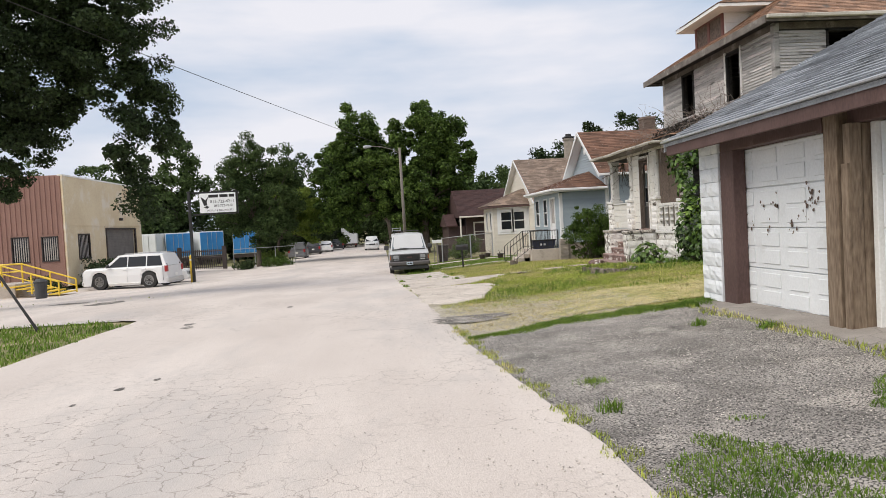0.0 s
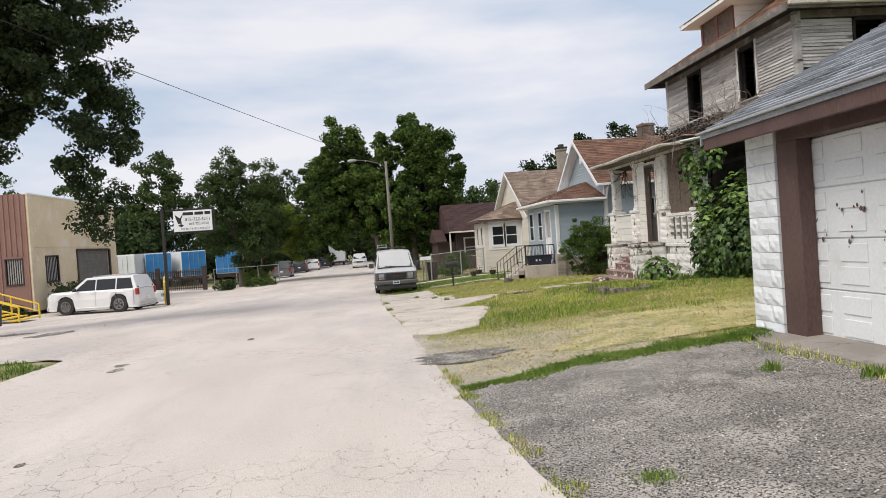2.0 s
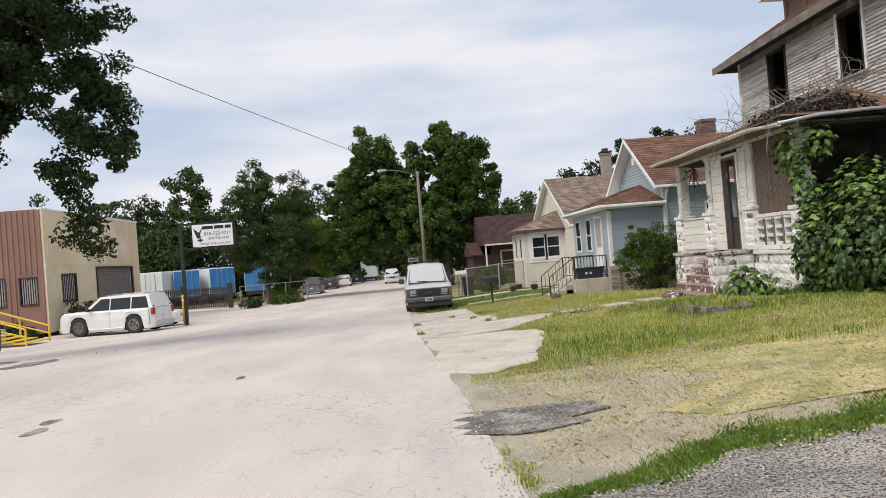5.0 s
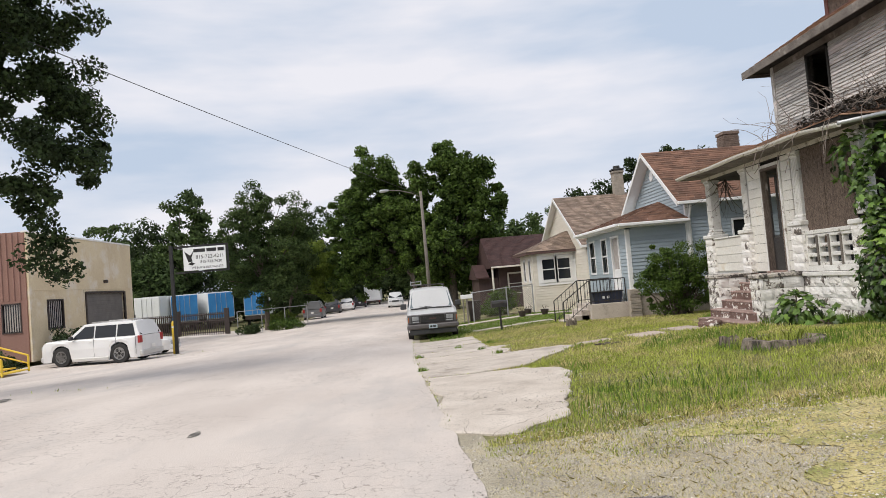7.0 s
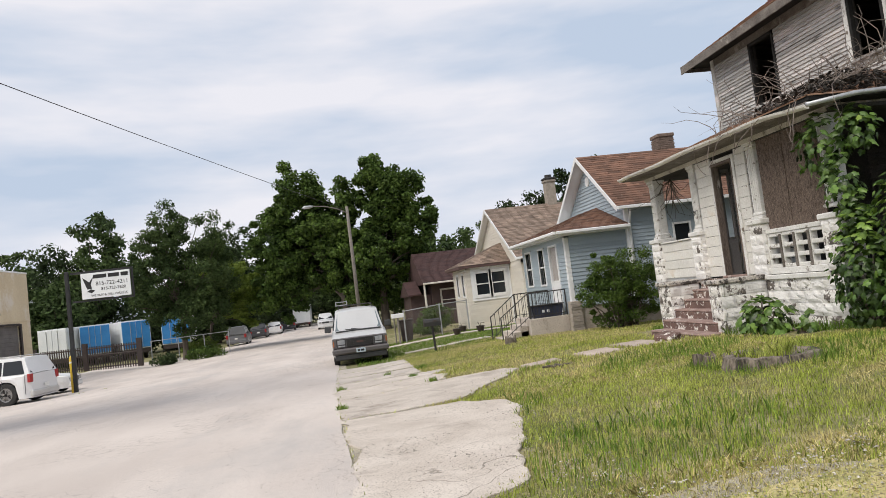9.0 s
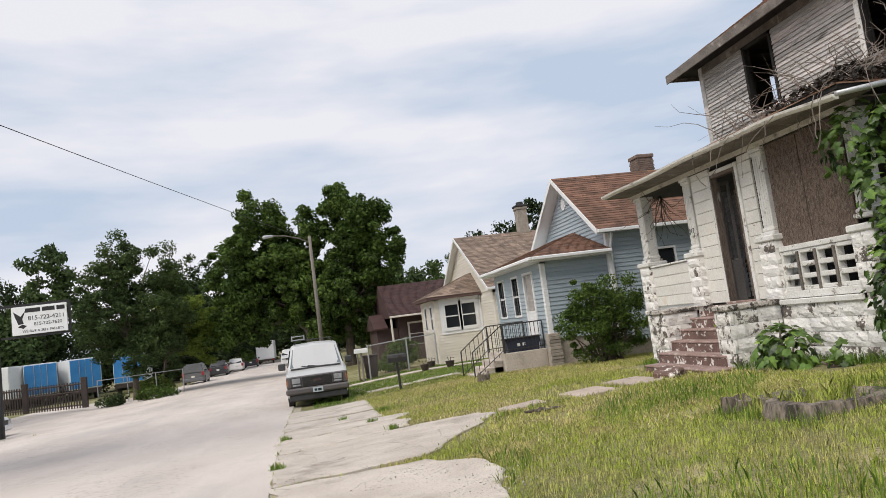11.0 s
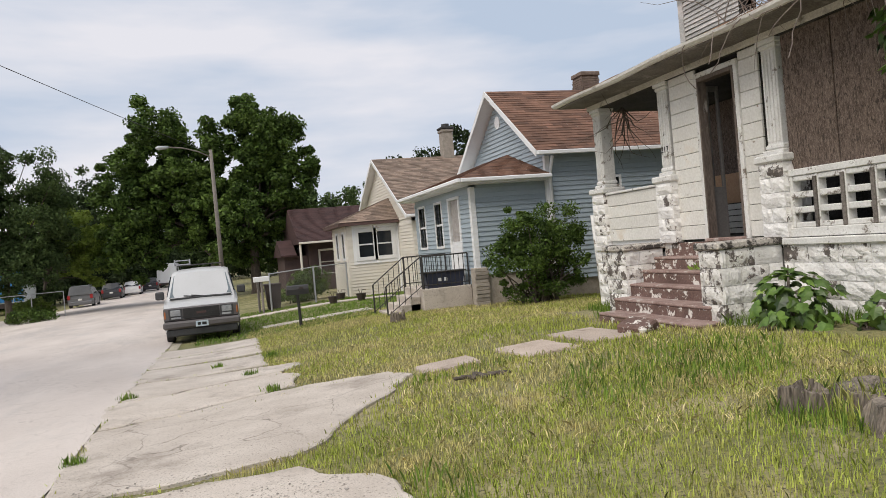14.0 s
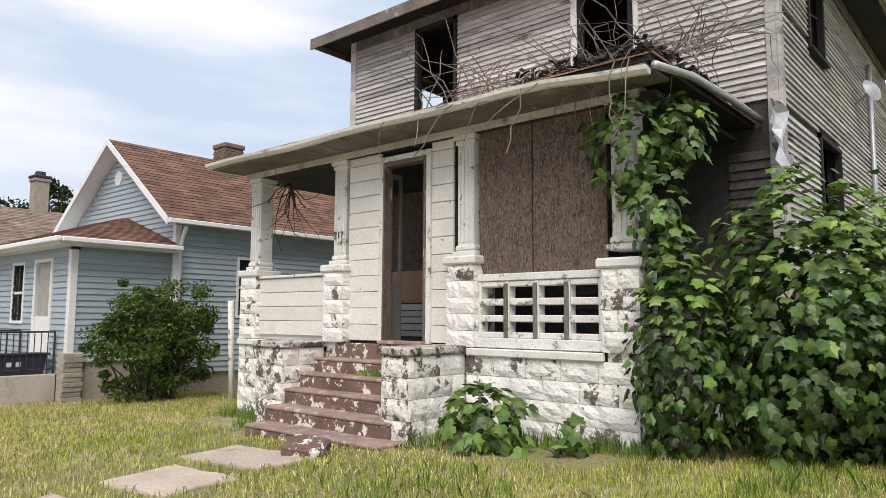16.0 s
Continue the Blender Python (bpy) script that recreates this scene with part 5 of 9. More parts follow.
part("foundation", Build().box(BX + 0.02, BMX - 0.002, BY0 + 0.02, BY0 + 0.2, -1.0, 0.348), M["stone"], bh, "stone-faced foundation")
FW = [(38.85, 39.72, 0.15, 2.5), (40.5, 41.15, 1.2, 2.5), (42.3, 43.0, 1.2, 2.5)]
sided_wall(bh, "x", BX, -1, BY0, BY1, 0.1, 2.78, FW, 0.13, M["blue"])
part("foundation", Build().box(BX + 0.02, BX + 0.2, BY0 + 0.22, BY1, -1.2, 0.098), M["stone"], bh)
for h in FW[1:]:
    sash_window(bh, "x", BX, -1, *h, M["vinyl_white"], label="tall white framed window")
d = part("door", Build().box(BX - 0.01, BX + 0.04, 38.87, 39.7, 0.16, 1.3, 0.006), M["vinyl_white"], bh, "white storm door")
part("door_frame", Build().box(BX - 0.06, BX + 0.05, 38.77, 38.86, 0.1, 2.58, 0.006).box(BX - 0.06, BX + 0.05, 39.71, 39.8, 0.1, 2.58, 0.006).box(BX - 0.06, BX + 0.05, 38.86, 39.71, 2.5, 2.58, 0.006), M["vinyl_white"], d)
part("door_glass", Build().box(BX + 0.0, BX + 0.03, 38.95, 39.62, 1.301, 2.49), M["curtain"], d, "curtained door glass")
for y in (BY0,):
    part("corner_post", Build().box(BX - 0.05, BX + 0.1, y - 0.05, y + 0.1, 0.1, 2.72, 0.008), M["vinyl_white"], bh)
part("corner_post", Build().box(BMX - 0.05, BMX + 0.1, 37.67, 37.8, 0.0, 3.45, 0.008), M["vinyl_white"], bh)
part("stone_pier", Build().box(BX - 0.1, BX + 0.25, BY0 - 0.1, BY0 + 0.25, -0.9, 0.55, 0.01), M["stone"], bh, "stacked stone pier at the corner")
for k in range(14):
    j = 0.012 * ((k * 37) % 5 - 2) / 2
    part("stone_course", Build().box(BX - 0.12 + j, BX + 0.27 + j, BY0 - 0.13 - j, BY0 - 0.102 - j + 0.02, -0.85 + k * 0.1, -0.76 + k * 0.1, 0.008), M["stone"], bh)
# hipped entry roof
er = Build()
ez0 = 2.93
er.add([(BX - 0.42, BY0 - 0.42, ez0), (BX - 0.42, BY1 + 0.3, ez0), (BMX - 0.05, BY1 + 0.3, ez0), (BMX - 0.05, BY0 - 0.42, ez0), (BMX, 40.3, 3.85), (BMX, 42.2, 3.85), (BX - 0.42, BY0 - 0.42, ez0 - 0.15), (BX - 0.42, BY1 + 0.3, ez0 - 0.15), (BMX - 0.05, BY1 + 0.3, ez0 - 0.15), (BMX - 0.05, BY0 - 0.42, ez0 - 0.15)],
       [(0, 4, 5, 1), (0, 3, 4), (1, 5, 2), (6, 7, 8, 9), (0, 1, 7, 6), (1, 2, 8, 7), (3, 0, 6, 9), (2, 3, 9, 8), (3, 2, 5, 4)])
ero = part("entry_roof", er, M["vinyl_white"], bh, "hipped roof of the entry with white gutter")
es = Build()
shingled(es, (BX - 0.44, BY0 - 0.44, ez0 + 0.006), (BX - 0.44, BY1 + 0.3, ez0 + 0.006), (BMX, 42.2, 3.86), (BMX, 40.3, 3.86), 0.15, 0.4, 0.014)
shingled(es, (BMX - 0.05, BY0 - 0.44, ez0 + 0.006), (BX - 0.44, BY0 - 0.44, ez0 + 0.006), (BMX, 40.3, 3.86), (BMX + 0.01, 40.3, 3.86), 0.15, 0.4, 0.014)
part("shingles", es, M["shingle_rust"], ero, "rust-brown shingles", kind="stuff")
part("gutter", Build().box(BX - 0.54, BX - 0.43, BY0 - 0.5, BY1 + 0.3, ez0 - 0.11, ez0 + 0.0, 0.02).box(BX - 0.42, BMX - 0.02, BY0 - 0.54, BY0 - 0.43, ez0 - 0.11, ez0 + 0.0, 0.02), M["vinyl_white"], ero, "white gutter")
part("downspout", Build().tube([(BMX + 0.06, 37.4, 3.4), (BMX + 0.06, 37.5, 3.2), (BMX + 0.06, 37.62, 2.95), (BMX + 0.06, 37.62, 0.1)], 0.045, 8), M["vinyl_white"], bh, shade=True)
# gable
YG, ZG, ZE = 40.6, 5.9, 3.55
SL = (ZG - ZE) / (YG - 37.3)
sided_wall(bh, "x", BMX, -1, 37.72, 43.6, 2.8, 5.7, [], 0.13, M["blue"], top=lambda z: (max(37.72, YG - (ZG - 0.15 - z) / SL), min(43.6, YG + (ZG - 0.15 - z) / SL)))
part("gable_core", Build().prism([(37.73, 0.0), (43.6, 0.0), (43.6, 3.5), (YG, ZG - 0.14), (37.73, 3.6)], "x", BMX + 0.002, BMX + 0.12), M["blue"], bh)
gable_roof(bh, BMX - 0.45, 14.8, 37.3, YG, 44.0, ZE, ZG, ZE, M["shingle_rust"], M["vinyl_white"])
part("back_wall", Build().box(14.3, 14.5, 37.9, 43.6, -0.5, 3.5).box(BMX + 0.2, 14.3, 43.4, 43.6, -0.5, 3.5), M["blue"], bh)
gv = Build().lathe([(0.2, -0.02), (0.2, 0.02), (0.15, 0.03), (0.14, 0.0)], (BMX - 0.03, 40.8, 4.95), "x", 18)
vent = part("gable_vent", gv, M["vinyl_white"], bh, "oval white gable vent")
for k in range(5):
    part("louvre", Build().box(BMX - 0.055, BMX - 0.035, 40.68, 40.92, 4.84 + k * 0.05, 4.865 + k * 0.05), M["vinyl_white"], vent)


def chimney(x, y, z0, z1, w, mat, label):
    c = thing("chimney", (x, y, z0), label, "chimney")
    part("shaft", Build().box(x - w / 2, x + w / 2, y - w / 2, y + w / 2, z0, z1 - 0.14), mat, c)
    part("crown", Build().box(x - w / 2 - 0.05, x + w / 2 + 0.05, y - w / 2 - 0.05, y + w / 2 + 0.05, z1 - 0.139, z1, 0.02), mat, c)
    return c


chim = chimney(10.8, 41.4, 5.2, 6.64, 0.62, M["brick"], "old brick chimney with a corbelled top on the roof ridge")
# entry stoop and railing
stoop = thing("entry_stoop", (4.0, 39.8, gz(4, 39.8)), "concrete stoop with three steps at the entry door", "steps")
part("landing", Build().box(3.55, BX - 0.03, 38.3, 40.4, -0.9, 0.1, 0.015), M["slab"], stoop)
for k in range(3):
    part("step", Build().box(2.7 + k * 0.28, 3.54, 38.6, 40.2, -0.95, -0.48 + k * 0.19, 0.012), M["slab"], stoop)
rail = thing("iron_railing", (3.8, 39.3, 0.1), "black wrought-iron porch railing beside the steps", "railing")


def rail_run(p, q, n, h):
    p, q = Vector(p), Vector(q)
    up = Vector((0, 0, h))
    part("top_rail", Build().tube([p + up, q + up], 0.02, 6), M["iron"], rail)
    part("bottom_rail", Build().tube([p + Vector((0, 0, 0.1)), q + Vector((0, 0, 0.1))], 0.014, 6), M["iron"], rail)
    for i in range(n + 1):
        c = p.lerp(q, i / n)
        part("baluster" if 0 < i < n else "post", Build().tube([c, c + up], 0.022 if i in (0, n) else 0.01, 6), M["iron"], rail)


rail_run((3.6, 38.34, 0.1), (4.9, 38.34, 0.1), 10, 0.88)
rail_run((3.6, 40.34, 0.1), (4.9, 40.34, 0.1), 10, 0.88)
rail_run((2.6, 38.55, -0.62), (3.58, 38.4, 0.1), 6, 0.88)
rail_run((2.6, 40.25, -0.62), (3.58, 40.3, 0.1), 6, 0.88)
planter = thing("planter_box", (4.25, 38.55, 0.1), "dark blue plastic planter box on the stoop", "planter")
part("box", Build().prism([(3.75, 0.1), (4.75, 0.1), (4.82, 0.5), (3.68, 0.5)], "y", 38.45, 38.8), surface("dark_blue_plastic", (0.02, 0.025, 0.045), (0.035, 0.04, 0.07), 0.5, 4, 30, 0.05), planter)
part("rim", Build().box(3.64, 4.86, 38.41, 38.84, 0.5, 0.54, 0.01), M["iron"], planter)
part("label", Build().box(4.05, 4.14, 38.444, 38.449, 0.27, 0.36).box(4.22, 4.31, 38.444, 38.449, 0.27, 0.36), M["vinyl_white"], planter, "two small pale labels")

def nearer(root, k=0.93, about=(-2.3, 14.0, 1.3)):
    """Sets a finished thing closer to the street at the matching smaller size."""
    c = Vector(about)
    root.matrix_basis = Matrix.Translation(c) @ Matrix.Scale(k, 4) @ Matrix.Translation(-c) @ root.matrix_basis


for ob in (bh, chim, stoop, rail, planter):
    nearer(ob)

# cream house
wh = thing("cream_house", (8, 52, gz(6, 52)), "cream sided cottage with tan shingle roof and window bay", "house")
WX, WMX, WY, WYB = 3.75, 6.1, 50.5, 54.6
wz = -0.85
sided_wall(wh, "y", WY, -1, WX, WMX, wz, 2.45, [(4.25, 4.9, 1.0, 2.1), (5.1, 5.75, 1.0, 2.1)], 0.14, M["cream"])
sided_wall(wh, "x", WX, -1, WY, WYB, wz, 2.45, [(51.2, 51.7, 1.0, 2.1), (52.9, 53.4, 1.0, 2.1)], 0.14, M["cream"])
wf = sash_window(wh, "y", WY - 0.03, -1, 4.25, 4.9, 1.0, 2.1, M["vinyl_white"], tw=0.16, label="white framed sash window")
sash_window(wh, "y", WY - 0.03, -1, 5.1, 5.75, 1.0, 2.1, M["vinyl_white"], tw=0.16, label="white framed sash window")
part("window_surround", wall_plane(Build(), "y", WY - 0.045, 0.02, 3.98, 6.02, 0.75, 2.42, [(4.25, 4.9, 1.0, 2.1), (5.1, 5.75, 1.0, 2.1)]).box(3.98, 6.05, WY - 0.07, WY - 0.025, 0.68, 0.748, 0.01), M["vinyl_white"], wh)
for a, c in ((51.2, 51.7), (52.9, 53.4)):
    sash_window(wh, "x", WX, -1, a, c, 1.0, 2.1, M["vinyl_white"], tw=0.1, label="narrow white framed window")
sided_wall(wh, "x", WMX, -1, 47.9, WY - 0.002, wz, 2.5, [], 0.14, M["cream"])
sided_wall(wh, "y", 47.9, -1, WMX, 13.5, wz, 2.5, [], 0.2, M["cream"])
part("foundation", Build().box(WX + 0.02, WMX, WY + 0.02, WYB, -1.6, wz), M["stone"], wh)
part("back_wall", Build().box(13.3, 13.5, 48, 59, -1.2, 2.5).box(WMX, 13.3, 58.8, 59, -1.2, 2.5).box(WMX, WMX + 0.15, WYB, 58.8, -1.2, 2.5), M["cream"], wh)
wr = Build()
wr.add([(WX - 0.4, WY - 0.4, 2.55), (WX - 0.4, WYB + 0.4, 2.55), (WMX, WYB + 0.4, 2.55), (WMX, WY - 0.4, 2.55), (WMX, 51.8, 3.65), (WMX, 53.3, 3.65), (WX - 0.4, WY - 0.4, 2.42), (WX - 0.4, WYB + 0.4, 2.42), (WMX, WYB + 0.4, 2.42), (WMX, WY - 0.4, 2.42)],
       [(0, 4, 5, 1), (0, 3, 4), (1, 5, 2), (6, 7, 8, 9), (0, 1, 7, 6), (1, 2, 8, 7), (3, 0, 6, 9), (3, 2, 5, 4)])
wro = part("bay_roof", wr, M["brown_trim"], wh, "hipped bay roof with dark gutter")
ws = Build()
shingled(ws, (WX - 0.42, WY - 0.42, 2.56), (WX - 0.42, WYB + 0.4, 2.56), (WMX, 53.3, 3.66), (WMX, 51.8, 3.66), 0.16, 0.4, 0.014)
shingled(ws, (WMX, WY - 0.42, 2.56), (WX - 0.42, WY - 0.42, 2.56), (WMX, 51.8, 3.66), (WMX + 0.01, 51.8, 3.66), 0.16, 0.4, 0.014)
part("shingles", ws, M["shingle_tan"], wro, kind="stuff")
YW, ZW, ZWE = 53.3, 5.68, 2.62
SW = (ZW - ZWE) / (YW - 47.5)
sided_wall(wh, "x", WMX, -1, 47.9, 58.7, 2.5, 5.6, [], 0.14, M["cream"], top=lambda z: (YW - (ZW - 0.15 - z) / SW, YW + (ZW - 0.15 - z) / SW))
part("gable_core", Build().prism([(47.95, 2.5), (58.7, 2.5), (YW, ZW - 0.14)], "x", WMX + 0.002, WMX + 0.12), M["cream"], wh)
gable_roof(wh, WMX - 0.35, 13.8, 47.5, YW, 59.1, ZWE, ZW, ZWE, M["shingle_tan"], M["vinyl_white"])
part("downspout", Build().tube([(WMX - 0.06, WY - 0.1, 2.4), (WMX - 0.06, WY - 0.08, -0.9)], 0.04, 8), M["vinyl_white"], wh)
ch2 = chimney(9.7, 53.3, 5.3, 7.0, 0.55, M["stone"], "pale rendered chimney with a dark cap")
part("cap", Build().box(9.35, 10.05, 52.95, 53.65, 7.02, 7.12, 0.02).tube([(9.7, 53.3, 7.12), (9.7, 53.3, 7.3)], 0.2, 10), M["iron"], ch2)

# maroon house
mh = thing("maroon_house", (6, 68, gz(4, 68)), "dark maroon bungalow with a porch and low roof", "house")
part("wall", Build().box(3.6, 12, 64.0, 74, -1.5, 2.0), M["maroon"], mh)
mr = Build()
mr.prism([(62.9, 2.02), (62.9, 2.12), (68.5, 4.5), (74.6, 2.12), (74.6, 2.02)], "x", 2.9, 12.6)
mroof = part("roof", mr, M["shingle_red"], mh, "dark maroon shingle roof")
ms_ = Build()
shingled(ms_, (12.6, 62.88, 2.13), (2.88, 62.88, 2.13), (2.88, 68.5, 4.52), (12.6, 68.5, 4.52), 0.2, 0.6, 0.02)
part("shingles", ms_, M["shingle_red"], mroof, kind="stuff")
part("gutter", Build().box(2.9, 12.6, 62.78, 62.87, 2.0, 2.12, 0.02), M["cream"], mh, "pale gutter")
part("porch_wall", Build().box(2.3, 6.6, 62.5, 62.7, -1.3, 0.1, 0.01), M["maroon"], mh)
for x in (2.4, 6.4):
    part("porch_post", Build().tube([(x + 0.6, 63.0, 0.0), (x + 0.6, 63.0, 2.02)], 0.07, 8), M["cream"], mh)
sash_window(mh, "y", 63.98, -1, 4.3, 5.6, 0.1, 1.5, M["cream"], tw=0.12, label="curtained front window")
part("side_roof", Build().prism([(64, 1.3), (64, 1.4), (67, 2.4), (71, 1.4), (71, 1.3)], "x", 1.9, 2.85), M["shingle_red"], mh, "low side roof")
part("wall", Build().box(2.1, 3.55, 64.5, 70.5, -1.5, 1.3), M["maroon"], mh)

# ---- west side: warehouse, gate, sign ----
LX, LY, LYB, LZ0, LZ1 = -22.7, 50.2, 63.6, -1.0, 5.75
wb = thing("warehouse", (-30, 56, gz(-25, 56)), "low metal warehouse with faded cream front and brown ribbed side", "warehouse")
YWIN, YDOOR = (51.9, 53.7, 0.55, 2.2), (56.5, 62.0, -1.0, 2.45)
part("east_wall", wall_plane(Build(), "x", LX, -0.2, LY, LYB, LZ0, LZ1, [YWIN, YDOOR]), M["yellow_wall"], wb, "faded cream painted wall")
part("parapet_cap", Build().box(LX - 0.25, LX + 0.05, LY - 0.05, LYB, LZ1, LZ1 + 0.1, 0.01), M["white"], wb)
part("wall_panel", Build().box(LX, LX + 0.03, LY, LYB, 2.7, 2.76, 0.004).box(LX, LX + 0.03, 56.2, 56.26, LZ0, 2.7), M["yellow_wall"], wb)
BW = [(-25.9, -24.85, 0.55, 2.15), (-24.15, -23.15, 0.55, 2.1), (-28.4, -27.2, 0.55, 2.15), (-31.0, -29.9, -0.2, 2.15)]
part("south_wall", wall_plane(Build(), "y", LY, 0.2, -48, LX - 0.2, LZ0, LZ1 + 0.05, BW), M["rib_wall"], wb, "brown ribbed metal wall")
for k in range(70):
    x = LX - 0.15 - k * 0.3
    cut = [h for h in BW if h[0] - 0.05 < x < h[1] + 0.05]
    part("rib", Build().prism([(x - 0.06, LY - 0.001), (x - 0.03, LY - 0.05), (x + 0.03, LY - 0.05), (x + 0.06, LY - 0.001)], "z", 2.25 if cut else LZ0, LZ1), M["rib_wall"], wb)
part("corner_trim", Build().box(LX - 0.02, LX + 0.06, LY - 0.06, LY + 0.15, LZ0, LZ1 + 0.02, 0.01), M["yellow_wall"], wb)
part("north_wall", Build().box(-48, LX - 0.2, LYB - 0.2, LYB, LZ0, LZ1), M["yellow_wall"], wb)
part("roof", Build().box(-48, LX - 0.2, LY + 0.2, LYB - 0.2, LZ1 - 0.25, LZ1 - 0.1), M["rollup"], wb)
for x0, x1, z0, z1 in BW:
    w = part("window", Build().box(x0, x0 + 0.06, LY - 0.03, LY + 0.1, z0, z1).box(x1 - 0.06, x1, LY - 0.03, LY + 0.1, z0, z1).box(x0, x1, LY - 0.03, LY + 0.1, z1 - 0.06, z1).box(x0, x1, LY - 0.06, LY + 0.1, z0, z0 + 0.06), M["dark_metal"], wb, "dark framed window with vertical blinds")
    part("pane", Build().box(x0 + 0.06, x1 - 0.06, LY + 0.06, LY + 0.08, z0 + 0.06, z1 - 0.06), M["window"], w)
    for k in range(7):
        xx = x0 + 0.12 + k * (x1 - x0 - 0.2) / 6.5
        part("blind", Build().box(xx, xx + 0.06, LY + 0.045, LY + 0.055, z0 + 0.08, z1 - 0.08), M["curtain"], w)
w = part("window", Build().box(LX - 0.05, LX + 0.03, YWIN[0], YWIN[0] + 0.08, YWIN[2], YWIN[3]).box(LX - 0.05, LX + 0.03, YWIN[1] - 0.08, YWIN[1], YWIN[2], YWIN[3]).box(LX - 0.05, LX + 0.03, *YWIN[:2], YWIN[3] - 0.08, YWIN[3]).box(LX - 0.05, LX + 0.05, *YWIN[:2], YWIN[2], YWIN[2] + 0.08), M["dark_metal"], wb, "dark framed window with vertical blinds")
part("pane", Build().box(LX - 0.1, LX - 0.08, *YWIN), M["window"], w)
for k in range(8):
    yy = YWIN[0] + 0.12 + k * 0.2
    part("blind", Build().box(LX - 0.06, LX - 0.05, yy, yy + 0.08, YWIN[2] + 0.1, YWIN[3] - 0.1), M["curtain"], w)
rd = part("rollup_door", Build().box(LX - 0.16, LX - 0.12, *YDOOR[:2], YDOOR[2], YDOOR[3]), M["rollup"], wb, "large closed grey roll-up door")
for k in range(14):
    part("slat", Build().box(LX - 0.12, LX - 0.1, YDOOR[0], YDOOR[1], -0.98 + k * 0.245, -0.76 + k * 0.245, 0.008), M["rollup"], rd)
part("door_frame", Build().box(LX - 0.05, LX + 0.06, YDOOR[0] - 0.15, YDOOR[0], LZ0, 2.55).box(LX - 0.05, LX + 0.06, YDOOR[1], YDOOR[1] + 0.25, LZ0, 2.55).box(LX - 0.05, LX + 0.06, YDOOR[0], YDOOR[1], 2.45, 2.58), M["dark_metal"], rd)
part("wall_lamp", Build().box(LX, LX + 0.25, 59.0, 59.2, 3.1, 3.3, 0.03), M["dark_metal"], wb)
# entrance platform and yellow stairs
plat = thing("entrance_platform", (-24, 45, gz(-24, 45)), "concrete entrance platform against the warehouse", "platform", kind="structure")
part("deck", Build().box(-36, -22.3, 43.2, 45.4, -1.1, -0.35, 0.02), M["slab"], plat)
yr = thing("yellow_stair_rail", (-21.2, 43, gz(-21.2, 43)), "yellow painted steel stair with handrails", "stairs")
for y in (42.4, 44.4):
    part("handrail", Build().tube([(-23.8, y, 0.65), (-22.5, y, 0.65), (-19.8, y, -0.3)], 0.045, 6), M["yellow"], yr)
    part("midrail", Build().tube([(-23.8, y, 0.25), (-22.5, y, 0.25), (-19.8, y, -0.65)], 0.035, 6), M["yellow"], yr)
    for x, za, zb in ((-23.8, -0.4, 0.65), (-22.5, -0.4, 0.65), (-21.1, -0.85, 0.16), (-19.8, -1.0, -0.3)):
        part("post", Build().tube([(x, y, za), (x, y, zb)], 0.045, 6), M["yellow"], yr)
for k in range(5):
    part("stair_tread", Build().box(-22.4 + k * 0.52, -21.9 + k * 0.52, 42.4, 44.4, -0.5 - k * 0.11, -0.45 - k * 0.11), M["yellow"], yr)
# gate
gate = thing("security_gate", (-20, 68, gz(-20, 68)), "dark brown steel picket gate across the yard entrance", "gate")
GA, GB2 = Vector((-25.5, 70.5, -1.2)), Vector((-16.9, 66.2, -1.2))
n = 44
for i in range(n + 1):
    p = GA.lerp(GB2, i / n)
    big = i in (0, 22, n)
    part("post" if big else "picket", Build().box(p.x - (0.16 if big else 0.035), p.x + (0.16 if big else 0.035), p.y - (0.16 if big else 0.035), p.y + (0.16 if big else 0.035), -1.2, (0.75 if big else 0.5)), M["dark_metal"], gate)
for z in (-1.0, -0.15, 0.35):
    part("gate_rail", Build().tube([GA + Vector((0, 0, z + 1.2)), GB2 + Vector((0, 0, z + 1.2))], 0.05, 6), M["dark_metal"], gate)
cl = thing("chain_fence", (-14, 68, gz(-14, 68)), "low chain-link fence behind the bushes", "fence")
for k in range(4):
    x = -16.2 + k * 1.6
    part("post", Build().tube([(x, 66.5 + k, -1.3), (x, 66.5 + k, 0.4)], 0.035, 6), M["galv"], cl)
part("rail", Build().tube([(-16.2, 66.5, 0.38), (-11.4, 69.5, 0.38)], 0.025, 6), M["galv"], cl)
# bollard
bo = thing("bollard", (-14.9, 48.6, gz(-14.9, 48.6)), "yellow painted steel bollard beside the parked cars", "bollard")
part("post", Build().lathe([(0.11, -1.2), (0.11, 0.42), (0.09, 0.5), (0.04, 0.54)], (-14.9, 48.6, 0), "z", 14), M["yellow"], bo, shade=True)
part("band", Build().lathe([(0.115, 0.2), (0.115, 0.28)], (-14.9, 48.6, 0), "z", 14), M["white"], bo)
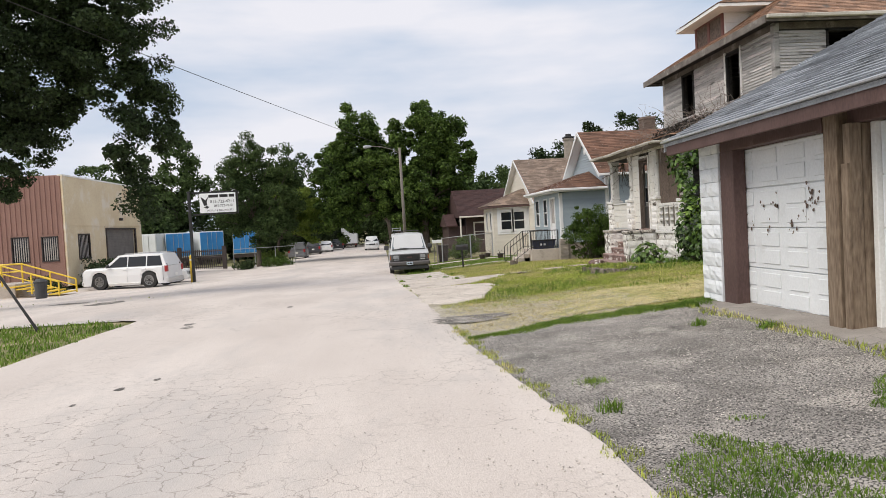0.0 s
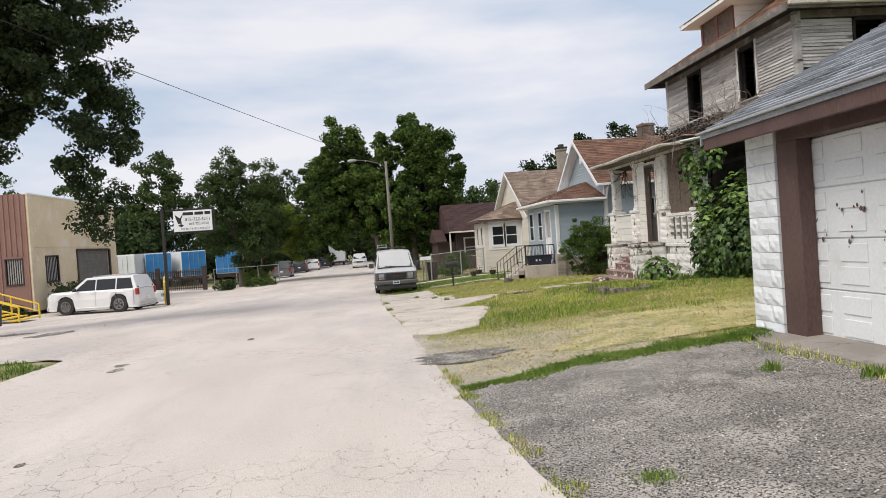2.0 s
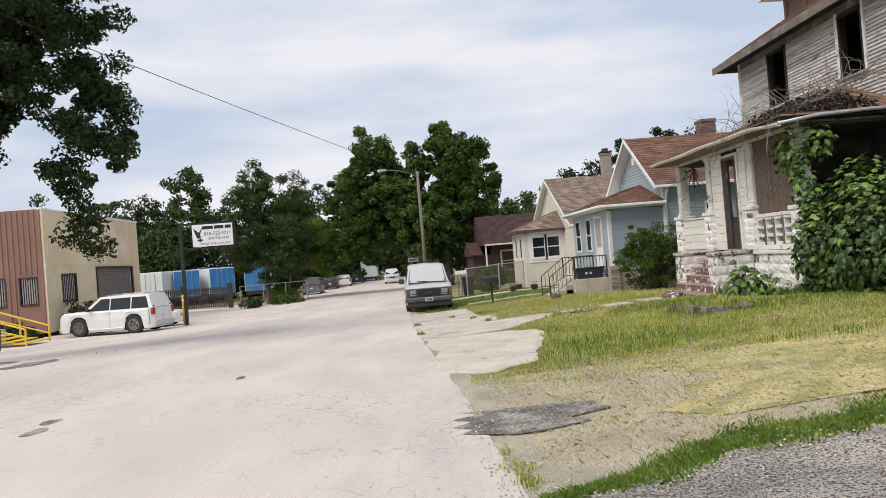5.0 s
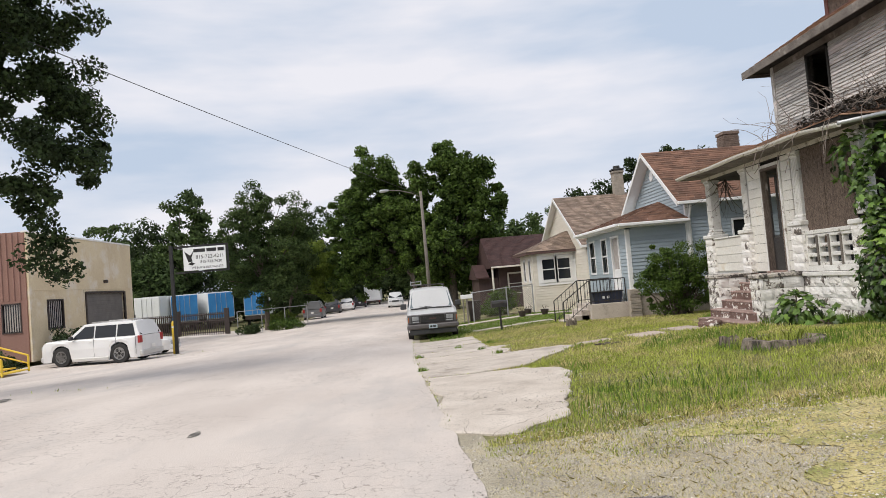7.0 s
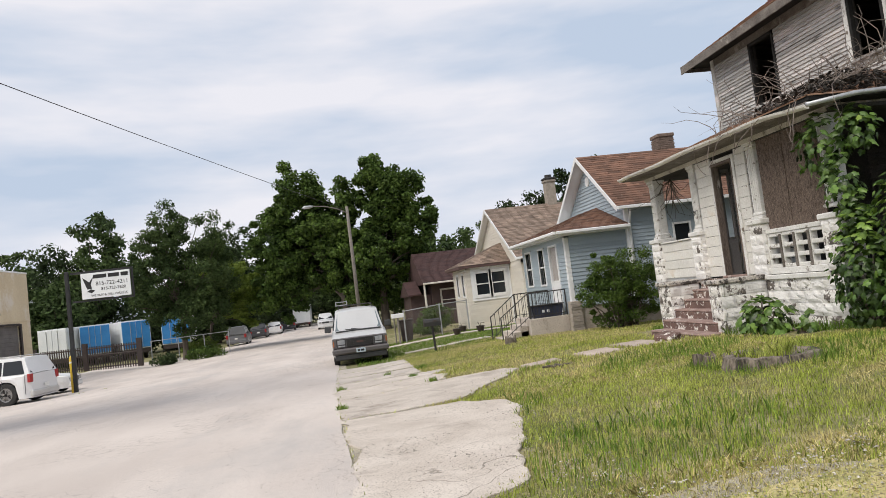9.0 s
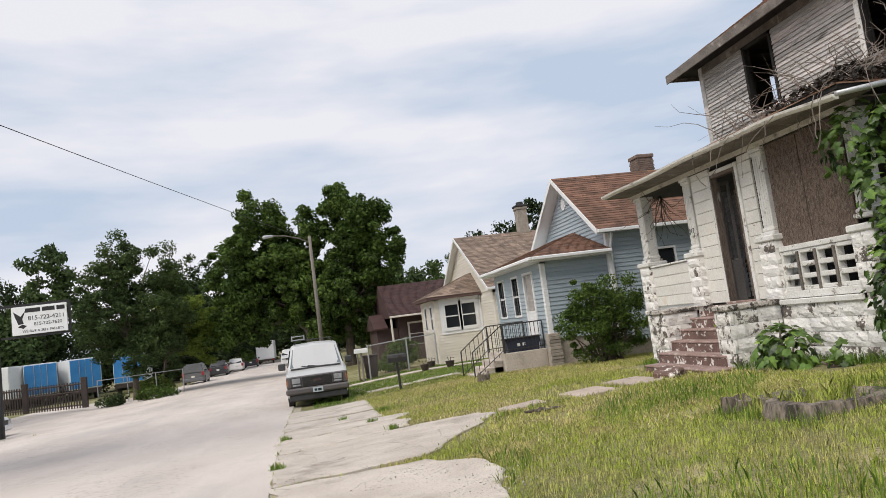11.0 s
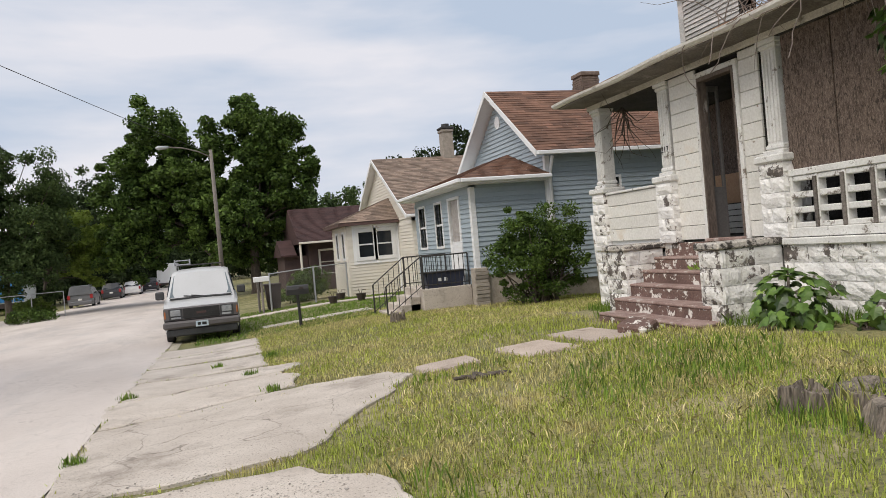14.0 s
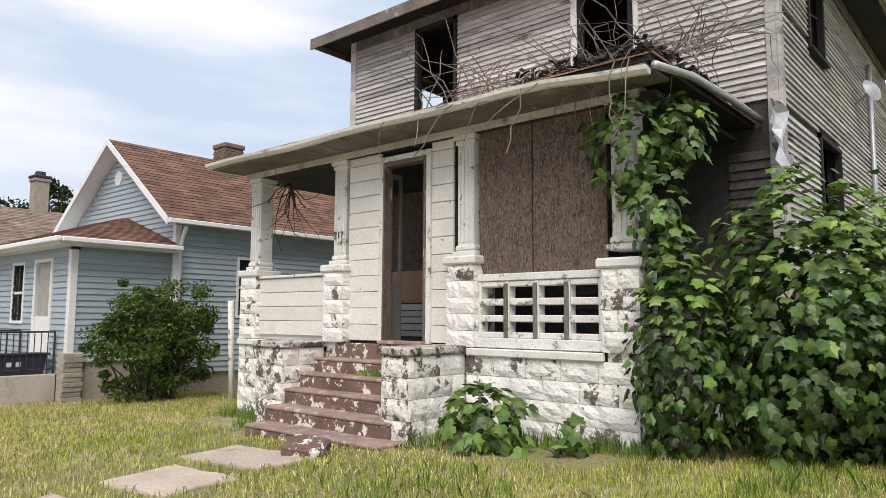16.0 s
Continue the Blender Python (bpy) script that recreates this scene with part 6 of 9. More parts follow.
# sign
sg = thing("hanging_sign", (-14.6, 48.5, gz(-14.6, 48.5)), "white company sign board on a dark steel post", "sign")
part("post", Build().box(-14.86, -14.7, 48.42, 48.58, -1.2, 4.3, 0.02), M["black"], sg)
part("arm", Build().box(-14.6, -11.95, 48.46, 48.56, 4.14, 4.24).box(-14.6, -11.95, 48.46, 48.56, 2.86, 2.94).box(-12.02, -11.94, 48.46, 48.56, 2.94, 4.14), M["black"], sg)
face = part("sign_face", Build().box(-14.15, -12.05, 48.38, 48.45, 2.97, 4.13, 0.008), M["sign_face"], sg, "white sign face")
nb = Build()
for x0, x1 in ((-13.62, -13.05), (-12.98, -12.5), (-12.43, -12.12)):
    nb.box(x0, x1, 48.372, 48.378, 3.87, 4.04)
part("name_bar", nb, M["black"], face, "bold black bars of the company name")
lettering("phone_number", "815-722-4211", (-12.83, 48.374, 3.62), (90, 0, 0), 0.25, M["black"], face, label="black phone number")
lettering("fax_number", "815-722-7620", (-12.78, 48.374, 3.37), (90, 0, 0), 0.19, M["black"], face, label="black second phone number")
lettering("slogan", "WE BUY & SELL PALLETS", (-12.98, 48.374, 3.1), (90, 0, 0), 0.145, M["black"], face, label="thin black slogan")
lg = Build()
lg.add([(-14.08, 48.374, 3.95), (-13.98, 48.374, 3.62), (-13.9, 48.374, 3.4), (-13.7, 48.374, 3.42), (-13.74, 48.374, 3.62), (-13.6, 48.374, 3.98), (-13.8, 48.374, 3.72)], [(0, 1, 6), (1, 2, 3, 4, 6), (4, 5, 6)])
lg.add([(-13.93, 48.374, 3.3), (-13.72, 48.374, 3.22), (-13.58, 48.374, 3.32), (-13.75, 48.374, 3.4)], [(0, 1, 2, 3)])
part("emblem", lg, M["black"], face, "black emblem shape")


def trailer(x, y, rz, door, label):
    t = thing("box_trailer", (x, y, gz(x, y)), label, "trailer", "trailers behind the gate", rz=rz, local=True)
    part("box", Build().box(-1.3, 1.3, 0.02, 11, 1.0, 3.75, 0.03), M["trailer_white"], t)
    for s in (-1, 1):
        part("door", Build().box(min(s * 0.02, s * 1.25), max(s * 0.02, s * 1.25), -0.03, 0.018, 1.1, 3.65, 0.01), door, t, "rear door leaf")
        part("lock_rod", Build().tube([(s * 0.5, -0.05, 1.1), (s * 0.5, -0.05, 3.6)], 0.025, 6), M["galv"], t)
        w = part("tyre", Build().lathe([(0.3, -0.15), (0.5, -0.14), (0.5, 0.14), (0.3, 0.15)], (s * 1.0, 1.6, 0.5), "x", 16), M["tyre"], t)
    part("frame", Build().box(-1.25, 1.25, 0.0, 0.2, 0.6, 1.0).box(-0.5, 0.5, 0.2, 10.8, 0.75, 0.99), M["dark_metal"], t)
    return t


trailer(-29.0, 83, -6, M["trailer_white"], "plain white box trailer parked behind the fence")
trailer(-26.0, 85, 22, M["trailer_blue"], "white box trailer with bright blue rear doors")
trailer(-22.6, 86, 26, M["trailer_blue"], "white box trailer with bright blue rear doors, parked askew")
trailer(-19.2, 87, 8, M["trailer_blue"], "blue-doored trailer half hidden by a tree")

# ---- vehicles ----
def wheel(root, x, y, r, w, side, rim_mat):
    s = 1 if side > 0 else -1
    t = part("wheel", Build().lathe([(r * 0.6, -w / 2), (r * 0.93, -w / 2), (r, -w * 0.36), (r, w * 0.36), (r * 0.93, w / 2), (r * 0.6, w / 2)], (x, y, r), "x", 26), M["tyre"], root, "tyre", shade=False)
    part("rim", Build().lathe([(r * 0.6, s * w * 0.5), (r * 0.62, s * (w * 0.5 + 0.008)), (r * 0.54, s * (w * 0.5 - 0.0)), (r * 0.2, s * (w * 0.5 - 0.05)), (r * 0.16, s * (w * 0.5 - 0.015))], (x, y, r), "x", 20), rim_mat, t, "rim")
    b = Build()
    for k in range(5):
        a = 2 * math.pi * k / 5
        m = pose(x + s * (w * 0.5 - 0.01), y, r, math.degrees(a), 0, 0)
        b.box(-0.012, 0.012, -0.035, 0.035, r * 0.14, r * 0.56, 0.004, m=m)
    part("spokes", b, rim_mat, t)
    return t


def car(at, rz, label, category, L, W, H, belt, hood, noses, roof, paint, lower=None, wr=0.34, axles=None, rim_mat=None, rear="suv", rails=False, group="parked cars"):
    """A car pointing to local +y from y = 0 (tail) to L. noses: (hood start, windscreen base, screen top, rear top, rear base) along y."""
    rim_mat = rim_mat or M["rim"]
    c = thing("parked_car", at, label, category, group, rz=rz, local=True)
    h2 = W / 2
    yh, yw, yt, yrt, yrb = noses
    ax = axles or (L * 0.19, L * 0.81)
    # body sides with wheel arches
    top = [(0.0, 0.55 * belt + 0.2), (0.02, belt - 0.02), (yrb, belt), (yw, belt + 0.01), (yh, hood), (L - 0.12, hood - 0.1), (L, hood - 0.28)]

    def bottom_z(y):
        z = 0.24
        for a in ax:
            d = abs(y - a)
            if d < wr + 0.07:
                z = max(z, wr + math.sqrt((wr + 0.07) ** 2 - d * d))
        return z
    ys = sorted({0.0, 0.06, 0.15, L, L - 0.06, L - 0.15, yh, yw, yrb, *[a + k * (wr + 0.07) / 4 for a in ax for k in range(-4, 5)], *np.linspace(0.3, L - 0.3, 9).tolist()})
    rows = []
    for y in ys:
        zt = float(np.interp(y, [p[0] for p in top], [p[1] for p in top]))
        zb = min(bottom_z(y), zt - 0.08)
        e = min(y, L - y)
        k = 1 - 0.16 * max(0, 1 - e / 0.35) ** 2
        zm = zb + (zt - zb) * 0.55
        prof = [(h2 * k * 0.97, zb), (h2 * k, zm), (h2 * k * 0.975, zt - 0.05), (h2 * k * 0.93, zt)]
        rows.append([(-x, y, z) for x, z in prof] + [(0, y, zt + 0.02)] + [(x, y, z) for x, z in reversed(prof)])
    b = Build().grid(rows)
    nrow = len(rows[0])
    b.f.append(tuple(range(nrow)))
    b.f.append(tuple(range((len(rows) - 1) * nrow + nrow - 1, (len(rows) - 1) * nrow - 1, -1)))
    body = part("body", b, paint, c)
    part("underbody", Build().box(-h2 * 0.8, h2 * 0.8, 0.25, L - 0.25, 0.22, 0.5), M["plastic"], c)
    # greenhouse
    g = Build()
    rw, bw = h2 * 0.76, h2 * 0.93
    stations = [(yrb, belt, bw, belt + 0.02), (yrt, H - 0.03, rw, H), (yrt + 0.25, H, rw, H + 0.01), ((yrt + yt) / 2, H + 0.01, rw, H + 0.03), (yt, H - 0.03, rw, H), (yw, belt, bw, belt + 0.02)]
    gr_rows = []
    for y, z, w, zc in stations:
        gr_rows.append([(-bw, y if z == belt else y, belt - 0.02), (-(bw * 0.35 + w * 0.65) if z > belt else -bw, y, belt + (z - belt) * 0.6), (-w, y, z - 0.02 if z > belt else z), (-w * 0.9, y, zc - 0.01), (0, y, zc + 0.02), (w * 0.9, y, zc - 0.01), (w, y, z - 0.02 if z > belt else z), ((bw * 0.35 + w * 0.65) if z > belt else bw, y, belt + (z - belt) * 0.6), (bw, y, belt - 0.02)])
    g.grid(gr_rows)
    cabin = part("cabin", g, paint, c, "roof and pillars")

    def pane(name, corners, label=""):
        p = [Vector(q) for q in corners]
        nrm = (p[1] - p[0]).cross(p[3] - p[0]).normalized()
        mid = sum(p, Vector()) / 4
        if nrm.dot(mid - Vector((0, L / 2, belt))) < 0:
            nrm = -nrm
        vs = [q + nrm * 0.012 for q in p] + [q - nrm * 0.02 for q in p]
        bb = Build().convex(vs, [(0, 1, 2, 3), (7, 6, 5, 4), (0, 4, 5, 1), (1, 5, 6, 2), (2, 6, 7, 3), (3, 7, 4, 0)])
        part(name, bb, M["window"], cabin, label)
    i = 0.06
    pane("windscreen", [(-bw + i, yw - 0.03, belt + 0.05), (bw - i, yw - 0.03, belt + 0.05), (rw - i, yt + 0.0, H - 0.05), (-rw + i, yt + 0.0, H - 0.05)])
    pane("rear_window", [(-bw + 0.12, yrb + 0.03, belt + 0.06), (bw - 0.12, yrb + 0.03, belt + 0.06), (rw - 0.1, yrt - 0.0, H - 0.07), (-rw + 0.1, yrt - 0.0, H - 0.07)])
    span = yw - 0.25 - (yrb + 0.18)
    cuts = [0, 0.3, 0.64, 1.0]
    for s in (-1, 1):
        for k in range(3):
            a0, a1 = yrb + 0.18 + span * cuts[k] + 0.04, yrb + 0.18 + span * cuts[k + 1] - 0.03
            ta0 = max(a0, yrt + 0.12 if k == 0 else a0)
            ta1 = min(a1, yt - 0.12 if k == 2 else a1)
            x0, x1 = bw * 0.985, rw * 1.02
            pane("side_window", [(s * x0, a0, belt + 0.04), (s * x0, a1, belt + 0.04), (s * x1, ta1, H - 0.11), (s * x1, ta0, H - 0.11)])
            if k:
                part("door_handle", Build().box(min(s * (h2 - 0.005), s * (h2 + 0.02)), max(s * (h2 - 0.005), s * (h2 + 0.02)), a0 + 0.05, a0 + 0.22, belt - 0.14, belt - 0.1, 0.006), paint, body)
            part("door_seam", Build().box(min(s * h2 * 0.97, s * (h2 + 0.002)), max(s * h2 * 0.97, s * (h2 + 0.002)), a0 - 0.042, a0 - 0.037, 0.4, belt), M["car_grey"], body)
        m = part("mirror", Build().box(min(s * (h2 - 0.02), s * (h2 + 0.2)), max(s * (h2 - 0.02), s * (h2 + 0.2)), yw - 0.42, yw - 0.28, belt + 0.02, belt + 0.2, 0.03), M["plastic"], c)
        for a in ax:
            wheel(c, s * (h2 - 0.12), a, wr, 0.22, s, rim_mat)
        part("headlamp", Build().box(min(s * h2 * 0.5, s * h2 * 0.86), max(s * h2 * 0.5, s * h2 * 0.86), L - 0.1, L + 0.008, hood - 0.38, hood - 0.2, 0.015), M["lamp_clear"], c)
        part("tail_lamp", Build().box(min(s * h2 * 0.76, s * h2 * 0.97), max(s * h2 * 0.76, s * h2 * 0.97), -0.015, 0.12, belt - 0.32, belt + 0.02, 0.015), M["lamp_red"], c)
        if rails:
            part("roof_rail", Build().tube([(s * rw * 0.85, yrt + 0.2, H + 0.01), (s * rw * 0.85, yrt + 0.3, H + 0.07), (s * rw * 0.85, yt - 0.4, H + 0.07), (s * rw * 0.85, yt - 0.3, H + 0.01)], 0.018, 6), M["rim"], c)
        part("sill_trim", Build().box(min(s * h2 * 0.9, s * (h2 + 0.005)), max(s * h2 * 0.9, s * (h2 + 0.005)), ax[0] + wr + 0.08, ax[1] - wr - 0.08, 0.2, 0.36, 0.02), lower or paint, c)
    part("front_bumper", Build().box(-h2 * 0.9, h2 * 0.9, L - 0.12, L + 0.06, 0.26, 0.5, 0.05), lower or paint, c)
    part("rear_bumper", Build().box(-h2 * 0.9, h2 * 0.9, -0.07, 0.12, 0.28, 0.55, 0.05), lower or paint, c)
    part("grille", Build().box(-h2 * 0.45, h2 * 0.45, L - 0.04, L + 0.012, hood - 0.4, hood - 0.2, 0.01), M["plastic"], c)
    part("licence_plate", Build().box(-0.15, 0.15, -0.085, -0.071, 0.62, 0.77), M["white"], c)
    return c


# the two-tone van, nose towards the walker
VX, VY = -2.2, 39.6
van = thing("parked_van", (VX, VY, gz(VX, 41.5) + 0.015), "silver and dark grey two-tone passenger van with roof rack", "van", local=True)
vw, vl, vh = 0.98, 4.8, 1.92
rows = []
VB = 1.02
for y, top, k in [(0.0, 0.72, 0.9), (0.05, 0.98, 0.95), (0.25, 1.08, 0.99), (0.85, 1.17, 1.0), (1.6, 1.2, 1.0), (2.6, 1.2, 1.0), (3.6, 1.2, 1.0), (4.7, 1.2, 0.99), (4.8, 1.15, 0.96)]:
    ring = []
    for x, z in ((0.96, 0.32), (1.0, 0.6), (1.0, 0.85), (0.98, top - 0.04), (0.9, top)):
        ring.append((x * vw * k, y, min(z, top)))
    rows.append([(-x, yy, z) for x, yy, z in ring] + [(0, y, top + 0.02)] + list(reversed(ring)))
b = Build().grid(rows)
n = len(rows[0])
b.f += [tuple(range(n - 1, -1, -1)), tuple(range((len(rows) - 1) * n, len(rows) * n))]
vbody = part("body", b, M["car_silver"], van, "silver upper body")
part("lower_body", Build().box(-vw - 0.012, -vw + 0.2, 1.15, 3.35, 0.3, 0.86, 0.03).box(vw - 0.2, vw + 0.012, 1.15, 3.35, 0.3, 0.86, 0.03).box(-vw - 0.012, -vw + 0.2, 4.15, 4.72, 0.4, 0.86, 0.03).box(vw - 0.2, vw + 0.012, 4.15, 4.72, 0.4, 0.86, 0.03).box(-vw + 0.03, vw - 0.03, -0.03, 0.06, 0.62, 0.98, 0.03), M["van_lower"], van, "dark grey lower body")
rows = []
for y, z, w in [(0.72, 1.16, 0.9), (1.45, 1.83, 0.76), (1.7, 1.9, 0.77), (2.6, 1.94, 0.78), (3.8, 1.94, 0.78), (4.6, 1.9, 0.77), (4.76, 1.2, 0.9)]:
    rows.append([(-0.9, y, 1.1), (-(0.9 + w * 2) / 3, y, 1.1 + (z - 1.1) * 0.7), (-w, y, z - 0.03), (-w * 0.85, y, z + 0.02), (0, y, z + 0.05), (w * 0.85, y, z + 0.02), (w, y, z - 0.03), ((0.9 + w * 2) / 3, y, 1.1 + (z - 1.1) * 0.7), (0.9, y, 1.1)])
cab = part("cabin", Build().grid(rows), M["car_silver"], van, "silver roof")


def vpane(name, cs, mat):
    p = [Vector(q) for q in cs]
    nrm = (p[1] - p[0]).cross(p[3] - p[0]).normalized()
    if nrm.dot(sum(p, Vector()) / 4 - Vector((0, 2.4, 1.2))) < 0:
        nrm = -nrm
    vs = [q + nrm * 0.014 for q in p] + [q - nrm * 0.02 for q in p]
    return part(name, Build().convex(vs, [(0, 1, 2, 3), (7, 6, 5, 4), (0, 4, 5, 1), (1, 5, 6, 2), (2, 6, 7, 3), (3, 7, 4, 0)]), mat, cab)


vpane("windscreen", [(-0.82, 0.77, 1.21), (0.82, 0.77, 1.21), (0.7, 1.42, 1.79), (-0.7, 1.42, 1.79)], glass("windscreen_glass", (0.17, 0.20, 0.215), 0.3, 0.15))
for s in (-1, 1):
    for y0, y1 in ((1.15, 2.0), (2.15, 3.2), (3.35, 4.5)):
        vpane("side_window", [(s * 0.905, y0, 1.24), (s * 0.905, y1, 1.24), (s * 0.8, y1, 1.78), (s * 0.8, y0 + (0.42 if y0 < 1.5 else 0), 1.78)], M["window"])
    part("mirror", Build().box(min(s * 0.97, s * 1.2), max(s * 0.97, s * 1.2), 1.0, 1.12, 1.18, 1.4, 0.03), M["plastic"], van)
    hl = part("headlamp", Build().box(min(s * 0.52, s * 0.78), max(s * 0.52, s * 0.78), -0.05, 0.03, 0.76, 0.92, 0.012), M["lamp_clear"], van, "square headlamp")
    part("lamp_bezel", Build().box(min(s * 0.48, s * 0.82), max(s * 0.48, s * 0.82), -0.04, -0.031, 0.66, 0.95, 0.003), M["plastic"], van)
    part("turn_signal", Build().box(min(s * 0.885, s * 0.935), max(s * 0.885, s * 0.935), -0.035, 0.1, 0.7, 0.9, 0.012), M["lamp_amber"], van, "amber turn signal")
    part("running_light", Build().box(min(s * 0.52, s * 0.76), max(s * 0.52, s * 0.76), -0.046, -0.03, 0.68, 0.73, 0.006), M["lamp_clear"], van)
    for a in (0.85, 3.78):
        wheel(van, s * 0.86, a, 0.33, 0.2, s, M["van_lower"])
    part("wiper", Build().tube([(s * 0.1 + 0.35, 0.72, 1.2), (s * 0.1 + 0.0, 0.7, 1.2), (s * 0.1 - 0.35, 0.76, 1.25)], 0.014, 5), M["plastic"], van)
part("cowl", Build().box(-0.8, 0.8, 0.66, 0.76, 1.16, 1.205, 0.012), M["plastic"], van, "black cowl under the windscreen")
part("grille", Build().box(-0.46, 0.46, -0.05, 0.0, 0.66, 0.95, 0.01), M["iron"], van, "black grille")
for k in range(5):
    part("grille_bar", Build().box(-0.44, 0.44, -0.058, -0.051, 0.69 + k * 0.052, 0.71 + k * 0.052), M["iron"], van)
part("badge", Build().box(-0.12, 0.12, -0.066, -0.06, 0.78, 0.84), M["brown_trim"], van, "plain badge shape")
part("front_bumper", Build().box(-0.98, 0.98, -0.14, 0.1, 0.42, 0.62, 0.05), M["van_lower"], van)
part("valance", Build().box(-0.9, 0.9, -0.08, 0.3, 0.22, 0.419, 0.03), M["plastic"], van)
part("licence_plate", Build().box(-0.16, 0.16, -0.155, -0.142, 0.44, 0.59), surface("pale_blue_plate", (0.5, 0.6, 0.66), (0.6, 0.68, 0.72), 0.4, 5, 30, 0), van, "pale blue licence plate")
part("plate_text", Build().box(-0.11, -0.03, -0.16, -0.156, 0.48, 0.55).box(0.0, 0.11, -0.16, -0.156, 0.48, 0.55), M["black"], van)
part("underbody", Build().box(-0.75, 0.75, 0.3, 4.6, 0.22, 0.34), M["plastic"], van)
part("roof_rack", Build().tube([(-0.62, 2.0, 1.94), (-0.62, 2.0, 2.08), (0.62, 2.0, 2.08), (0.62, 2.0, 1.94)], 0.018, 6).tube([(-0.62, 3.6, 1.94), (-0.62, 3.6, 2.08), (0.62, 3.6, 2.08), (0.62, 3.6, 1.94)], 0.018, 6).tube([(0.6, 1.8, 2.04), (0.6, 3.9, 2.04)], 0.015, 6), M["iron"], van, "black roof rack")
part("ladder", Build().box(-0.72, -0.3, 2.6, 2.66, 2.1, 2.13).box(-0.72, -0.3, 2.6, 2.66, 2.22, 2.25).box(-0.74, -0.7, 2.6, 2.66, 2.08, 2.27).box(-0.32, -0.28, 2.6, 2.66, 2.08, 2.27), M["galv"], van, "aluminium ladder end on the rack")

car((-15.35, 46.77, gz(-17, 46.9) + 0.01), 79, "large white sport utility vehicle parked beside the shrubs", "suv", 5.1, 2.0, 1.9, 1.2, 1.2, (4.75, 3.75, 2.95, 0.3, 0.03), 0, M["car_white"], lower=M["car_silver"], wr=0.46, axles=(1.05, 4.0), rails=True)
car((-20.2, 50.6, gz(-16.5, 50.6) + 0.01), -87, "white sedan parked beyond the large utility vehicle", "car", 4.6, 1.8, 1.45, 0.95, 0.9, (3.6, 3.1, 2.2, 0.9, 0.25), 0, M["car_white"])
car((-13.0, 83.5, gz(-13, 83)), 2, "grey minivan parked at the road side under trees", "minivan", 4.9, 1.95, 1.78, 1.05, 1.0, (4.2, 3.8, 2.7, 0.15, 0.0), 0, M["car_grey"], rails=True)
car((-12.5, 96.5, gz(-12, 96)), 3, "black car parked at the road side", "car", 4.7, 1.85, 1.6, 1.0, 0.95, (3.8, 3.3, 2.4, 0.5, 0.1), 0, M["car_dark"])
car((-11.4, 103.5, gz(-11, 103)), 3, "white car parked under the trees", "car", 4.6, 1.8, 1.5, 0.95, 0.9, (3.6, 3.1, 2.2, 0.8, 0.2), 0, M["car_white"])
car((-10.4, 112.5, gz(-10, 112)), 3, "dark car parked far under the trees", "car", 4.6, 1.85, 1.6, 1.0, 0.95, (3.8, 3.3, 2.4, 0.5, 0.1), 0, M["car_dark"])
car((-5.1, 105, gz(-5, 104)), 181, "white pickup parked under the large tree", "pickup", 5.2, 1.95, 1.85, 1.15, 1.1, (4.1, 3.6, 2.9, 1.9, 1.75), 0, M["car_white"], wr=0.38)
tk = thing("box_truck", (-9.0, 121, gz(-9, 121)), "white box trailer standing at the far end of the street", "trailer", local=True)
part("box", Build().box(-1.25, 1.25, 0, 6, 0.7, 3.3, 0.04), M["trailer_white"], tk)
part("frame", Build().box(-1.2, 1.2, 0.0, 5.8, 0.45, 0.69), M["dark_metal"], tk)
part("roll_door", Build().box(-1.1, 1.1, -0.02, 0.0, 0.8, 3.15), M["trailer_white"], tk)
for s in (-1, 1):
    part("wheel", Build().lathe([(0.25, -0.13), (0.42, -0.12), (0.42, 0.12), (0.25, 0.13)], (s * 0.95, 1.5, 0.42), "x", 16), M["tyre"], tk)
    part("tail_lamp", Build().box(s * 1.0 - 0.12, s * 1.0 + 0.12, -0.03, 0.0, 0.5, 0.62), M["lamp_red"], tk)

# ---- street furniture ----
lamp = thing("street_lamp", (-1.7, 62.7, gz(-1.7, 62.7)), "tall weathered wooden pole with a curved street lamp arm", "street lamp")
part("pole", Build().tube([(-1.62, 62.7, -1.3), (-1.7, 62.7, 7.95)], [0.14, 0.1], 10), M["pole"], lamp, shade=True)
part("arm", Build().tube([(-1.7, 62.65, 7.5), (-2.4, 62.5, 7.85), (-3.2, 62.3, 8.05), (-4.0, 62.1, 8.1)], 0.035, 6), M["pole"], lamp, shade=True)
part("lamp_head", Build().tube([(-3.95, 62.1, 8.1), (-4.1, 62.07, 8.08), (-4.5, 61.98, 8.05), (-4.62, 61.95, 8.04)], [0.05, 0.1, 0.12, 0.05], 8), M["galv"], lamp, shade=True)
wire = Build()
wp = [Vector((-1.7, 62.7, 7.7)).lerp(Vector((-13.8, 21.2, 7.95)), i / 24) for i in range(25)]
wire.tube([p - Vector((0, 0, 0.5 * (i / 24) * (1 - i / 24))) for i, p in enumerate(wp)], 0.012, 5)
single("overhead_cable", wire, M["iron"], "thin overhead cable sagging across the street", "cable")
mb = thing("mailbox", (0.3, 38.7, gz(0.3, 38.7)), "black metal mailbox on a slim post in the grass", "mailbox")
mz = gz(0.3, 38.7)
part("post", Build().tube([(0.3, 38.7, mz - 0.1), (0.27, 38.7, mz + 0.85)], 0.04, 8), M["iron"], mb)
mbody = Build()
prof = [(-0.12, 0.0), (0.12, 0.0), (0.12, 0.14), (0.08, 0.22), (0.0, 0.25), (-0.08, 0.22), (-0.12, 0.14)]
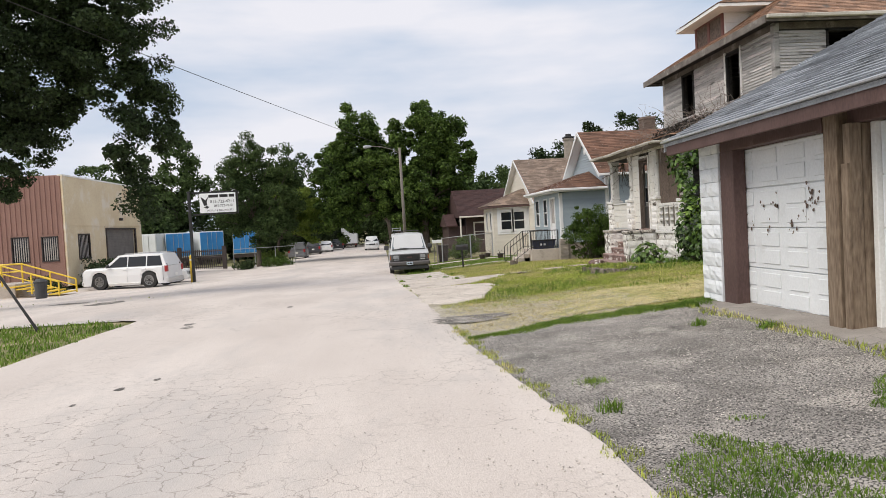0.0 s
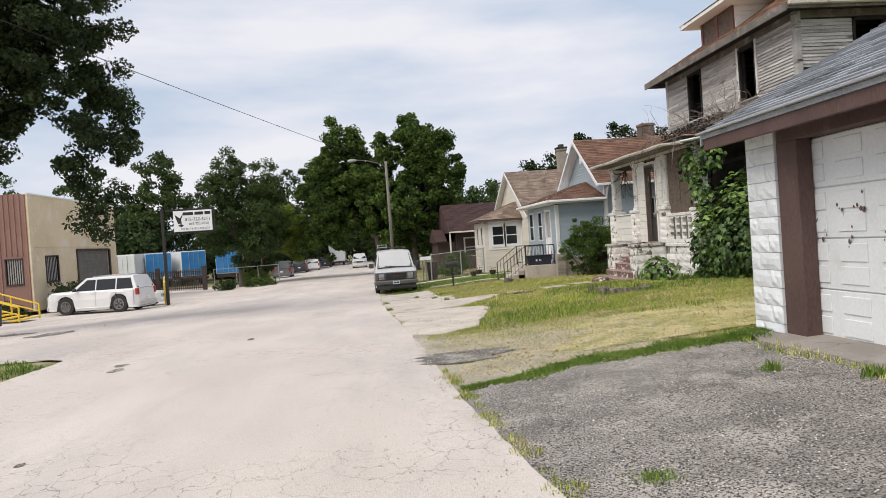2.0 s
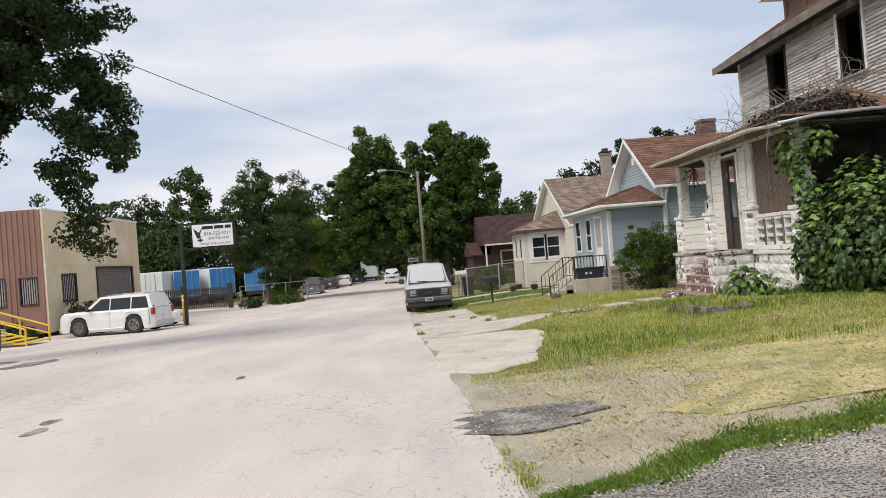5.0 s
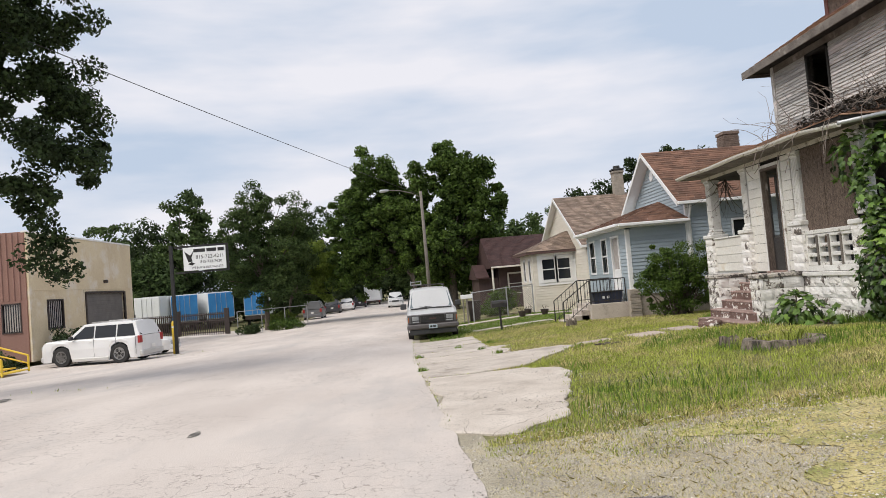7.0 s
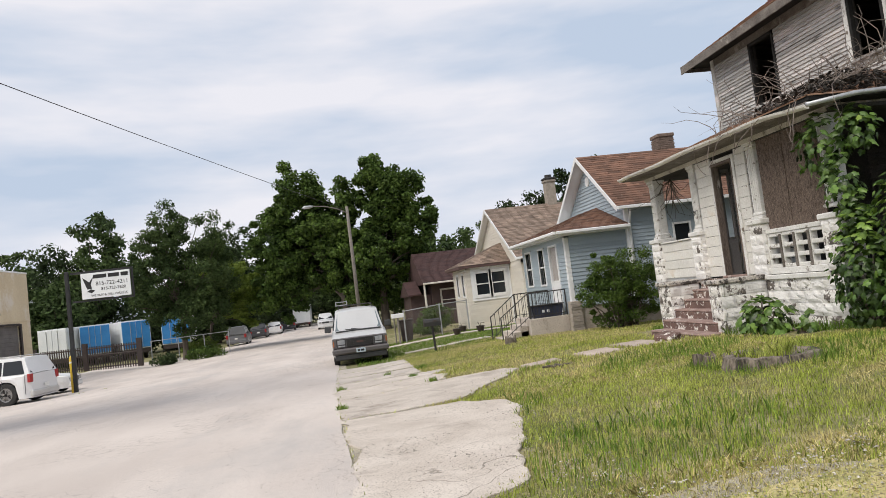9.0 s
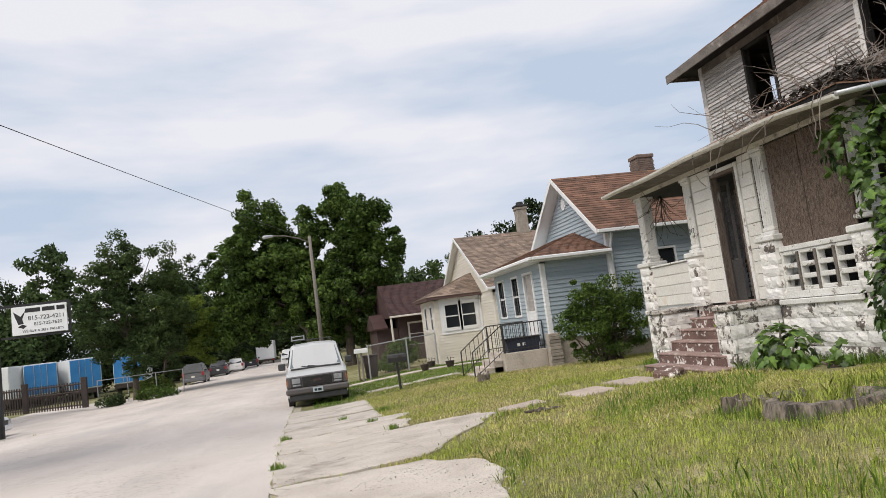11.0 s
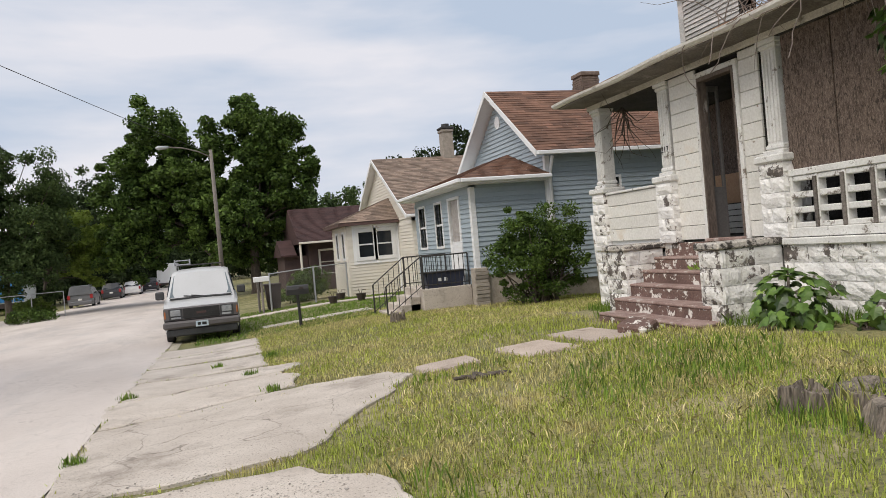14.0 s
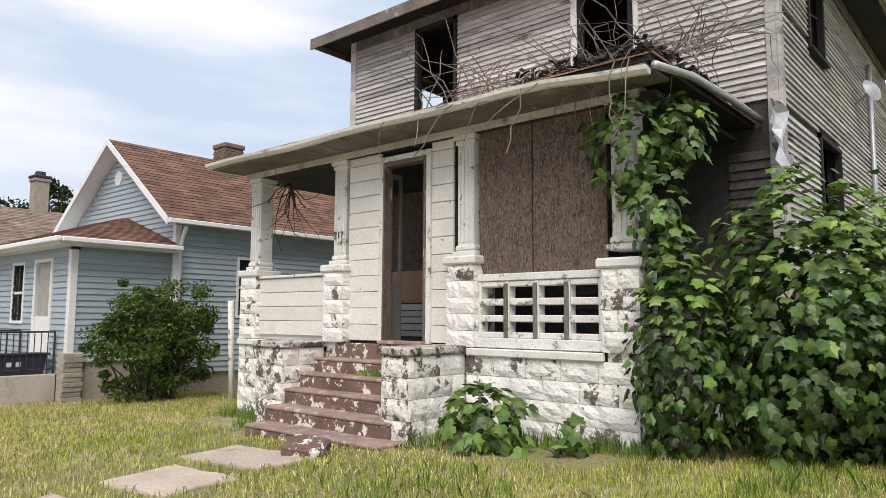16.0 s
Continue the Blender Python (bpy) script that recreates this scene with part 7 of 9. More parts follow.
mbody.prism([(38.7 + a, mz + 0.86 + z) for a, z in prof], "x", 0.0, 0.56)
part("box", mbody, M["iron"], mb)
part("door", Build().prism([(38.7 + a * 1.05, mz + 0.86 + z * 1.05) for a, z in prof], "x", -0.02, -0.001), M["dark_metal"], mb)
part("flag", Build().box(0.3, 0.42, 38.57, 38.58, mz + 1.0, mz + 1.06), M["dark_metal"], mb)
guy = thing("guy_wire", (-9.9, 19.6, gz(-9.9, 19.6)), "steel guy wire with a pale plastic guard anchored in the grass", "guy wire")
ga, gb_ = Vector((-9.95, 19.6, -0.1)), Vector((-13.6, 20.6, 5.2))
part("wire", Build().tube([ga, gb_], 0.012, 6), M["iron"], guy)
part("guard", Build().tube([ga.lerp(gb_, 0.24), ga.lerp(gb_, 0.75)], 0.04, 8), M["trailer_white"], guy, shade=True)
part("anchor", Build().tube([ga - Vector((0, 0, 0.05)), ga.lerp(gb_, 0.23)], 0.025, 6), M["iron"], guy)
bin_ = thing("trash_can", (-18.4, 37.6, gz(-18, 37.6)), "dark plastic trash can with a domed lid", "trash can")
part("body", Build().lathe([(0.22, -0.75), (0.26, -0.05)], (-18.4, 37.6, 0.0), "z", 16), M["plastic"], bin_)
part("lid", Build().lathe([(0.28, -0.049), (0.28, -0.01), (0.16, 0.1), (0.05, 0.12)], (-18.4, 37.6, 0.0), "z", 16), M["plastic"], bin_)
fp = thing("fence_post", (6.35, 33.5, gz(6.3, 33.5)), "leaning white painted pipe fence post with slack wire", "fence post")
part("post", Build().tube([(6.4, 33.5, -0.5), (6.3, 33.5, 1.62)], 0.055, 10), M["peel"], fp, shade=True)
part("wire", Build().tube([(6.32, 33.5, 1.3), (7.6, 34.0, 1.2), (9.5, 34.5, 1.28)], 0.008, 5), M["iron"], fp)
part("wire", Build().tube([(6.33, 33.5, 0.6), (7.6, 34.0, 0.52), (9.5, 34.5, 0.62)], 0.006, 5), M["iron"], fp)
pp = single("leaning_pipe", Build().tube([(4.93, 24.62, -0.2), (4.9, 24.6, 1.05)], 0.03, 8), M["galv"], "grey pipe standing against the porch corner", "pipe", shade=True)
# chain-link fence between the lawns
cf = thing("yard_fence", (1.2, 50, gz(1, 50)), "grey chain-link yard fence with a wooden gate section", "fence")
FP = [(0.15, 48.5), (2.0, 49.2), (3.5, 49.9)]
for x, y in FP:
    part("post", Build().tube([(x, y, gz(x, y) - 0.1), (x, y, gz(x, y) + 1.55)], 0.035, 8), M["galv"], cf)
for (xa, ya), (xb, yb) in zip(FP, FP[1:]):
    part("top_rail", Build().tube([(xa, ya, gz(xa, ya) + 1.5), (xb, yb, gz(xb, yb) + 1.5)], 0.022, 6), M["galv"], cf)
    mesh_b = Build()
    Ld = math.hypot(xb - xa, yb - ya)
    nn = int(Ld / 0.12)
    for k in range(-12, nn):
        for s in (1, -1):
            u0, u1 = k * 0.12, k * 0.12 + 1.44
            z0, z1 = (0.05, 1.49) if s > 0 else (1.49, 0.05)
            c0, c1 = max(u0, 0), min(u1, Ld)
            if c1 <= c0:
                continue
            za, zb = z0 + (z1 - z0) * (c0 - u0) / 1.44, z0 + (z1 - z0) * (c1 - u0) / 1.44
            pa, pb = Vector((xa, ya, gz(xa, ya))).lerp(Vector((xb, yb, gz(xb, yb))), c0 / Ld), Vector((xa, ya, gz(xa, ya))).lerp(Vector((xb, yb, gz(xb, yb))), c1 / Ld)
            mesh_b.tube([pa + Vector((0, 0, za)), pb + Vector((0, 0, zb))], 0.004, 3, False)
    part("chain_link", mesh_b, M["rollup"], cf, kind="stuff")
for k in range(7):
    x, y = -0.35 + k * 0.02, 48.6 + k * 0.24
    part("board", Build().box(x, x + 0.03, y, y + 0.2, gz(x, y) - 0.05, gz(x, y) + 1.25, 0.004), M["pole"], cf, "weathered grey fence board")
bn = thing("wheelie_bin", (0.35, 50.2, gz(0.35, 50.2)), "dark green wheeled refuse bin beside the fence", "bin")
bz = gz(0.35, 50.2)
part("body", Build().prism([(0.1, bz), (0.6, bz), (0.68, bz + 1.0), (0.02, bz + 1.0)], "y", 49.9, 50.5), M["dark_metal"], bn)
part("lid", Build().box(-0.02, 0.72, 49.86, 50.54, bz + 1.001, bz + 1.07, 0.02), M["dark_metal"], bn)
mb2 = thing("white_mailbox", (-0.2, 47.9, gz(-0.2, 47.9)), "small white mailbox on a grey post", "mailbox")
part("box", Build().box(-0.5, 0.1, 47.75, 47.95, 0.42, 0.62, 0.02), M["vinyl_white"], mb2)
part("post", Build().tube([(-0.2, 47.85, gz(-0.2, 47.9) - 0.1), (-0.2, 47.85, 0.42)], 0.045, 8), M["pole"], mb2)
for x, y in ((2.4, 47.0), (3.0, 48.9), (3.4, 46.4)):
    z = gz(x, y)
    pt = thing("flower_pot", (x, y, z), "dark pot with withered flowers on the lawn", "flower pot", "pots on the lawn")
    part("pot", Build().lathe([(0.13, -0.02), (0.2, 0.25), (0.21, 0.27), (0.17, 0.26)], (x, y, z), "z", 12), M["dark_metal"], pt)
    part("plant", Build().tube([(x, y, z + 0.2), (x + 0.05, y, z + 0.42), (x + 0.2, y, z + 0.38)], 0.015, 5).tube([(x, y, z + 0.2), (x - 0.1, y, z + 0.45)], 0.015, 5), M["bark"], pt)

# ---- stumps and litter ----
def stump(cx, cy, r, h, label, seed):
    rr = random.Random(seed)
    z = gz(cx, cy)
    n = 56
    lob = [r * (1 + 0.16 * math.sin(3 * a * 6.283 / n + seed) + 0.09 * rr.uniform(-1, 1)) for a in range(n)]
    t = [h * (0.75 + 0.35 * math.sin(a * 6.283 / n * 2 + 1) * 0.4 + 0.04 * rr.uniform(-1, 1)) * (0.55 if noise.noise(Vector((a * 0.31, seed, 0.5))) > 0.18 else 1.0) for a in range(n)]
    s = thing("tree_stump", (cx, cy, z), label, "stump")
    vs = [(cx + 1.12 * lob[a] * math.cos(a * 6.283 / n), cy + 1.12 * lob[a] * math.sin(a * 6.283 / n), z - 0.08) for a in range(n)]
    vs += [(cx + lob[a] * math.cos(a * 6.283 / n), cy + lob[a] * math.sin(a * 6.283 / n), z + t[a]) for a in range(n)]
    vs += [(cx + 0.86 * lob[a] * math.cos(a * 6.283 / n), cy + 0.86 * lob[a] * math.sin(a * 6.283 / n), z + t[a] + 0.01) for a in range(n)]
    vs += [(cx + 0.68 * lob[a] * math.cos(a * 6.283 / n), cy + 0.68 * lob[a] * math.sin(a * 6.283 / n), z + t[a] * 0.72) for a in range(n)]
    vs.append((cx, cy, z + h * 0.35))
    fs = [(k * n + a, k * n + (a + 1) % n, (k + 1) * n + (a + 1) % n, (k + 1) * n + a) for k in range(3) for a in range(n)] + [(3 * n + a, 3 * n + (a + 1) % n, 4 * n) for a in range(n)]
    part("wood", Build().add(vs, fs), M["stump"], s, "cracked grey wood with a hollow rotten middle")
    return s


stump(2.22, 22.75, 0.5, 0.13, "wide rotten tree stump with a hollow top in the grass", 3)
stump(1.78, 23.3, 0.13, 0.17, "narrow upright stump piece beside the wide stump", 5)
stump(2.0, 34.8, 0.15, 0.27, "small grey stump standing in the lawn", 8)
bk = thing("fallen_bark", (0.8, 26.4, gz(0.8, 26.4)), "dark strips of fallen bark lying in the grass", "bark")
for k in range(7):
    part("strip", Build().box(-0.09, 0.09, -0.03, 0.03, 0, 0.03, 0.01, m=pose(0.62 + k * 0.07, 26.4 + 0.03 * math.sin(k), gz(0.8, 26.4) + 0.02, 0, 10 * math.sin(k * 2), k * 31)), M["bark"], bk)

# ---- trees ----
def leaf_cloud(rng, centres, radii, n, size, flat=0.75, up=0.35):
    """Diamond leaves gathered in clumps. Returns (n*4, 3)."""
    k = rng.integers(0, len(centres), n)
    d = rng.normal(size=(n, 3))
    d /= np.linalg.norm(d, axis=1, keepdims=True)
    r = rng.random(n) ** 0.45
    p = centres[k] + d * (r * radii[k])[:, None] * np.array([1, 1, flat])
    nv = rng.normal(size=(n, 3)) + d * 0.7
    nv[:, 2] += up
    nv /= np.linalg.norm(nv, axis=1, keepdims=True)
    ref = rng.normal(size=(n, 3))
    u = np.cross(nv, ref)
    u /= np.linalg.norm(u, axis=1, keepdims=True)
    w = np.cross(nv, u)
    s = size * (0.6 + 0.8 * rng.random(n))[:, None]
    q = np.stack([p - u * s, p - w * s * 0.55 + nv * s * 0.12, p + u * s, p + w * s * 0.55 + nv * s * 0.12], axis=1)
    return q.reshape(-1, 3)


def tree(name, base, blobs, n, size, material, label, seed, clumps=60, clump_r=(0.5, 1.2), trunk_r=0.3, fork=0.35, twigs=24, hollow=0.25, reach=99.0):
    """Tapered trunk, limbs to the clumps and a leafy crown. blobs: (x, y, z, rx, ry, rz) in world coordinates."""
    rng = np.random.default_rng(seed)
    x0, y0 = base[0], base[1]
    z0 = gz(x0, y0)
    t = thing(name, (x0, y0, z0), label, "tree")
    vol = np.array([b[3] * b[4] * b[5] for b in blobs])
    which = rng.choice(len(blobs), clumps, p=vol / vol.sum())
    cs = []
    for b in which:
        c = np.array(blobs[b][:3])
        d = rng.normal(size=3)
        d /= np.linalg.norm(d)
        cs.append(c + d * np.array(blobs[b][3:]) * (hollow + (1 - hollow) * rng.random() ** 0.5))
    cs = np.array(cs)
    rs = rng.uniform(*clump_r, clumps)
    part("crown", quads_mesh("crown", leaf_cloud(rng, cs, rs, n, size), n, material), None, t, kind="stuff")
    top = cs[:, 2].max()
    zf = z0 + (top - z0) * fork
    cen = np.array(blobs)[:, :3].mean(axis=0)
    tb = Build()
    mid = Vector((x0 + (cen[0] - x0) * 0.15, y0 + (cen[1] - y0) * 0.15, zf))
    tb.tube([(x0, y0, z0 - 0.2), (x0, y0, z0 + 0.3), tuple(Vector((x0, y0, z0)).lerp(mid, 0.5)), tuple(mid)], [trunk_r * 1.35, trunk_r, trunk_r * 0.85, trunk_r * 0.7], 10, False)
    part("trunk", tb, M["bark"], t, shade=True)
    lb = Build()
    for i in rng.choice(clumps, min(twigs, clumps), replace=False):
        e = Vector(cs[i])
        if math.hypot(e.x - x0, e.y - y0) > reach:
            continue
        a = Vector((x0, y0, z0)).lerp(mid, 0.75 + 0.25 * rng.random())
        m_ = a.lerp(e, 0.5) + Vector((rng.normal() * 0.3, rng.normal() * 0.3, 0.3))
        lb.tube([a, m_, e], [trunk_r * 0.42, trunk_r * 0.2, 0.02], 6, False)
    part("branchwork", lb, M["bark"], t, shade=True, kind="stuff")
    return t


# tall pair of maples beside the street
tree("maple_tree", (-1.5, 73), [(-5.6, 73, 9.8, 2.2, 2.4, 3.6), (-7.3, 73.5, 6.2, 2.9, 3.0, 4.2), (-4.0, 73, 6.2, 2.6, 3, 4.0), (-7.5, 73.5, 2.5, 2.4, 2.5, 2.0)], 62000, 0.135, M["leaf"], "tall broad maple with a dense dark green crown", 11, 330, (0.35, 0.85), 0.35)
tree("maple_tree", (0.6, 71.5), [(1.2, 71.5, 10.2, 2.3, 2.4, 3.5), (3.0, 71.5, 8.2, 2.4, 2.8, 3.8), (-2.0, 72, 8.6, 1.2, 1.8, 3.1), (0.6, 71.5, 4.4, 4.2, 3.0, 3.8)], 76000, 0.135, M["leaf"], "tall broad maple with a dense dark green crown", 12, 400, (0.35, 0.85), 0.38)
tree("maple_tree", (-2.2, 96), [(-4.5, 96, 8.0, 4.5, 4.0, 4.0), (-7.5, 97, 9.5, 3.5, 3.5, 3.0)], 16000, 0.24, M["leaf_dark"], "dark maple overhanging the street", 13, 60, (0.8, 1.5), 0.3)
# light locust by the gate
tree("locust_tree", (-14.8, 70.5), [(-15.2, 70.5, 8.6, 1.5, 1.8, 2.5), (-12.3, 70.5, 7.4, 1.4, 1.8, 2.1), (-16.6, 70.5, 6.2, 1.8, 2.2, 2.5), (-15.6, 70.5, 4.2, 2.8, 2.6, 2.8), (-12.8, 70.8, 4.6, 2.2, 2.2, 3.0), (-13.5, 70.5, 1.8, 2.6, 2.2, 2.0)], 62000, 0.095, M["leaf_far"], "airy feathery locust tree beside the gate", 14, 300, (0.3, 0.85), 0.22)
tree("young_tree", (-13.9, 75), [(-11.0, 75, 3.4, 1.9, 2.0, 2.7), (-12.6, 75, 4.6, 1.6, 1.8, 2.5), (-10.4, 75, 2.2, 1.5, 1.8, 1.8)], 22000, 0.1, M["leaf_bright"], "bright yellow-green young tree at the kerb", 15, 110, (0.35, 0.8), 0.14)
# big tree overhanging the west verge
tree("shade_tree", (-17.2, 27), [(-14.5, 30, 11.5, 4.6, 3.4, 3.4), (-12.3, 30, 8.4, 2.2, 2.2, 3.0), (-11.2, 30.3, 5.6, 1.4, 1.5, 2.3), (-11.5, 30.4, 3.5, 0.8, 1.0, 1.4), (-15.5, 30, 7.2, 2.4, 2.4, 3.2), (-13.6, 30, 7.4, 1.6, 2.0, 2.2), (-15.4, 30, 4.4, 1.2, 1.5, 1.6), (-14.4, 30, 5.3, 1.0, 1.4, 1.4), (-17.2, 29.5, 6.2, 1.5, 2.0, 3.0)], 190000, 0.063, M["leaf_dark"], "large dark shade tree overhanging the verge", 16, 620, (0.26, 0.6), 0.45, 0.4, 60, 0.05, 3.2)
# woods behind
WOODS = [(-62, 112, 13, 7), (-52, 108, 12, 6.5), (-43, 110, 12.5, 6), (-35, 104, 11.5, 6), (-29.5, 98, 13.2, 4.2), (-24, 103, 11, 5), (-18.5, 106, 12, 5.5), (-17, 118, 13.5, 6), (-3, 132, 14, 7), (-12, 138, 13, 7), (5, 122, 12, 6.5), (14, 112, 9, 6), (-40, 92, 8.5, 4.5), (-31, 90, 6.5, 3.6), (6, 84, 6.5, 3.6), (-72, 100, 13, 7), (-6, 152, 13, 8), (-9, 146, 11, 6), (-2, 146, 11, 6), (20, 130, 11, 7)]
for i, (x, y, h, r) in enumerate(WOODS):
    h *= 1.27
    z = gz(x, y)
    rr = random.Random(i)
    bl = [(x, y, z + h * 0.62, r * 0.75, r * 0.7, h * 0.36), (x + r * rr.uniform(-0.5, 0.5), y, z + h * 0.4, r, r * 0.8, h * 0.3), (x + r * rr.uniform(-0.6, 0.6), y - 1, z + h * 0.22, r * 0.9, r * 0.7, h * 0.22)]
    tree("woodland_tree", (x, y), bl, 11000, 0.235, M["leaf_far"] if i % 3 else M["leaf_dark"], "leafy tree in the row of woods behind the yard", 40 + i, 110, (0.7, 1.5), 0.3, 0.35, 14)
for i, (x, y, h, r) in enumerate([(13.5, 76, 9.0, 2.4), (16, 76, 10, 2.2), (18, 75, 11.8, 1.5), (22, 75, 12.6, 2.6), (25.5, 75, 12.0, 2.6)]):
    bl = [(x, y, h * 0.72, r * 0.8, r * 0.8, h * 0.24), (x + 1, y, h * 0.5, r, r, h * 0.25)]
    tree("backyard_tree", (x, y), bl, 9000, 0.15, M["leaf_dark"], "dark tree behind the houses", 70 + i, 60, (0.5, 1.2), 0.28, 0.4, 16)


def shrub(name, cx, cy, rx, ry, h, n, size, material, label, seed, clumps=40, cr=(0.2, 0.45), stems=12, category="shrub"):
    rng = np.random.default_rng(seed)
    z = gz(cx, cy)
    s = thing(name, (cx, cy, z), label, category)
    cs = []
    for _ in range(clumps):
        d = rng.normal(size=3)
        d /= np.linalg.norm(d)
        k = rng.random() ** 0.4
        cs.append((cx + d[0] * rx * k, cy + d[1] * ry * k, max(z + 0.1, z + h * 0.5 + d[2] * h * 0.48 * k)))
    cs = np.array(cs)
    part("leaves", quads_mesh("leaves", leaf_cloud(rng, cs, rng.uniform(*cr, clumps), n, size), n, material), None, s, kind="stuff")
    b = Build()
    for i in rng.choice(clumps, min(stems, clumps), replace=False):
        e = Vector(cs[i])
        o = Vector((cx + rng.normal() * rx * 0.15, cy + rng.normal() * ry * 0.15, z - 0.05))
        b.tube([o, o.lerp(e, 0.5) + Vector((0, 0, 0.1)), e], [0.025, 0.016, 0.006], 5, False)
    part("branchwork", b, M["bark"], s, kind="stuff")
    return s


shrub("lilac_bush", 5.45, 34.75, 1.4, 0.7, 2.5, 26000, 0.034, M["leaf"], "dense ragged green bush against the blue house", 21, 150, (0.06, 0.36), 50)
shrub("round_shrub", -20.4, 49.2, 1.2, 0.9, 1.75, 2500, 0.07, M["leaf_dark"], "clipped dark shrub by the warehouse", 22)
shrub("round_shrub", -21.3, 51.8, 1.3, 1.0, 2.1, 2500, 0.07, M["leaf_dark"], "clipped dark shrub by the warehouse", 23)
shrub("round_shrub", -22.5, 46.6, 1.1, 0.9, 0.9, 2000, 0.07, M["leaf_dark"], "clipped dark shrub by the warehouse", 24)
shrub("hedge", 1.7, 52.0, 1.3, 0.9, 1.5, 3500, 0.07, M["leaf"], "rounded clipped hedge behind the fence", 25)
shrub("weed_bush", -12.6, 66.2, 1.4, 0.7, 0.8, 1800, 0.08, M["leaf"], "low weeds at the foot of the fence", 26)
shrub("weed_bush", -14.2, 73.5, 1.6, 1.0, 1.4, 2200, 0.1, M["leaf_light"], "weedy bushes at the kerb", 27)
shrub("weed_bush", -15.2, 66.0, 1.0, 0.7, 0.7, 1400, 0.08, M["leaf_dark"], "low weeds at the foot of the gate", 28)
for k, (x, y, rx, h) in enumerate([(-11, 128, 4.5, 6.5), (-5.5, 133, 5.0, 7.0), (0.5, 126, 4.0, 6.5), (-15, 112, 4.0, 6.0), (-20, 99, 4.5, 5.5), (-27, 98, 5.0, 5.5), (-34, 97, 5.0, 6.0), (-41, 99, 5.0, 6.0)]):
    shrub("underbrush", x, y, rx, 1.5, h, 5000, 0.2, M["leaf_dark"], "dark thicket under the woodland trees", 120 + k, 60, (0.6, 1.4), 8)
shrub("side_brush", 9.4, 22.8, 2.2, 0.6, 2.3, 2200, 0.06, M["leaf_light"], "tall thin brush along the side wall", 29, 120, (0.12, 0.35))

# ---- the vine mass and the hanging vine ----
def vine_leaf_mesh(name, s, material):
    """A lobed grape leaf with a folded midrib."""
    pts = [(0, 0), (0.28, -0.12), (0.46, 0.14), (0.36, 0.3), (0.5, 0.52), (0.24, 0.62), (0, 1.0), (-0.24, 0.62), (-0.5, 0.52), (-0.36, 0.3), (-0.46, 0.14), (-0.28, -0.12)]
    vs = [(x * s, y * s, -abs(x) * 0.35 * s - 0.12 * s * y * y) for x, y in pts] + [(0, 0.4 * s, 0.03 * s)]
    fs = [(i, (i + 1) % 12, 12) for i in range(12)]
    return mesh(name, vs, fs, material)


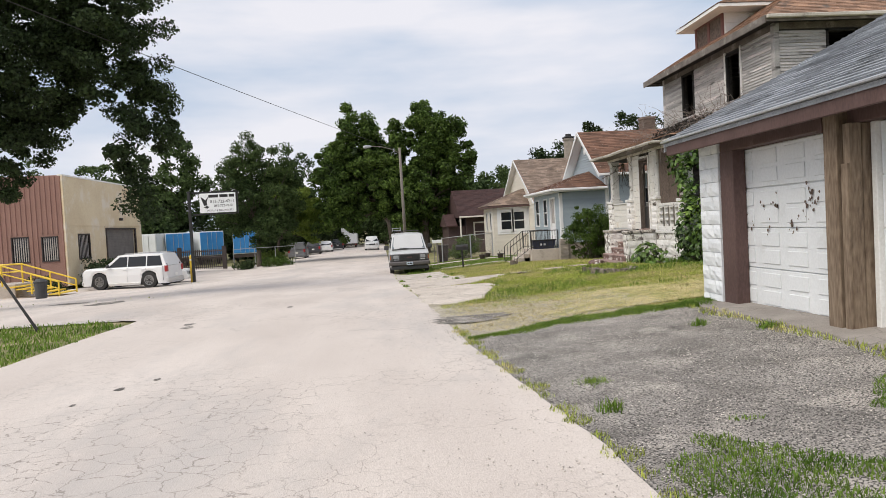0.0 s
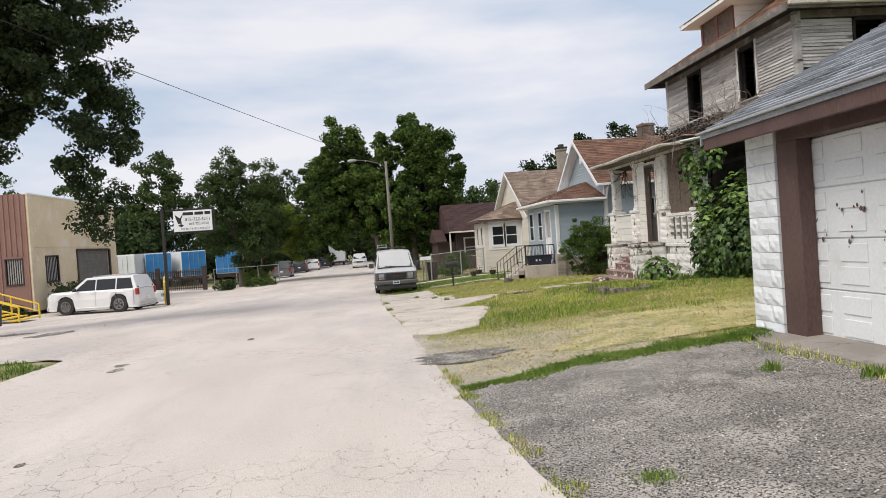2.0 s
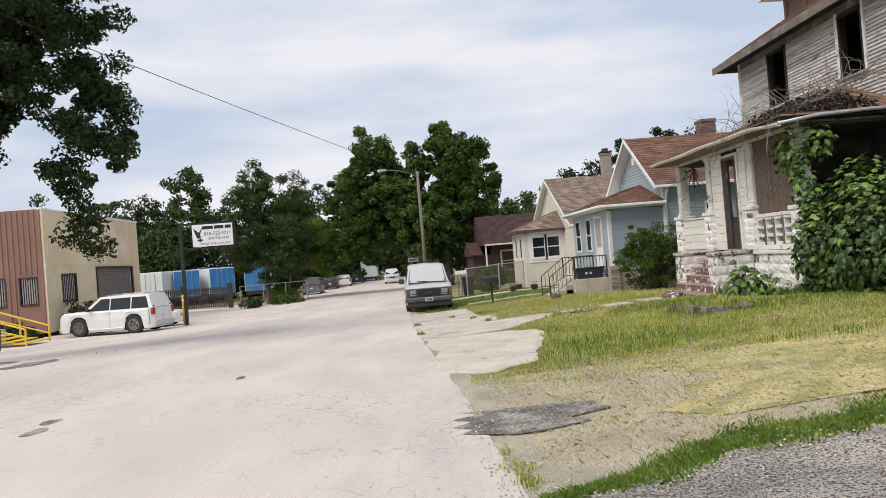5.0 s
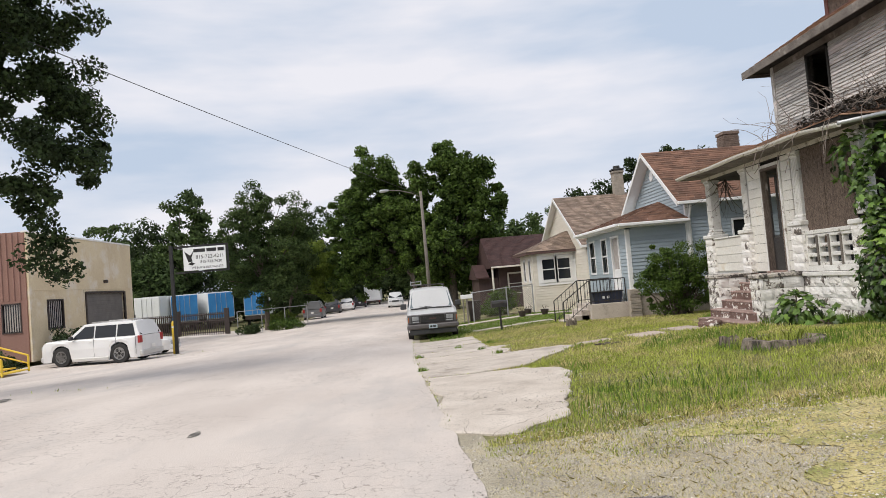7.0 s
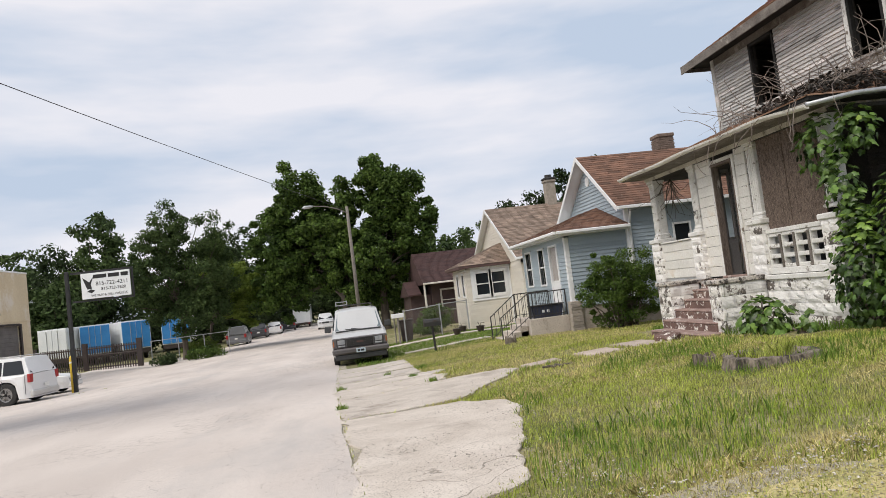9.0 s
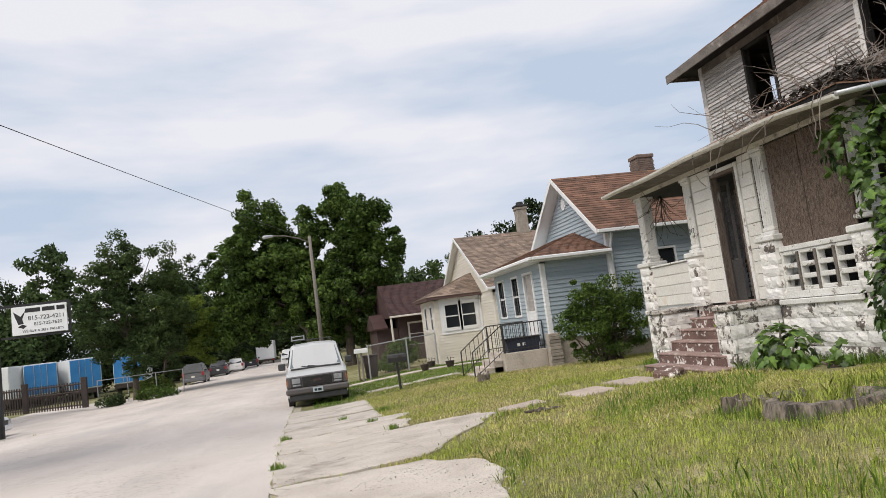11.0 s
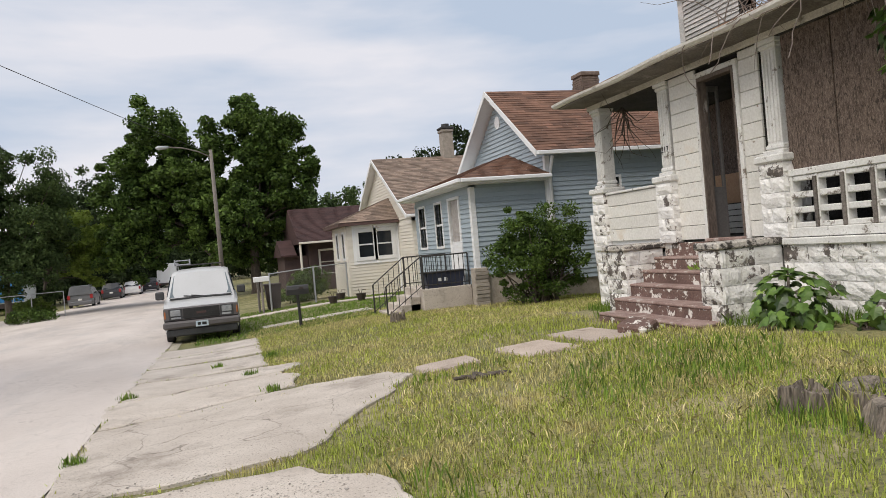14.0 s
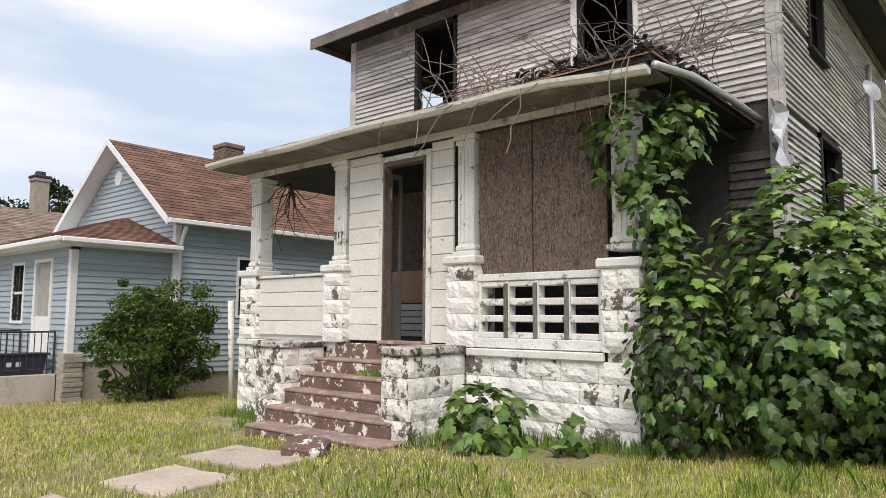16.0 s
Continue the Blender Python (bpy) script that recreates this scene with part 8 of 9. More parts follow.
def vine_mass(name, blobs, n_parts, n_rest, s, label, seed, young=0.15, outer=(-1, -0.6, 0.25), stems=True, sunny=0.5):
    rng = np.random.default_rng(seed)
    c0 = blobs[0]
    root = thing(name, (c0[0], c0[1], gz(c0[0], c0[1])), label, "vine")
    kinds = [vine_leaf_mesh("leaf", s * k, M["leaf_vine"]) for k in (0.8, 1.0, 1.25)]
    yk = [vine_leaf_mesh("leaf", s * k, M["leaf_young"]) for k in (0.6, 0.8)]
    vol = np.array([b[3] * b[5] for b in blobs])
    total = n_parts + n_rest
    which = rng.choice(len(blobs), total, p=vol / vol.sum())
    base = np.array([v.co for v in kinds[1].vertices])
    rest, lit_leaves = [], []
    out = Vector(outer).normalized()
    for i in range(total):
        b = blobs[which[i]]
        d = Vector(rng.normal(size=3)).normalized()
        front = i < n_parts
        if front and d.dot(out) < 0:
            d = -d
        lump = 1 + 0.36 * noise.noise(Vector((b[0] + d.x * 3.1, b[1] + d.y * 3.1, d.z * 3.1 + seed)))
        k = (0.92 + 0.12 * rng.random()) if front else (0.55 + 0.5 * rng.random() ** 0.6)
        p = Vector((b[0] + d.x * b[3] * k * lump, b[1] + d.y * b[4] * k * lump, b[2] + d.z * b[5] * k * lump))
        if p.z < gz(p.x, p.y) + 0.04:
            p.z = gz(p.x, p.y) + 0.05 + 0.3 * rng.random()
        nrm = (d + Vector((0, 0, 0.55)) + Vector(rng.normal(size=3)) * 0.35).normalized()
        tip = Vector((rng.normal() * 0.5, rng.normal() * 0.5, -1.0))
        tip = (tip - nrm * tip.dot(nrm)).normalized()
        side = tip.cross(nrm)
        m = Matrix((side, tip, nrm)).transposed().to_4x4()
        m.translation = p
        if front:
            # More young leaves where facing up, also standing in for light from above.
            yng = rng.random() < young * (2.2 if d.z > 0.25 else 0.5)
            piece("leaf", (yk if yng else kinds)[rng.integers(0, 2 if yng else 3)], root, m)
        else:
            sc = 0.7 + 0.6 * rng.random()
            # Leaves facing up get the brighter colour, as if lit from above.
            (lit_leaves if d.z > 0.3 and rng.random() < sunny else rest).append(np.array([m @ Vector(v * sc) for v in base]))
    k = len(base)
    for name_, group_, mat in (("foliage", rest, M["leaf_vine_mass"]), ("tip_foliage", lit_leaves, M["leaf_lit_top"])):
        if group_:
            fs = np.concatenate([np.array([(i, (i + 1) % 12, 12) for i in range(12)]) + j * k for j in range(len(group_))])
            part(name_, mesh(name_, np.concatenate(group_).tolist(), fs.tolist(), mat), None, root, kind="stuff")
    st = Build()
    for b in blobs if stems else ():
        o = Vector((b[0], b[1], gz(b[0], b[1]) - 0.05))
        for _ in range(4):
            e = Vector((b[0] + rng.normal() * b[3] * 0.5, b[1] + rng.normal() * b[4] * 0.5, b[2] + rng.normal() * b[5] * 0.4))
            st.tube([o, o.lerp(e, 0.5) + Vector((rng.normal() * 0.1, rng.normal() * 0.1, 0.1)), e], [0.025, 0.018, 0.008], 5, False)
    if stems:
        part("branchwork", st, M["dead"], root, kind="stuff")
    return root


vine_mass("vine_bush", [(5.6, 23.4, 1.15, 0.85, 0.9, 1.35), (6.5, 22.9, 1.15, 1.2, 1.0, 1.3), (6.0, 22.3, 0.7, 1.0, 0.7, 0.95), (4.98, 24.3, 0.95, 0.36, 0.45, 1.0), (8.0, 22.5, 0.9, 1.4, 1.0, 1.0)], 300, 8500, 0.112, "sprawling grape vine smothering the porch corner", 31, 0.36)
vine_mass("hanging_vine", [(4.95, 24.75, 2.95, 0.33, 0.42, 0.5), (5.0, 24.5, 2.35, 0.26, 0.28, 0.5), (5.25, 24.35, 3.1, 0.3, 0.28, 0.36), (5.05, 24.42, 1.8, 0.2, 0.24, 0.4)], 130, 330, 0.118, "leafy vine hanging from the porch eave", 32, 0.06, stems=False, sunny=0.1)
vine_mass("burdock_plant", [(4.45, 26.1, 0.28, 0.38, 0.5, 0.38), (4.55, 25.2, 0.1, 0.12, 0.16, 0.14)], 84, 110, 0.14, "broad-leaved weed growing against the porch wall", 33, 0.1)
# dead vine tangle on the porch roof
tangle = thing("dead_vine_tangle", (5.4, 26.0, 3.6), "tangle of bare dead vines over the porch roof corner", "dead vine")
rr = random.Random(12)
for _ in range(190):
    o = Vector((rr.uniform(4.55, 6.6), 24.35 + 2.9 * rr.random() ** 1.5, 0))
    o.z = 3.62 + (o.x - 4.5) * 0.35
    d = Vector((rr.gauss(0.1, 0.5), rr.gauss(0.0, 0.7), rr.uniform(0.1, 1.0))).normalized()
    L_ = rr.uniform(0.4, 1.5)
    pts = [o]
    for k in range(5):
        d = (d + Vector((rr.gauss(0, 0.4), rr.gauss(0, 0.4), rr.gauss(-0.2, 0.3)))).normalized()
        pts.append(pts[-1] + d * L_ / 5)
    part("twig", Build().tube(pts, [0.008, 0.007, 0.006, 0.005, 0.003, 0.002], 4, False), M["dead"], tangle)
for _ in range(9):
    o = Vector((4.42, rr.uniform(24.4, 27.5), 3.6))
    pts = [o]
    d = Vector((-0.2, rr.gauss(0, 0.5), -0.6))
    for k in range(6):
        d = (d + Vector((rr.gauss(0, 0.2), rr.gauss(0, 0.3), rr.gauss(0.0, 0.25)))).normalized()
        pts.append(pts[-1] + d * rr.uniform(0.06, 0.16))
    part("twig", Build().tube(pts, 0.006, 4, False), M["dead"], tangle)
roots = thing("dangling_root", (5.4, 30.6, 3.4), "dark dry twigs dangling in the porch opening", "dead vine")
for _ in range(16):
    pts = [Vector((5.4, 30.6, 3.4))]
    d = Vector((rr.gauss(-0.2, 0.3), rr.gauss(-0.5, 0.4), -0.6)).normalized()
    for k in range(6):
        d = (d + Vector((rr.gauss(0, 0.3), rr.gauss(-0.05, 0.3), rr.gauss(0, 0.3)))).normalized()
        pts.append(pts[-1] + d * rr.uniform(0.12, 0.26))
    part("twig", Build().tube(pts, [0.012, 0.011, 0.01, 0.008, 0.006, 0.004, 0.003], 4, False), M["bark"], roots)
db_ = Build()
for _ in range(900):
    o = Vector((rr.uniform(4.6, 6.6), 24.35 + 1.5 * rr.random() ** 1.4, 0))
    o.z = min(3.65 + (o.x - 4.5) * 0.35, 3.66 + (o.y - 24.3) * 0.43) + 0.17 * rr.random() ** 1.8
    db_.box(-0.035, 0.035, -0.022, 0.022, -0.003, 0.003, m=pose(*o, rr.uniform(-50, 50), rr.uniform(-50, 50), rr.uniform(0, 360)))
single("roof_leaf_litter", db_, M["litter"], "dark leaf litter heaped on the porch roof", "litter", kind="stuff")

# ---- grass ----
def blades(name, pts, h, w, material, label, seed, lean=0.5):
    """Bent three-point blades standing on the ground at pts (n, 2)."""
    rng = np.random.default_rng(seed)
    n = len(pts)
    z = ground_z(pts[:, 0], pts[:, 1]) - 0.015
    base = np.column_stack([pts, z])
    a = rng.random(n) * 2 * np.pi
    side = np.column_stack([np.cos(a), np.sin(a), np.zeros(n)])
    la = rng.random(n) * 2 * np.pi
    ln = lean * rng.random(n)
    hh = h * (0.45 + 0.85 * rng.random(n))
    ld = np.column_stack([np.cos(la) * ln, np.sin(la) * ln, np.ones(n)]) * hh[:, None]
    mid = base + ld * np.array([0.35, 0.35, 0.6])
    tip = base + ld * np.array([1.0, 1.0, 0.95])
    ww = (w * (0.6 + 0.8 * rng.random(n)))[:, None]
    v = np.stack([base - side * ww, base + side * ww, mid + side * ww * 0.8, tip, mid - side * ww * 0.8], axis=1).reshape(-1, 3)
    return tagged(part(name, quads_mesh(name, v, n, material, 5), None, None), label, "grass", kind="stuff")


def scatter(seed, n, x0, x1, y0, y1, keep, clump=0.35):
    rng = np.random.default_rng(seed)
    p = np.column_stack([rng.uniform(x0, x1, n), rng.uniform(y0, y1, n)])
    c = np.column_stack([rng.uniform(x0, x1, n // 25), rng.uniform(y0, y1, n // 25)])
    k = rng.integers(0, len(c), n)
    pull = rng.random(n) < clump
    p[pull] = c[k[pull]] + rng.normal(size=(pull.sum(), 2)) * 0.09
    return p[keep(p[:, 0], p[:, 1])]


def apron_edge(y):
    return np.interp(y, [19.2, 19.7, 20.2, 20.7, 21.9, 22.8, 23.6, 24.2, 24.7, 24.85, 24.95, 25.12, 25.5, 26.25, 27.0, 27.4, 27.95, 28.2, 28.4, 29.3, 30.0, 30.5, 30.75, 31.1, 34, 37.5, 38],
                     [-2.4, -2.0, -1.45, -1.2, -1.0, -0.75, -0.6, -0.72, -1.15, -1.6, -1.6, -1.1, -0.75, -0.35, 0.1, 0.42, 0.3, -0.3, -0.8, -0.7, -0.85, -0.5, -0.5, -1.0, -0.95, -0.9, -2.6])


def in_yard(x, y):
    k = (x > apron_edge(y) - 0.05 + 0.07 * np.sin(y * 9) + 0.05 * np.sin(y * 23 + x * 11)) & ~((x > 4.05) & (y > 24.7) & (y < 31.3)) & ~((x > 3.7) & (y > 26.85) & (y < 29.5))
    for y0, y1, x0, x1, _ in PATH_SLABS:
        k &= ~((x > x0 + 0.05 * np.sin(y * 17)) & (x < x1 + 0.06 * np.sin(y * 13)) & (y > y0 + 0.08 * np.sin(x * 15)) & (y < y1 + 0.06 * np.sin(x * 19)))
    return k


def on_near(x, y):
    return in_yard(x, y) & (y > 18.4 + 0.4 * np.sin(x * 2.1))


blades("yard_grass", scatter(51, 120000, -2.4, 6.2, 18.2, 25.5, on_near), 0.058, 0.0027, M["grass"], "unmown yellow-green yard grass", 61)
blades("yard_grass_far", scatter(52, 66000, -1.1, 7.2, 25.5, 40, in_yard), 0.07, 0.0048, M["grass_far"], "unmown yellow-green yard grass farther on", 62)
blades("lush_grass", scatter(53, 16000, -2.3, 6.0, 18.6, 27, lambda x, y: on_near(x, y) & (np.sin(x * 1.3 + y * 0.7) + np.sin(y * 1.9 - x) > 0.5)), 0.13, 0.0045, M["grass_lush"], "clumps of lush green grass", 63)
blades("dry_grass", scatter(54, 76000, -2.2, 4.6, 15.5, 19.6, lambda x, y: x > -2.3 + 0.3 * np.sin(y * 5)), 0.045, 0.0022, M["grass_dry"], "flattened dry straw grass", 64, 1.8)
blades("dry_grass_far", scatter(55, 60000, -1.0, 6.5, 19, 38, lambda x, y: in_yard(x, y) & (np.sin(x * 0.9 + y * 0.5) + np.sin(y * 1.1 - x * 0.7) > -0.1 - 0.5 * (y > 28.5))), 0.058, 0.0038, M["grass_dry"], "dry patches in the yard grass", 65, 1.6)
blades("verge_weeds", scatter(50, 34000, -2.4, 4.5, 15.2, 19.2, lambda x, y: np.sin(x * 2.3 + y) + np.sin(y * 3.7 - x * 1.4) + 0.8 * np.sin(x * 11 + y * 5) > 0.1 - 0.5 * (x > -0.6)), 0.04, 0.0036, M["grass_far"], "sparse short weeds in the gravel verge", 60)
def band_points(seed, n):
    """Points thickly spread along the ragged green strip at the driveway's end."""
    rng = np.random.default_rng(seed)
    x = rng.uniform(-2.35, 1.9, n)
    mid = np.interp(x, [-2.3, -1.3, -0.5, 0.8, 1.6], [14.85, 15.4, 15.62, 15.62, 15.75]) + 0.06 * np.sin(x * 5)
    half = np.interp(x, [-2.3, -1.3, 0.8], [0.1, 0.24, 0.32]) * (0.85 + 0.25 * np.sin(x * 7.3) + 0.15 * np.sin(x * 19))
    return np.column_stack([x, mid + half * np.clip(rng.normal(size=n) * 0.5, -1.3, 1.3)])


blades("edge_grass", band_points(56, 30000), 0.06, 0.0044, M["grass_lush"], "strip of green weeds along the driveway edge", 66, 1.0)
blades("joint_weeds", scatter(57, 30000, -2.7, -1.5, 8.5, 16.2, lambda x, y: np.abs(x - np.interp(y, [8.5, 10.2, 14.5, 16.2], [-1.94, -2.01, -2.34, -2.42])) < 0.05 + 0.05 * np.sin(y * 7) + 0.05 * np.sin(y * 17)), 0.07, 0.0034, M["grass"], "weeds in the joint between road and driveway", 67)
blades("weed_tuft", np.random.default_rng(3).normal(size=(420, 2)) * 0.065 + np.array([-1.62, 11.9]), 0.06, 0.0035, M["grass_lush"], "weed tuft growing in the driveway", 68)
blades("weed_tufts", np.concatenate([np.random.default_rng(k).normal(size=(110, 2)) * 0.05 + np.array(c) for k, c in enumerate([(-1.75, 11.0), (-1.1, 28.35), (-1.75, 32.1), (-0.85, 32.6), (-2.85, 29.8), (0.3, 13.9), (0.75, 13.2), (-2.8, 26.2), (-1.3, 30.3)])]), 0.11, 0.005, M["grass_lush"], "weed tufts in the slab joints", 69)
blades("corner_grass", scatter(58, 60000, -1.85, 1.3, 8.2, 11.3, lambda x, y: (np.sin(x * 3.1) + np.sin(y * 4.3 + x) + 0.7 * np.sin(x * 9 + y * 7) > 0.15 + 0.5 * np.sin(x * 17) * np.sin(y * 13)) & (y < 10.25 + 0.3 * (x + 1) + 0.25 * np.sin(x * 4))), 0.065, 0.0042, M["grass_lush"], "low weeds spreading over the gravel", 70)
blades("garage_weeds", scatter(59, 3500, 0.55, 1.05, 9.5, 15.4, lambda x, y: np.abs(x - 0.84) < 0.1 + 0.06 * np.sin(y * 4)), 0.08, 0.005, M["grass"], "weeds along the garage strip", 71)
blades("joint_grass", scatter(60, 9000, -2.9, -0.3, 24.3, 37.5, lambda x, y: np.min(np.abs(y[:, None] - 0.1 * (x[:, None] + 2.9) - np.array([24.85, 27.62, 29.45, 31.38, 33.4, 35.22])), axis=1) < 0.05), 0.06, 0.0045, M["grass"], "grass growing in the slab joints", 72)
blades("kerb_weeds", scatter(61, 4000, -3.2, -2.6, 19, 38, lambda x, y: np.abs(x - np.interp(y, [19, 24, 30, 45], [-2.52, -2.78, -2.95, -3.05])) < 0.035 + 0.03 * np.sin(y * 5)), 0.06, 0.0045, M["grass"], "weeds along the road edge", 73)
blades("lawn_grass", scatter(62, 22000, -2.4, 7, 38, 50, lambda x, y: ~((x > 2.5) & (y > 38.2) & (y < 40.5)) & (x < 4.8 + 3 * (y > 45)) & ~((y > 46.5) & (y < 48) & (x < 5))), 0.07, 0.009, M["grass_lush"], "short green lawn before the neighbouring houses", 74)
blades("verge_grass", scatter(63, 22000, -16, -8.3, 9, 20.6, lambda x, y: x < -8.35 - 0.6 * np.clip(y - 19.4, 0, 2) + 0.1 * np.sin(y * 3)), 0.08, 0.008, M["grass_lush"], "mown green grass of the west verge", 75)
blades("lot_weeds", scatter(64, 6000, -24, -9.5, 27, 50, lambda x, y: (np.abs(y - 30.5 - 0.25 * np.sin(x) + 0.3 * (x + 15)) < 0.12) | (np.abs(y - 46.8) < 0.3) & (np.abs(x + 14) < 1.2)), 0.09, 0.009, M["grass"], "weeds in the cracks of the lot", 76)


def pebbles(name, pts, size, label, seed):
    rng = np.random.default_rng(seed)
    n = len(pts)
    z = ground_z(pts[:, 0], pts[:, 1]) + 0.028
    c = np.column_stack([pts, z])
    o = np.array([(1, 0, 0), (0, 1, 0), (-1, 0, 0), (0, -1, 0), (0, 0, 0.7)], float)
    v = c[:, None, :] + o[None] * (size * (0.4 + rng.random((n, 1, 1)))) * (0.6 + 0.7 * rng.random((n, 5, 1)))
    f = np.array([(0, 1, 4), (1, 2, 4), (2, 3, 4), (3, 0, 4)])
    fs = (f[None] + 5 * np.arange(n)[:, None, None]).reshape(-1, 3)
    return tagged(part(name, mesh(name, v.reshape(-1, 3).tolist(), fs.tolist(), M["pebble"]), None, None), label, "gravel", kind="stuff")


pebbles("driveway_gravel", scatter(81, 15000, -2.5, 0.9, 8.4, 15.2, lambda x, y: x > np.interp(y, [8.4, 10.2, 14.5, 15.2], [-1.8, -2.0, -2.4, -2.4]), 0.5), 0.007, "loose pale gravel on the driveway", 82)
pebbles("verge_gravel", scatter(83, 6000, -2.9, 0.8, 14.9, 19.4, lambda x, y: x > -2.6, 0.4), 0.009, "loose gravel in the verge", 84)
pebbles("slab_grit", scatter(87, 3500, -2.7, -0.6, 19.6, 25.2, lambda x, y: np.sin(x * 3.3 + y * 2.1) + np.sin(y * 4.4 - x * 2) > 0.3, 0.5), 0.008, "loose grit on the worn slabs", 88)
pebbles("road_grit", scatter(85, 4500, -4.2, -1.9, 6.5, 22, lambda x, y: np.random.default_rng(1).random(len(x)) < np.clip((x + 4.2) / 2, 0.05, 1), 0.3), 0.006, "fine grit along the road edge", 86)

blades("stump_hollow_weeds", np.concatenate([np.random.default_rng(k + 40).normal(size=(150, 2)) * 0.09 + np.array(c) for k, c in enumerate([(2.1, 22.8), (2.4, 22.7), (2.1, 22.5), (1.9, 22.95), (2.6, 22.8)])]), 0.2, 0.004, M["grass"], "weeds and straw growing out of the hollow stump", 93)
blades("stump_weeds", np.concatenate([np.random.default_rng(k).normal(size=(90, 2)) * 0.13 + np.array(c) for k, c in enumerate([(1.62, 22.95), (1.75, 22.3), (2.7, 22.35), (2.3, 23.15), (1.6, 23.2), (1.95, 23.4)])]), 0.13, 0.004, M["grass_lush"], "tall weeds round and in the rotten stump", 91)
STEP_WEED = thing("step_weeds", (4.75, 28.0, 0.605), "small green weeds growing on the porch steps", "weeds")
wr_ = random.Random(77)
for _ in range(46):
    o = Vector((4.8 + wr_.gauss(0, 0.03), 28.0 + wr_.gauss(0, 0.16), 0.6))
    d = Vector((wr_.gauss(-0.3, 0.4), wr_.gauss(0, 0.5), 1.0)).normalized()
    e = o + d * wr_.uniform(0.06, 0.13)
    sd_ = d.cross(Vector((wr_.gauss(0, 1), wr_.gauss(0, 1), 0))).normalized() * 0.016
    mid = o.lerp(e, 0.55)
    part("leaf", Build().add([o, mid + sd_, e, mid - sd_], [(0, 1, 2, 3)]), M["grass_lush"], STEP_WEED)
blades("wall_weeds", scatter(92, 9000, 3.9, 5.0, 24.4, 31.4, lambda x, y: ((x > 4.72) & ~((y > 26.75) & (y < 29.8))) | ((np.abs(y - 26.7) < 0.12) & (x > 4.0)) | ((np.abs(y - 29.85) < 0.12) & (x > 4.1))), 0.17, 0.0045, M["grass_lush"], "unmown weeds against the porch wall", 92)

# ---- block, clapboard and brick pieces ----
def rock_block(name, dx, dy, dz, material, seed, axis="x"):
    """A rock-faced block: chamfered body with a lumpy bulging face towards -axis."""
    rr = random.Random(seed)
    nu, nv = 4, 3
    vs, fs = [], []
    for j in range(nv + 1):
        for i in range(nu + 1):
            u, v = i / nu - 0.5, j / nv - 0.5
            edge = i in (0, nu) or j in (0, nv)
            o = 0.0 if edge else -(0.008 + 0.022 * rr.random())
            vs.append((o, u * dy, v * dz))
    for j in range(nv):
        for i in range(nu):
            a = j * (nu + 1) + i
            fs.append((a, a + nu + 1, a + nu + 2, a + 1))
    o = len(vs)
    vs += [(dx, -dy / 2, -dz / 2), (dx, dy / 2, -dz / 2), (dx, dy / 2, dz / 2), (dx, -dy / 2, dz / 2)]
    c = [0, nu, (nu + 1) * nv + nu, (nu + 1) * nv]
    fs += [(c[0], c[1], o + 1, o), (c[1], c[2], o + 2, o + 1), (c[2], c[3], o + 3, o + 2), (c[3], c[0], o, o + 3)]
    return mesh(name, vs, fs, material)


def block_wall(root, p, along, length, z0, z1, course, blen, materials, depth=0.07, seed=0):
    """Courses of rock-faced blocks on a vertical face. p: start (x, y); along: unit direction; the face looks to the left of it."""
    rr = random.Random(seed)
    n = max(1, round((z1 - z0) / course))
    h = (z1 - z0) / n
    ang = math.degrees(math.atan2(along[1], along[0])) - 90
    cache = {}
    for j in range(n):
        u = -(blen / 2 if j % 2 else 0.0)
        while u < length - 1e-3:
            a, b = max(0.0, u), min(length, u + blen)
            u += blen
            if b - a < 0.04:
                continue
            key = (round(b - a, 2), rr.randint(0, 3), rr.randint(0, len(materials) - 1))
            if key not in cache:
                cache[key] = rock_block("block", depth, b - a - 0.005, h - 0.005, materials[key[2]], key[1] + 11 * seed)
            m_ = (a + b) / 2
            piece("block", cache[key], root, pose(p[0] + along[0] * m_, p[1] + along[1] * m_, z0 + (j + 0.5) * h, 0, 0, ang))


BB = [M["block"], M["block_worn"]]
block_wall(porch, (PX, 24.7), (0, 1), 2.05, -0.15, 0.9, 0.21, 0.42, [M["block"], M["block"], M["block"], M["block_worn"]], seed=1)
block_wall(porch, (PX, 29.78), (0, 1), 1.42, -0.15, 0.9, 0.21, 0.42, BB, seed=2)
block_wall(porch, (6.9, 24.7), (-1, 0), 1.9, -0.15, 0.9, 0.21, 0.42, [M["block_worn"]], seed=3)
for k, (y0, x0, wd) in enumerate(((26.77, 4.08, 0.39), (29.2, 4.33, 0.57))):
    ck = part("cheek_wall", Build().box(x0 + 0.06, PX + 0.05, y0 + 0.06, y0 + wd - 0.06, -0.3, 0.915), M["block_worn"], steps, "stair wall of peeling white block")
    block_wall(ck, (x0, y0), (0, 1), wd, -0.18, 0.915, 0.22, 0.45, [M["block_worn"]], seed=5 + k)
    block_wall(ck, (PX, y0), (-1, 0), PX - x0, -0.18, 0.915, 0.22, 0.42, BB, seed=7 + k)
    block_wall(ck, (x0, y0 + wd), (1, 0), PX - x0, -0.18, 0.915, 0.22, 0.42, BB, seed=9 + k)
